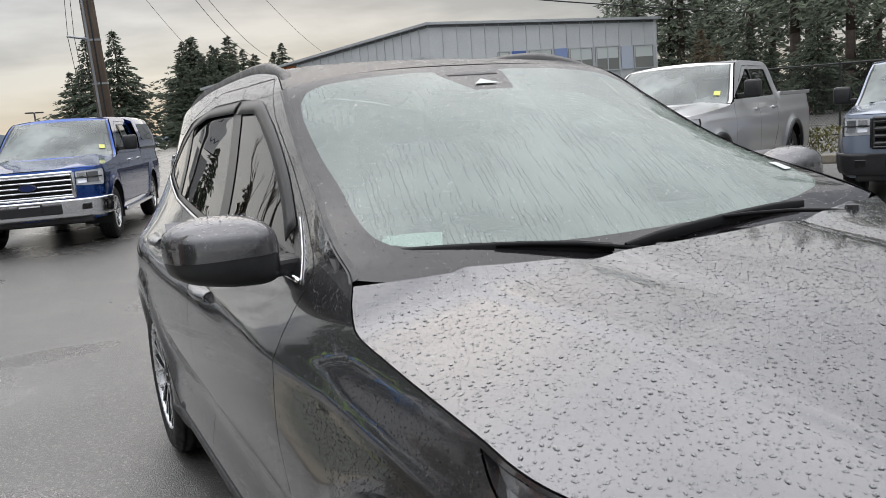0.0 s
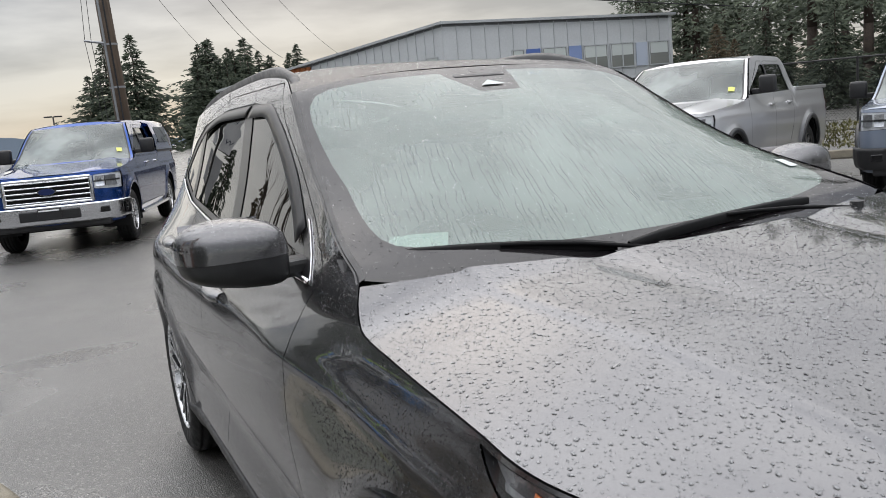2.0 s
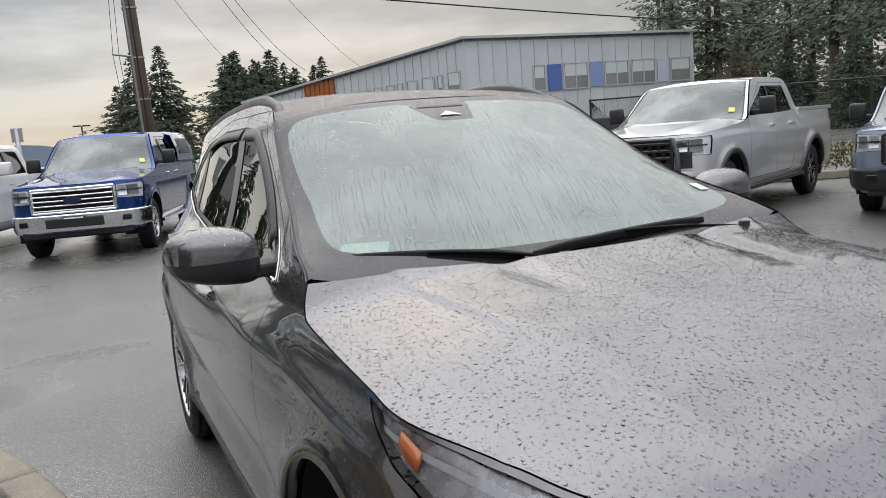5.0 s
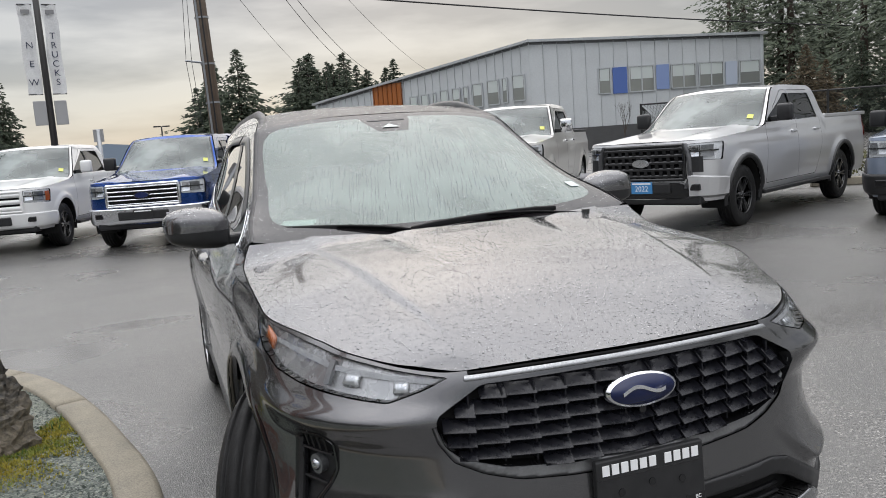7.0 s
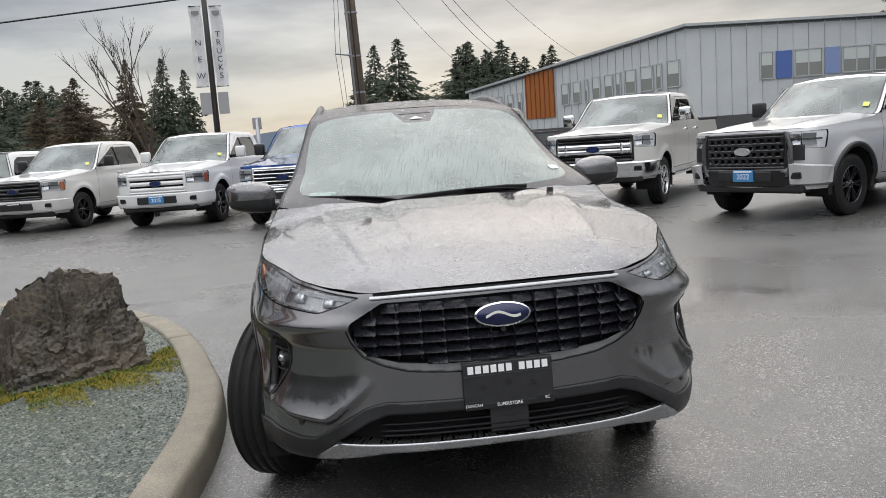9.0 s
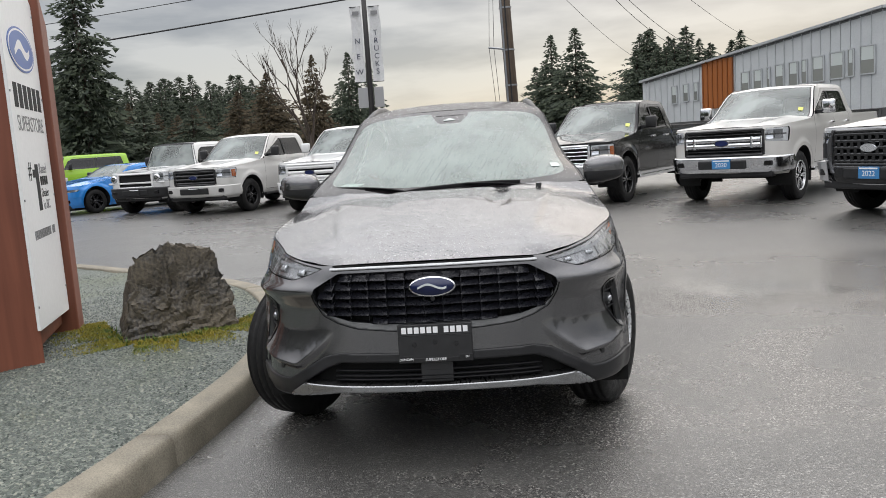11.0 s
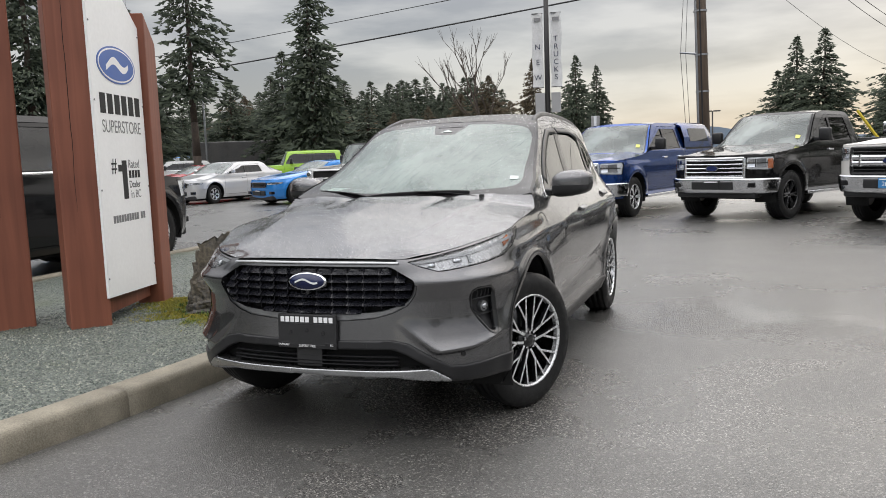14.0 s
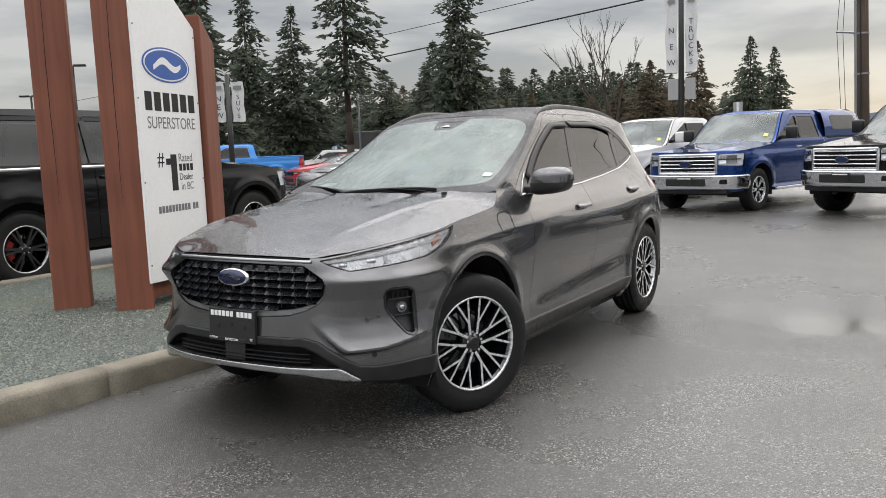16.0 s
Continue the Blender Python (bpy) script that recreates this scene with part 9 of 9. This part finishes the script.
for sgn_ in (1, -1):
    k = -2.2
    while k < Lf:
        a, b = (k, 0.1), (k + 2.0, 2.1)
        if sgn_ < 0:
            a, b = (k + 2.0, 0.1), (k, 2.1)
        ca, cb = (min(max(q[0], 0), Lf) for q in (a, b))
        pa, pb = f0 + dirf * ca + Vector((0, 0, a[1])), f0 + dirf * cb + Vector((0, 0, b[1]))
        i = len(V)
        side = dirf * 0.004
        V += [tuple(pa - side), tuple(pa + side), tuple(pb + side), tuple(pb - side)]
        F.append((i, i + 1, i + 2, i + 3))
        k += 0.10
me = bpy.data.meshes.new("fence_mesh")
me.from_pydata(V, [], F)
me.materials.append(MESHM)
ob = new("fence_mesh", me)
ob.parent = fence

# --- trees ---
BARK = noisy("fir_bark", (0.035, 0.026, 0.020), (0.085, 0.065, 0.05), 3, 0.8, 0.95, 0.6, 30)


def needle_mat(name, c0, c1):
    m = mat(name, c0, 0.7)
    N, L, b = nodes_of(m)
    g = N.new("ShaderNodeNewGeometry")
    r = N.new("ShaderNodeValToRGB")
    r.color_ramp.elements[0].color, r.color_ramp.elements[1].color = (*c0, 1), (*c1, 1)
    L.new(g.outputs["Random Per Island"], r.inputs[0])
    L.new(r.outputs[0], b.inputs["Base Color"])
    b.inputs["Specular IOR Level"].default_value = 0.25
    return m


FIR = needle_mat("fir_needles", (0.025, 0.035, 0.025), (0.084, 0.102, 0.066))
# needles of the wood behind the office: haze put in as a paler green
HAZYFIR = needle_mat("hazed_forest_needles", (0.075, 0.092, 0.068), (0.150, 0.175, 0.120))
BROWNFIR = needle_mat("rusty_needles", (0.040, 0.032, 0.020), (0.105, 0.080, 0.046))


def fir_meshes(seed, h, spread, bare, density, ragged):
    """Trunk and crown of a fir: drooping boughs in whorls, each a row of small ragged sprays."""
    rg = random.Random(seed)
    bm = bmesh.new()
    n = 8
    prev = Vector((0, 0, -0.2))
    for k in range(n):
        z = h * (k + 1) / n
        q = Vector((rg.uniform(-0.06, 0.06), rg.uniform(-0.06, 0.06), z))
        cyl(bm, prev, q, h * 0.016 * (1 - k / n) + 0.02, h * 0.016 * (1 - (k + 1) / n) + 0.015, 8)
        prev = q
    V, F = [], []
    z = h * bare
    lean = [rg.uniform(0.75, 1.2) for _ in range(7)]
    while z < h * 0.992:
        t = (z - h * bare) / (h * (1 - bare))
        reach = spread * h * (1 - t) ** 0.92 * (0.62 + 0.38 * math.sin(min(1, t * 4) * 1.57)) + 0.05
        for k in range(rg.choice((4, 5, 6))):
            if rg.random() < ragged * 0.4:
                continue
            a = rg.uniform(0, 6.283)
            gap = 1 + 0.85 * noise.noise(Vector((1.3 * math.cos(a) + seed, 1.3 * math.sin(a), z * 7.0 / h)))
            L_ = reach * rg.uniform(1 - ragged, 1.15) * lean[int(a / 6.284 * 7)] * min(1.45, max(0.22, gap))
            up = rg.uniform(-0.10, 0.22) + 0.5 * t
            ca, sa = math.cos(a), math.sin(a)
            m = max(2, int(L_ * density))
            fine = 0.42 + 0.58 * (1 - t) ** 0.7
            for j in range(m):
                f = ((j + rg.uniform(0.2, 1.0)) / m) ** 0.72
                r = L_ * f
                zz = z + r * up - 0.45 * r * f
                half = 0.08 + 0.34 * L_ * math.sin(min(1.0, 0.25 + f) * 2.2)
                for s_ in range(3):
                    side = rg.uniform(-half, half)
                    cx, cy = ca * r - sa * side, sa * r + ca * side
                    w = rg.uniform(0.20, 0.46) * fine
                    b_ = a + side / (half + 0.01) * 0.9 + rg.uniform(-0.6, 0.6)
                    dx, dy = math.cos(b_), math.sin(b_)
                    z_ = zz - abs(side) * 0.35 + rg.uniform(-0.14, 0.14) * fine
                    dr = rg.uniform(0.1, 0.8)
                    i = len(V)
                    V += [(cx - dx * w * 0.45, cy - dy * w * 0.45, z_ + 0.12 * w),
                          (cx + dy * w * 0.19, cy - dx * w * 0.19, z_ - rg.uniform(0.2, 0.7) * w),
                          (cx + dx * w * 0.95, cy + dy * w * 0.95, z_ - dr * w),
                          (cx - dy * w * 0.19, cy + dx * w * 0.19, z_ - rg.uniform(0.2, 0.7) * w)]
                    F += [(i, i + 1, i + 2), (i, i + 2, i + 3)]
        z += rg.uniform(0.10, 0.17) * (1.0 if h < 15 else 1.5)
    return bm, V, F


def make_fir(label, material, *args):
    bm, V, F = fir_meshes(*args)
    t = empty("fir_tree", Matrix(), label, "tree", "fir trees")
    part("trunk", bm, BARK, t, "", True)
    me = bpy.data.meshes.new("crown")
    me.from_pydata(V, [], F)
    me.materials.append(material)
    ob = new("crown", me)
    ob.parent = t
    return t


def at_tree(t, x, y, h0, h, k=1.0, turn=0.0):
    c = copy_thing(t, Matrix.Translation((x, y, 0)) @ Matrix.Rotation(turn, 4, "Z") @ Matrix.Diagonal((h / h0 * k, h / h0 * k, h / h0, 1)))
    c.matrix_basis = Matrix.Translation((x, y, 0)) @ Matrix.Rotation(turn, 4, "Z") @ Matrix.Diagonal((h / h0 * k, h / h0 * k, h / h0, 1))
    return c


fa_ = make_fir("dark green fir with drooping boughs", FIR, 11, 10.0, 0.30, 0.08, 4.2, 0.42)
fb_ = make_fir("tall ragged fir with a bare lower trunk", FIR, 12, 10.0, 0.20, 0.36, 3.6, 0.70)
fc_ = make_fir("dense narrow dark fir", FIR, 13, 10.0, 0.29, 0.05, 4.2, 0.32)
fd_ = make_fir("rusty brown conifer among the firs", BROWNFIR, 14, 10.0, 0.32, 0.05, 4.2, 0.28)
fe_ = make_fir("tall forest fir with a long bare trunk", HAZYFIR, 15, 20.0, 0.17, 0.30, 1.9, 0.65)
fg_ = make_fir("tall forest fir with needles paled for haze", HAZYFIR, 16, 20.0, 0.19, 0.16, 1.9, 0.5)
fh_ = make_fir("large dark fir with drooping boughs", FIR, 21, 14.0, 0.20, 0.07, 4.6, 0.45)
fi_ = make_fir("tall ragged fir with a bare lower trunk", FIR, 22, 15.0, 0.19, 0.36, 4.4, 0.68)
fj_ = make_fir("dark fir with a pointed crown", FIR, 23, 13.0, 0.21, 0.10, 4.6, 0.40)
fh_.matrix_basis, fi_.matrix_basis, fj_.matrix_basis = pose(-28.1, 23.2, 0, 0, 0, 40), pose(-26.5, 32.9, 0), pose(-20.0, 34.8, 0, 0, 0, 20)
fe_.matrix_basis, fg_.matrix_basis = pose(56.0, 62.0, 0), pose(62.0, 57.0, 0)
fa_.matrix_basis, fb_.matrix_basis, fc_.matrix_basis, fd_.matrix_basis = (
    Matrix.Translation((-23.4, 37.5, 0)) @ Matrix.Diagonal((0.9, 0.9, 0.8, 1)), Matrix.Translation((-34.5, 33.0, 0)) @ Matrix.Diagonal((1.1, 1.1, 1.25, 1)),
    Matrix.Translation((11.8, 138.4, 0)) @ Matrix.Diagonal((2.0, 2.0, 1.86, 1)), Matrix.Translation((-16.3, 72.6, 0)) @ Matrix.Diagonal((0.95, 0.95, 1.05, 1)))
rt = random.Random(21)
# single trees that stand out: nearer ones by the big firs, then the far ones
for kind, x, y, h, k in (("a", -33.4, 36.2, 11.2, 1.0), ("a", -30.5, 42.4, 7.2, 1.4), ("c", -39.6, 37.3, 9.0, 1.0), ("a", -29.2, 45.6, 7.6, 1.5), ("d", -25.9, 49.8, 5.6, 1.6),
                         ("d", -21.5, 75.0, 9.4, 1.3), ("d", -25.5, 78.0, 8.0, 1.4), ("c", -23.5, 136.0, 18.0, 0.95), ("c", -21.5, 146.0, 17.0, 0.95), ("a", -25.6, 140.0, 13.5, 1.3), ("a", -22.6, 152.0, 11.0, 1.3),
                         ("a", 15.3, 132.7, 18.8, 1.25), ("a", 9.2, 141.0, 13.5, 1.5), ("a", 17.6, 142.0, 10.0, 1.5)):
    at_tree({"a": fa_, "b": fb_, "c": fc_, "d": fd_}[kind], x, y, 10.0, h, k, rt.uniform(0, 6.28))
# far woods: clumps by bearing (degrees, from the lot's middle), distance and height
for n_, a0, a1, d0, d1, h0, h1, kinds in ((34, -28.5, -14.6, 176, 192, 13.5, 19.5, "aaacb"), (18, -28.5, -14.0, 168, 176, 9.0, 13.0, "aad"), (16, -44, -28, 150, 175, 12, 16, "aacd"), (5, -15.0, -10.8, 178, 190, 9, 12, "ac"),
                                          (15, 10.3, 13.9, 180, 192, 16.0, 24.0, "aaacb"), (8, 13.8, 17.2, 182, 194, 16.5, 21.5, "bbcb"), (12, 10.2, 17.0, 174, 182, 11.0, 15.0, "aac")):
    for i in range(n_):
        a = radians(a0 + (a1 - a0) * (i + rt.uniform(0.1, 0.9)) / n_)
        d = rt.uniform(d0, d1)
        at_tree({"a": fa_, "b": fb_, "c": fc_, "d": fd_}[rt.choice(kinds)], d * math.sin(a), -5.0 + d * math.cos(a), 10.0, rt.uniform(h0, h1), rt.uniform(1.2, 1.7), rt.uniform(0, 6.28))
for n_, x0, y0, x1, y1, h0, h1 in ((8, -46.0, 46, -36, 64, 5, 7.5), (8, -40.0, 42, -20.0, 50, 4.0, 6.5), (5, -38, 44, -27, 50, 4.0, 6.0)):
    for i in range(n_):
        q = (i + rt.uniform(0.1, 0.9)) / n_
        at_tree(rt.choice((fa_, fc_, fa_, fd_)), x0 + (x1 - x0) * q, y0 + (y1 - y0) * q + rt.uniform(-1, 1), 10.0, rt.uniform(h0, h1), rt.uniform(1.3, 1.7), rt.uniform(0, 6.28))
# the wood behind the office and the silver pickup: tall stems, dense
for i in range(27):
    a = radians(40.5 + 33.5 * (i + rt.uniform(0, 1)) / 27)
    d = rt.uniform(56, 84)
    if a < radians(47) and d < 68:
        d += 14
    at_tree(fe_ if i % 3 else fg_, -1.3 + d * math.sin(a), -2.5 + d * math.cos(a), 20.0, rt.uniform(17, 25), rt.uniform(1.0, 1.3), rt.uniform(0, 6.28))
for i in range(22):
    a = radians(45 + 29 * (i + rt.uniform(0, 1)) / 22)
    d = rt.uniform(52, 64)
    at_tree(rt.choice((fa_, fc_, fd_)), -1.3 + d * math.sin(a), -2.5 + d * math.cos(a), 10.0, rt.uniform(3.5, 6.5), 1.2, rt.uniform(0, 6.28))
# woods behind the camera and to the sides, seen only in paint and glass
for i in range(16):
    a = radians(rt.choice((rt.uniform(80, 135), rt.uniform(235, 300))))
    d = rt.uniform(38, 70)
    at_tree(rt.choice((fa_, fb_, fc_)), d * math.sin(a), d * math.cos(a), 10.0, rt.uniform(9, 16), 1.4, rt.uniform(0, 6.28))

for i in range(9):
    a = radians(222 + 62 * (i + rt.uniform(0, 1)) / 9)
    d = rt.uniform(27, 40)
    at_tree(rt.choice((fa_, fc_)), d * math.sin(a), d * math.cos(a), 10.0, rt.uniform(10, 15), 1.5, rt.uniform(0, 6.28))


def make_bare_tree(x, y, h, seed, label):
    rg = random.Random(seed)
    t = empty("bare_tree", pose(x, y, 0), label, "tree", "bare trees")
    trunk, crown = bmesh.new(), bmesh.new()

    def grow(p, d, L_, r, lev):
        q = p + d * L_
        cyl(trunk if lev == 0 else crown, p, q, r, r * 0.72, 6 if lev < 2 else 4)
        if lev >= 5:
            return
        for k in range(4 if lev == 0 else 2 if lev < 3 else 3):
            nd = (d + Vector((rg.uniform(-0.45, 0.45), rg.uniform(-0.45, 0.45), rg.uniform(0.0, 0.4)))).normalized()
            grow(p + d * L_ * rg.uniform(0.55, 1.0), nd, L_ * rg.uniform(0.58, 0.80), r * 0.58, lev + 1)
    grow(Vector((0, 0, -0.1)), Vector((0, 0, 1)), h * 0.28, h * 0.0095, 0)
    part("trunk", trunk, BARK, t, "", True)
    part("crown", crown, BARK, t)


make_bare_tree(-4.48, 16.0, 6.9, 3, "bare leafless tree with fine twigs")
make_bare_tree(-12.0, 40.0, 3.6, 5, "small bare tree with fine twigs")
make_bare_tree(31.5, 46.0, 4.6, 7, "thin bare sapling in front of the building")
make_bare_tree(7.3, 55.0, 5.0, 9, "thin bare birch beside the firs")

# shrubs by the fence and far hills
leaf_spots = []
for k in range(2600):
    t = rnd.random()
    q = Vector((12.8, 9.3, 0)).lerp(Vector((17.5, 6.5, 0)), t)
    leaf_spots.append((q.x + rnd.gauss(0, 0.35), q.y + rnd.gauss(0, 0.35), rnd.uniform(0.12, 0.62), rnd.uniform(0.08, 0.16), rnd.uniform(0, 6.28)))
scatter("hedge", leaf_spots, tuft, noisy("hedge_leaf", (0.05, 0.06, 0.015), (0.16, 0.14, 0.04), 2, 0.6, 0.8), "low olive-brown hedge by the fence", "hedge")
tagged(part("planter_kerb", box(bmesh.new(), -3.2, 3.2, -0.15, 0.0, 0, 0.16, 0.02), KERB_MAT), "low kerb along the hedge", "kerb", kind="structure").matrix_basis = pose(14.3, 7.2, 0, 0, 0, -31)
# distant hills: the haze before them is put into their blue-grey colour
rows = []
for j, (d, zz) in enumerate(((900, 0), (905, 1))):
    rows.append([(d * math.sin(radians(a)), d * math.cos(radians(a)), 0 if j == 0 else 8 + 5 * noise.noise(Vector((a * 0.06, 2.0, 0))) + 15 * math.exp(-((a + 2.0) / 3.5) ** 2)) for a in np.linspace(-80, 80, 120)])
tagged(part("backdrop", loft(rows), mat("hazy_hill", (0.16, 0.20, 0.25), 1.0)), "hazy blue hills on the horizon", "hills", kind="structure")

# red dump truck across the road
dt = empty("dump_truck", pose(-24.0, 42.4, 0, 0, 0, 125), "red dump truck with a dark tipping body", "dump truck")
DUMP = noisy("dump_body_grey", (0.06, 0.06, 0.06), (0.11, 0.105, 0.10), 2, 0.5, 0.7)
part("tipping_body", box(bmesh.new(), -1.25, 1.25, 2.9, 7.9, 1.25, 2.75, 0.05), DUMP, dt, "dark ribbed tipping body")
for k in range(6):
    for sx in (-1, 1):
        part("body_rib", box(bmesh.new(), sx * 1.28 - 0.05, sx * 1.28 + 0.05, 3.1 + k * 0.9, 3.25 + k * 0.9, 1.3, 2.7), DUMP, dt)
part("cab", box(bmesh.new(), -1.15, 1.15, 1.2, 2.8, 1.0, 2.95, 0.12), REDP, dt, "red cab")
part("bonnet", box(bmesh.new(), -0.85, 0.85, -0.6, 1.25, 0.9, 1.9, 0.15), REDP, dt)
part("cab_window", box(bmesh.new(), -1.17, 1.17, 1.5, 2.4, 2.1, 2.75, 0.03), TINT, dt)
part("windscreen", box(bmesh.new(), -0.95, 0.95, 1.18, 1.3, 2.05, 2.75, 0.03), TRUCKGLASS, dt)
part("grille", box(bmesh.new(), -0.5, 0.5, -0.64, -0.5, 1.0, 1.75, 0.03), CHROME, dt)
part("chassis", box(bmesh.new(), -0.5, 0.5, -0.4, 7.6, 0.6, 1.0, 0.03), DARK, dt)
w0 = None
for y in (0.3, 5.3, 6.5):
    for k in (1, -1):
        if w0 is None:
            w0 = make_wheel(dt, 1.0 * k, y, k, 0, r=0.52, width=0.32, rim_r=0.30, style="dark")
        else:
            cp = copy_thing(w0, pose(1.0 * k, y, 0.52, 0, 0, 0 if k > 0 else 180))
            cp.parent = dt

# ---- beads of rain on the SUV ----


def bead_field(name, rows, n, r0, r1, label, seed, keep=None, material=None):
    """Flattened domes on a lofted sheet: positions picked by area, radii skewed to the small end."""
    rg = random.Random(seed)
    R = [[Vector(p) for p in r] for r in rows]
    cells, weights = [], []
    for j in range(len(R) - 1):
        for i in range(len(R[0]) - 1):
            a, b, c = R[j][i], R[j][i + 1], R[j + 1][i]
            cells.append((j, i))
            weights.append((b - a).cross(c - a).length)
    V, F, taken = [], [], collections.defaultdict(list)
    cell = 2.6 * r1
    for j, i in rg.choices(cells, weights, k=n):
        a, b, c, d = R[j][i], R[j][i + 1], R[j + 1][i + 1], R[j + 1][i]
        u, v = rg.random(), rg.random()
        p = a.lerp(b, u).lerp(d.lerp(c, u), v)
        nn = (b - a).cross(d - a).normalized()
        if nn.z < 0:
            nn = -nn
        sgn = rg.choice((-1, 1))
        if keep and not keep(p):
            continue
        r = r0 + (r1 - r0) * rg.random() ** 2.4
        # drops that touch have run together: keep them apart
        key = (int(p.x * sgn // cell), int(p.y // cell))
        q3 = Vector((p.x * sgn, p.y, p.z))
        if any((q3 - o).length < (r + ro) * 1.18 for dx in (-1, 0, 1) for dy in (-1, 0, 1) for o, ro in taken[(key[0] + dx, key[1] + dy)]):
            continue
        taken[key].append((q3, r))
        t1 = nn.orthogonal().normalized()
        t2 = nn.cross(t1)
        el, ea = rg.uniform(0.9, 1.35), rg.uniform(0, 3.14)
        hgt = r * rg.uniform(0.22, 0.34)
        k = len(V)
        m = 7
        ring = []
        for rr, hh in ((1.0, -0.02), (0.72, 0.74)):
            for q in range(m):
                an = 2 * math.pi * q / m
                x, y = rr * r * math.cos(an) * el, rr * r * math.sin(an) / el
                x, y = x * math.cos(ea) - y * math.sin(ea), x * math.sin(ea) + y * math.cos(ea)
                ring.append(p + t1 * x + t2 * y + nn * hgt * hh)
        ring.append(p + nn * hgt)
        V += [(q.x * sgn, q.y, q.z) for q in ring]
        for lv in range(1):
            for q in range(m):
                f = (k + lv * m + q, k + lv * m + (q + 1) % m, k + (lv + 1) * m + (q + 1) % m, k + (lv + 1) * m + q)
                F.append(f if sgn > 0 else f[::-1])
        for q in range(m):
            f = (k + m + q, k + m + (q + 1) % m, k + 2 * m)
            F.append(f if sgn > 0 else f[::-1])
    me = bpy.data.meshes.new(name)
    me.from_pydata(V, [], F)
    me.materials.append(material)
    for q in me.polygons:
        q.use_smooth = True
    ob = new(name, me)
    ob.parent = suv
    tagged(ob, label, kind="stuff")
    return ob


WATER = mat("rain_bead", (0.9, 0.92, 0.93), 0.0)
WATER.node_tree.nodes["Principled BSDF"].inputs["Transmission Weight"].default_value = 1.0
WATER.node_tree.nodes["Principled BSDF"].inputs["IOR"].default_value = 1.33
bead_field("rain_bead_layer", HOOD_ROWS, 34000, 0.0009, 0.0050, "rain beads on the bonnet", 1, None, WATER)
bead_field("rain_bead_layer", ROOF_ROWS, 9000, 0.0015, 0.005, "rain beads on the roof", 2, lambda p: p.y < 1.2, WATER)
sb = np.linspace(float(SUV.sy(-1.60)), float(SUV.sy(-0.92)), 30)
rows = [[tuple(p) for p in suv_skin(sb, suv_top(sb) - dz)] for dz in np.linspace(0.006, 0.30, 13)]
bead_field("rain_bead_layer", rows, 9000, 0.001, 0.0036, "rain beads on the wings", 3, lambda p: (p.y - HUB_F) ** 2 + (p.z - 0.36) ** 2 > 0.23, WATER)
sb = np.linspace(float(SUV.sy(-0.90)), float(SUV.sy(2.0)), 70)
rows = [[tuple(p) for p in suv_skin(sb, suv_top(sb) - dz)] for dz in np.linspace(0.004, 0.120, 7)]
bead_field("rain_bead_layer", rows, 12000, 0.0010, 0.0036, "rain beads on the pillars", 4, None, WATER)
turn = Matrix.Translation((0.968, -0.545, 1.180)) @ Matrix.Rotation(radians(-8), 4, "Z")
mr_ = []
for j in range(11):
    el = radians(-6 + 94 * j / 10)
    row = []
    for a in np.linspace(-3.25, 0.1, 22):
        X, Y, Z = (math.copysign(abs(q) ** p, q) for q, p in ((math.cos(el) * math.cos(a), 0.72), (math.cos(el) * math.sin(a), 0.8), (math.sin(el), 0.72)))
        Y *= 1 if Y < 0 else 0.35
        row.append(turn @ Vector((X * 0.128, Y * 0.105 - 0.02 * (1 - X), Z * 0.078 * (1 - 0.16 * max(0, X)) + 0.010 * X)))
    mr_.append(row)
bead_field("rain_bead_layer", mr_, 2600, 0.0010, 0.0036, "rain beads on the mirror caps", 5, None, WATER)
sb = np.linspace(float(SUV.sy(-1.0)), float(SUV.sy(1.3)), 50)
rows = [[tuple(p) for p in suv_skin(sb, np.full(50, zq))] for zq in np.linspace(0.62, 1.07, 14)]
bead_field("rain_bead_layer", rows, 9000, 0.0007, 0.0024, "fine rain beads on the doors", 7, None, WATER)
bead_field("rain_bead_layer", SCREEN_ROWS, 9000, 0.0009, 0.0033, "rain beads on the windscreen", 6, None, WATER)
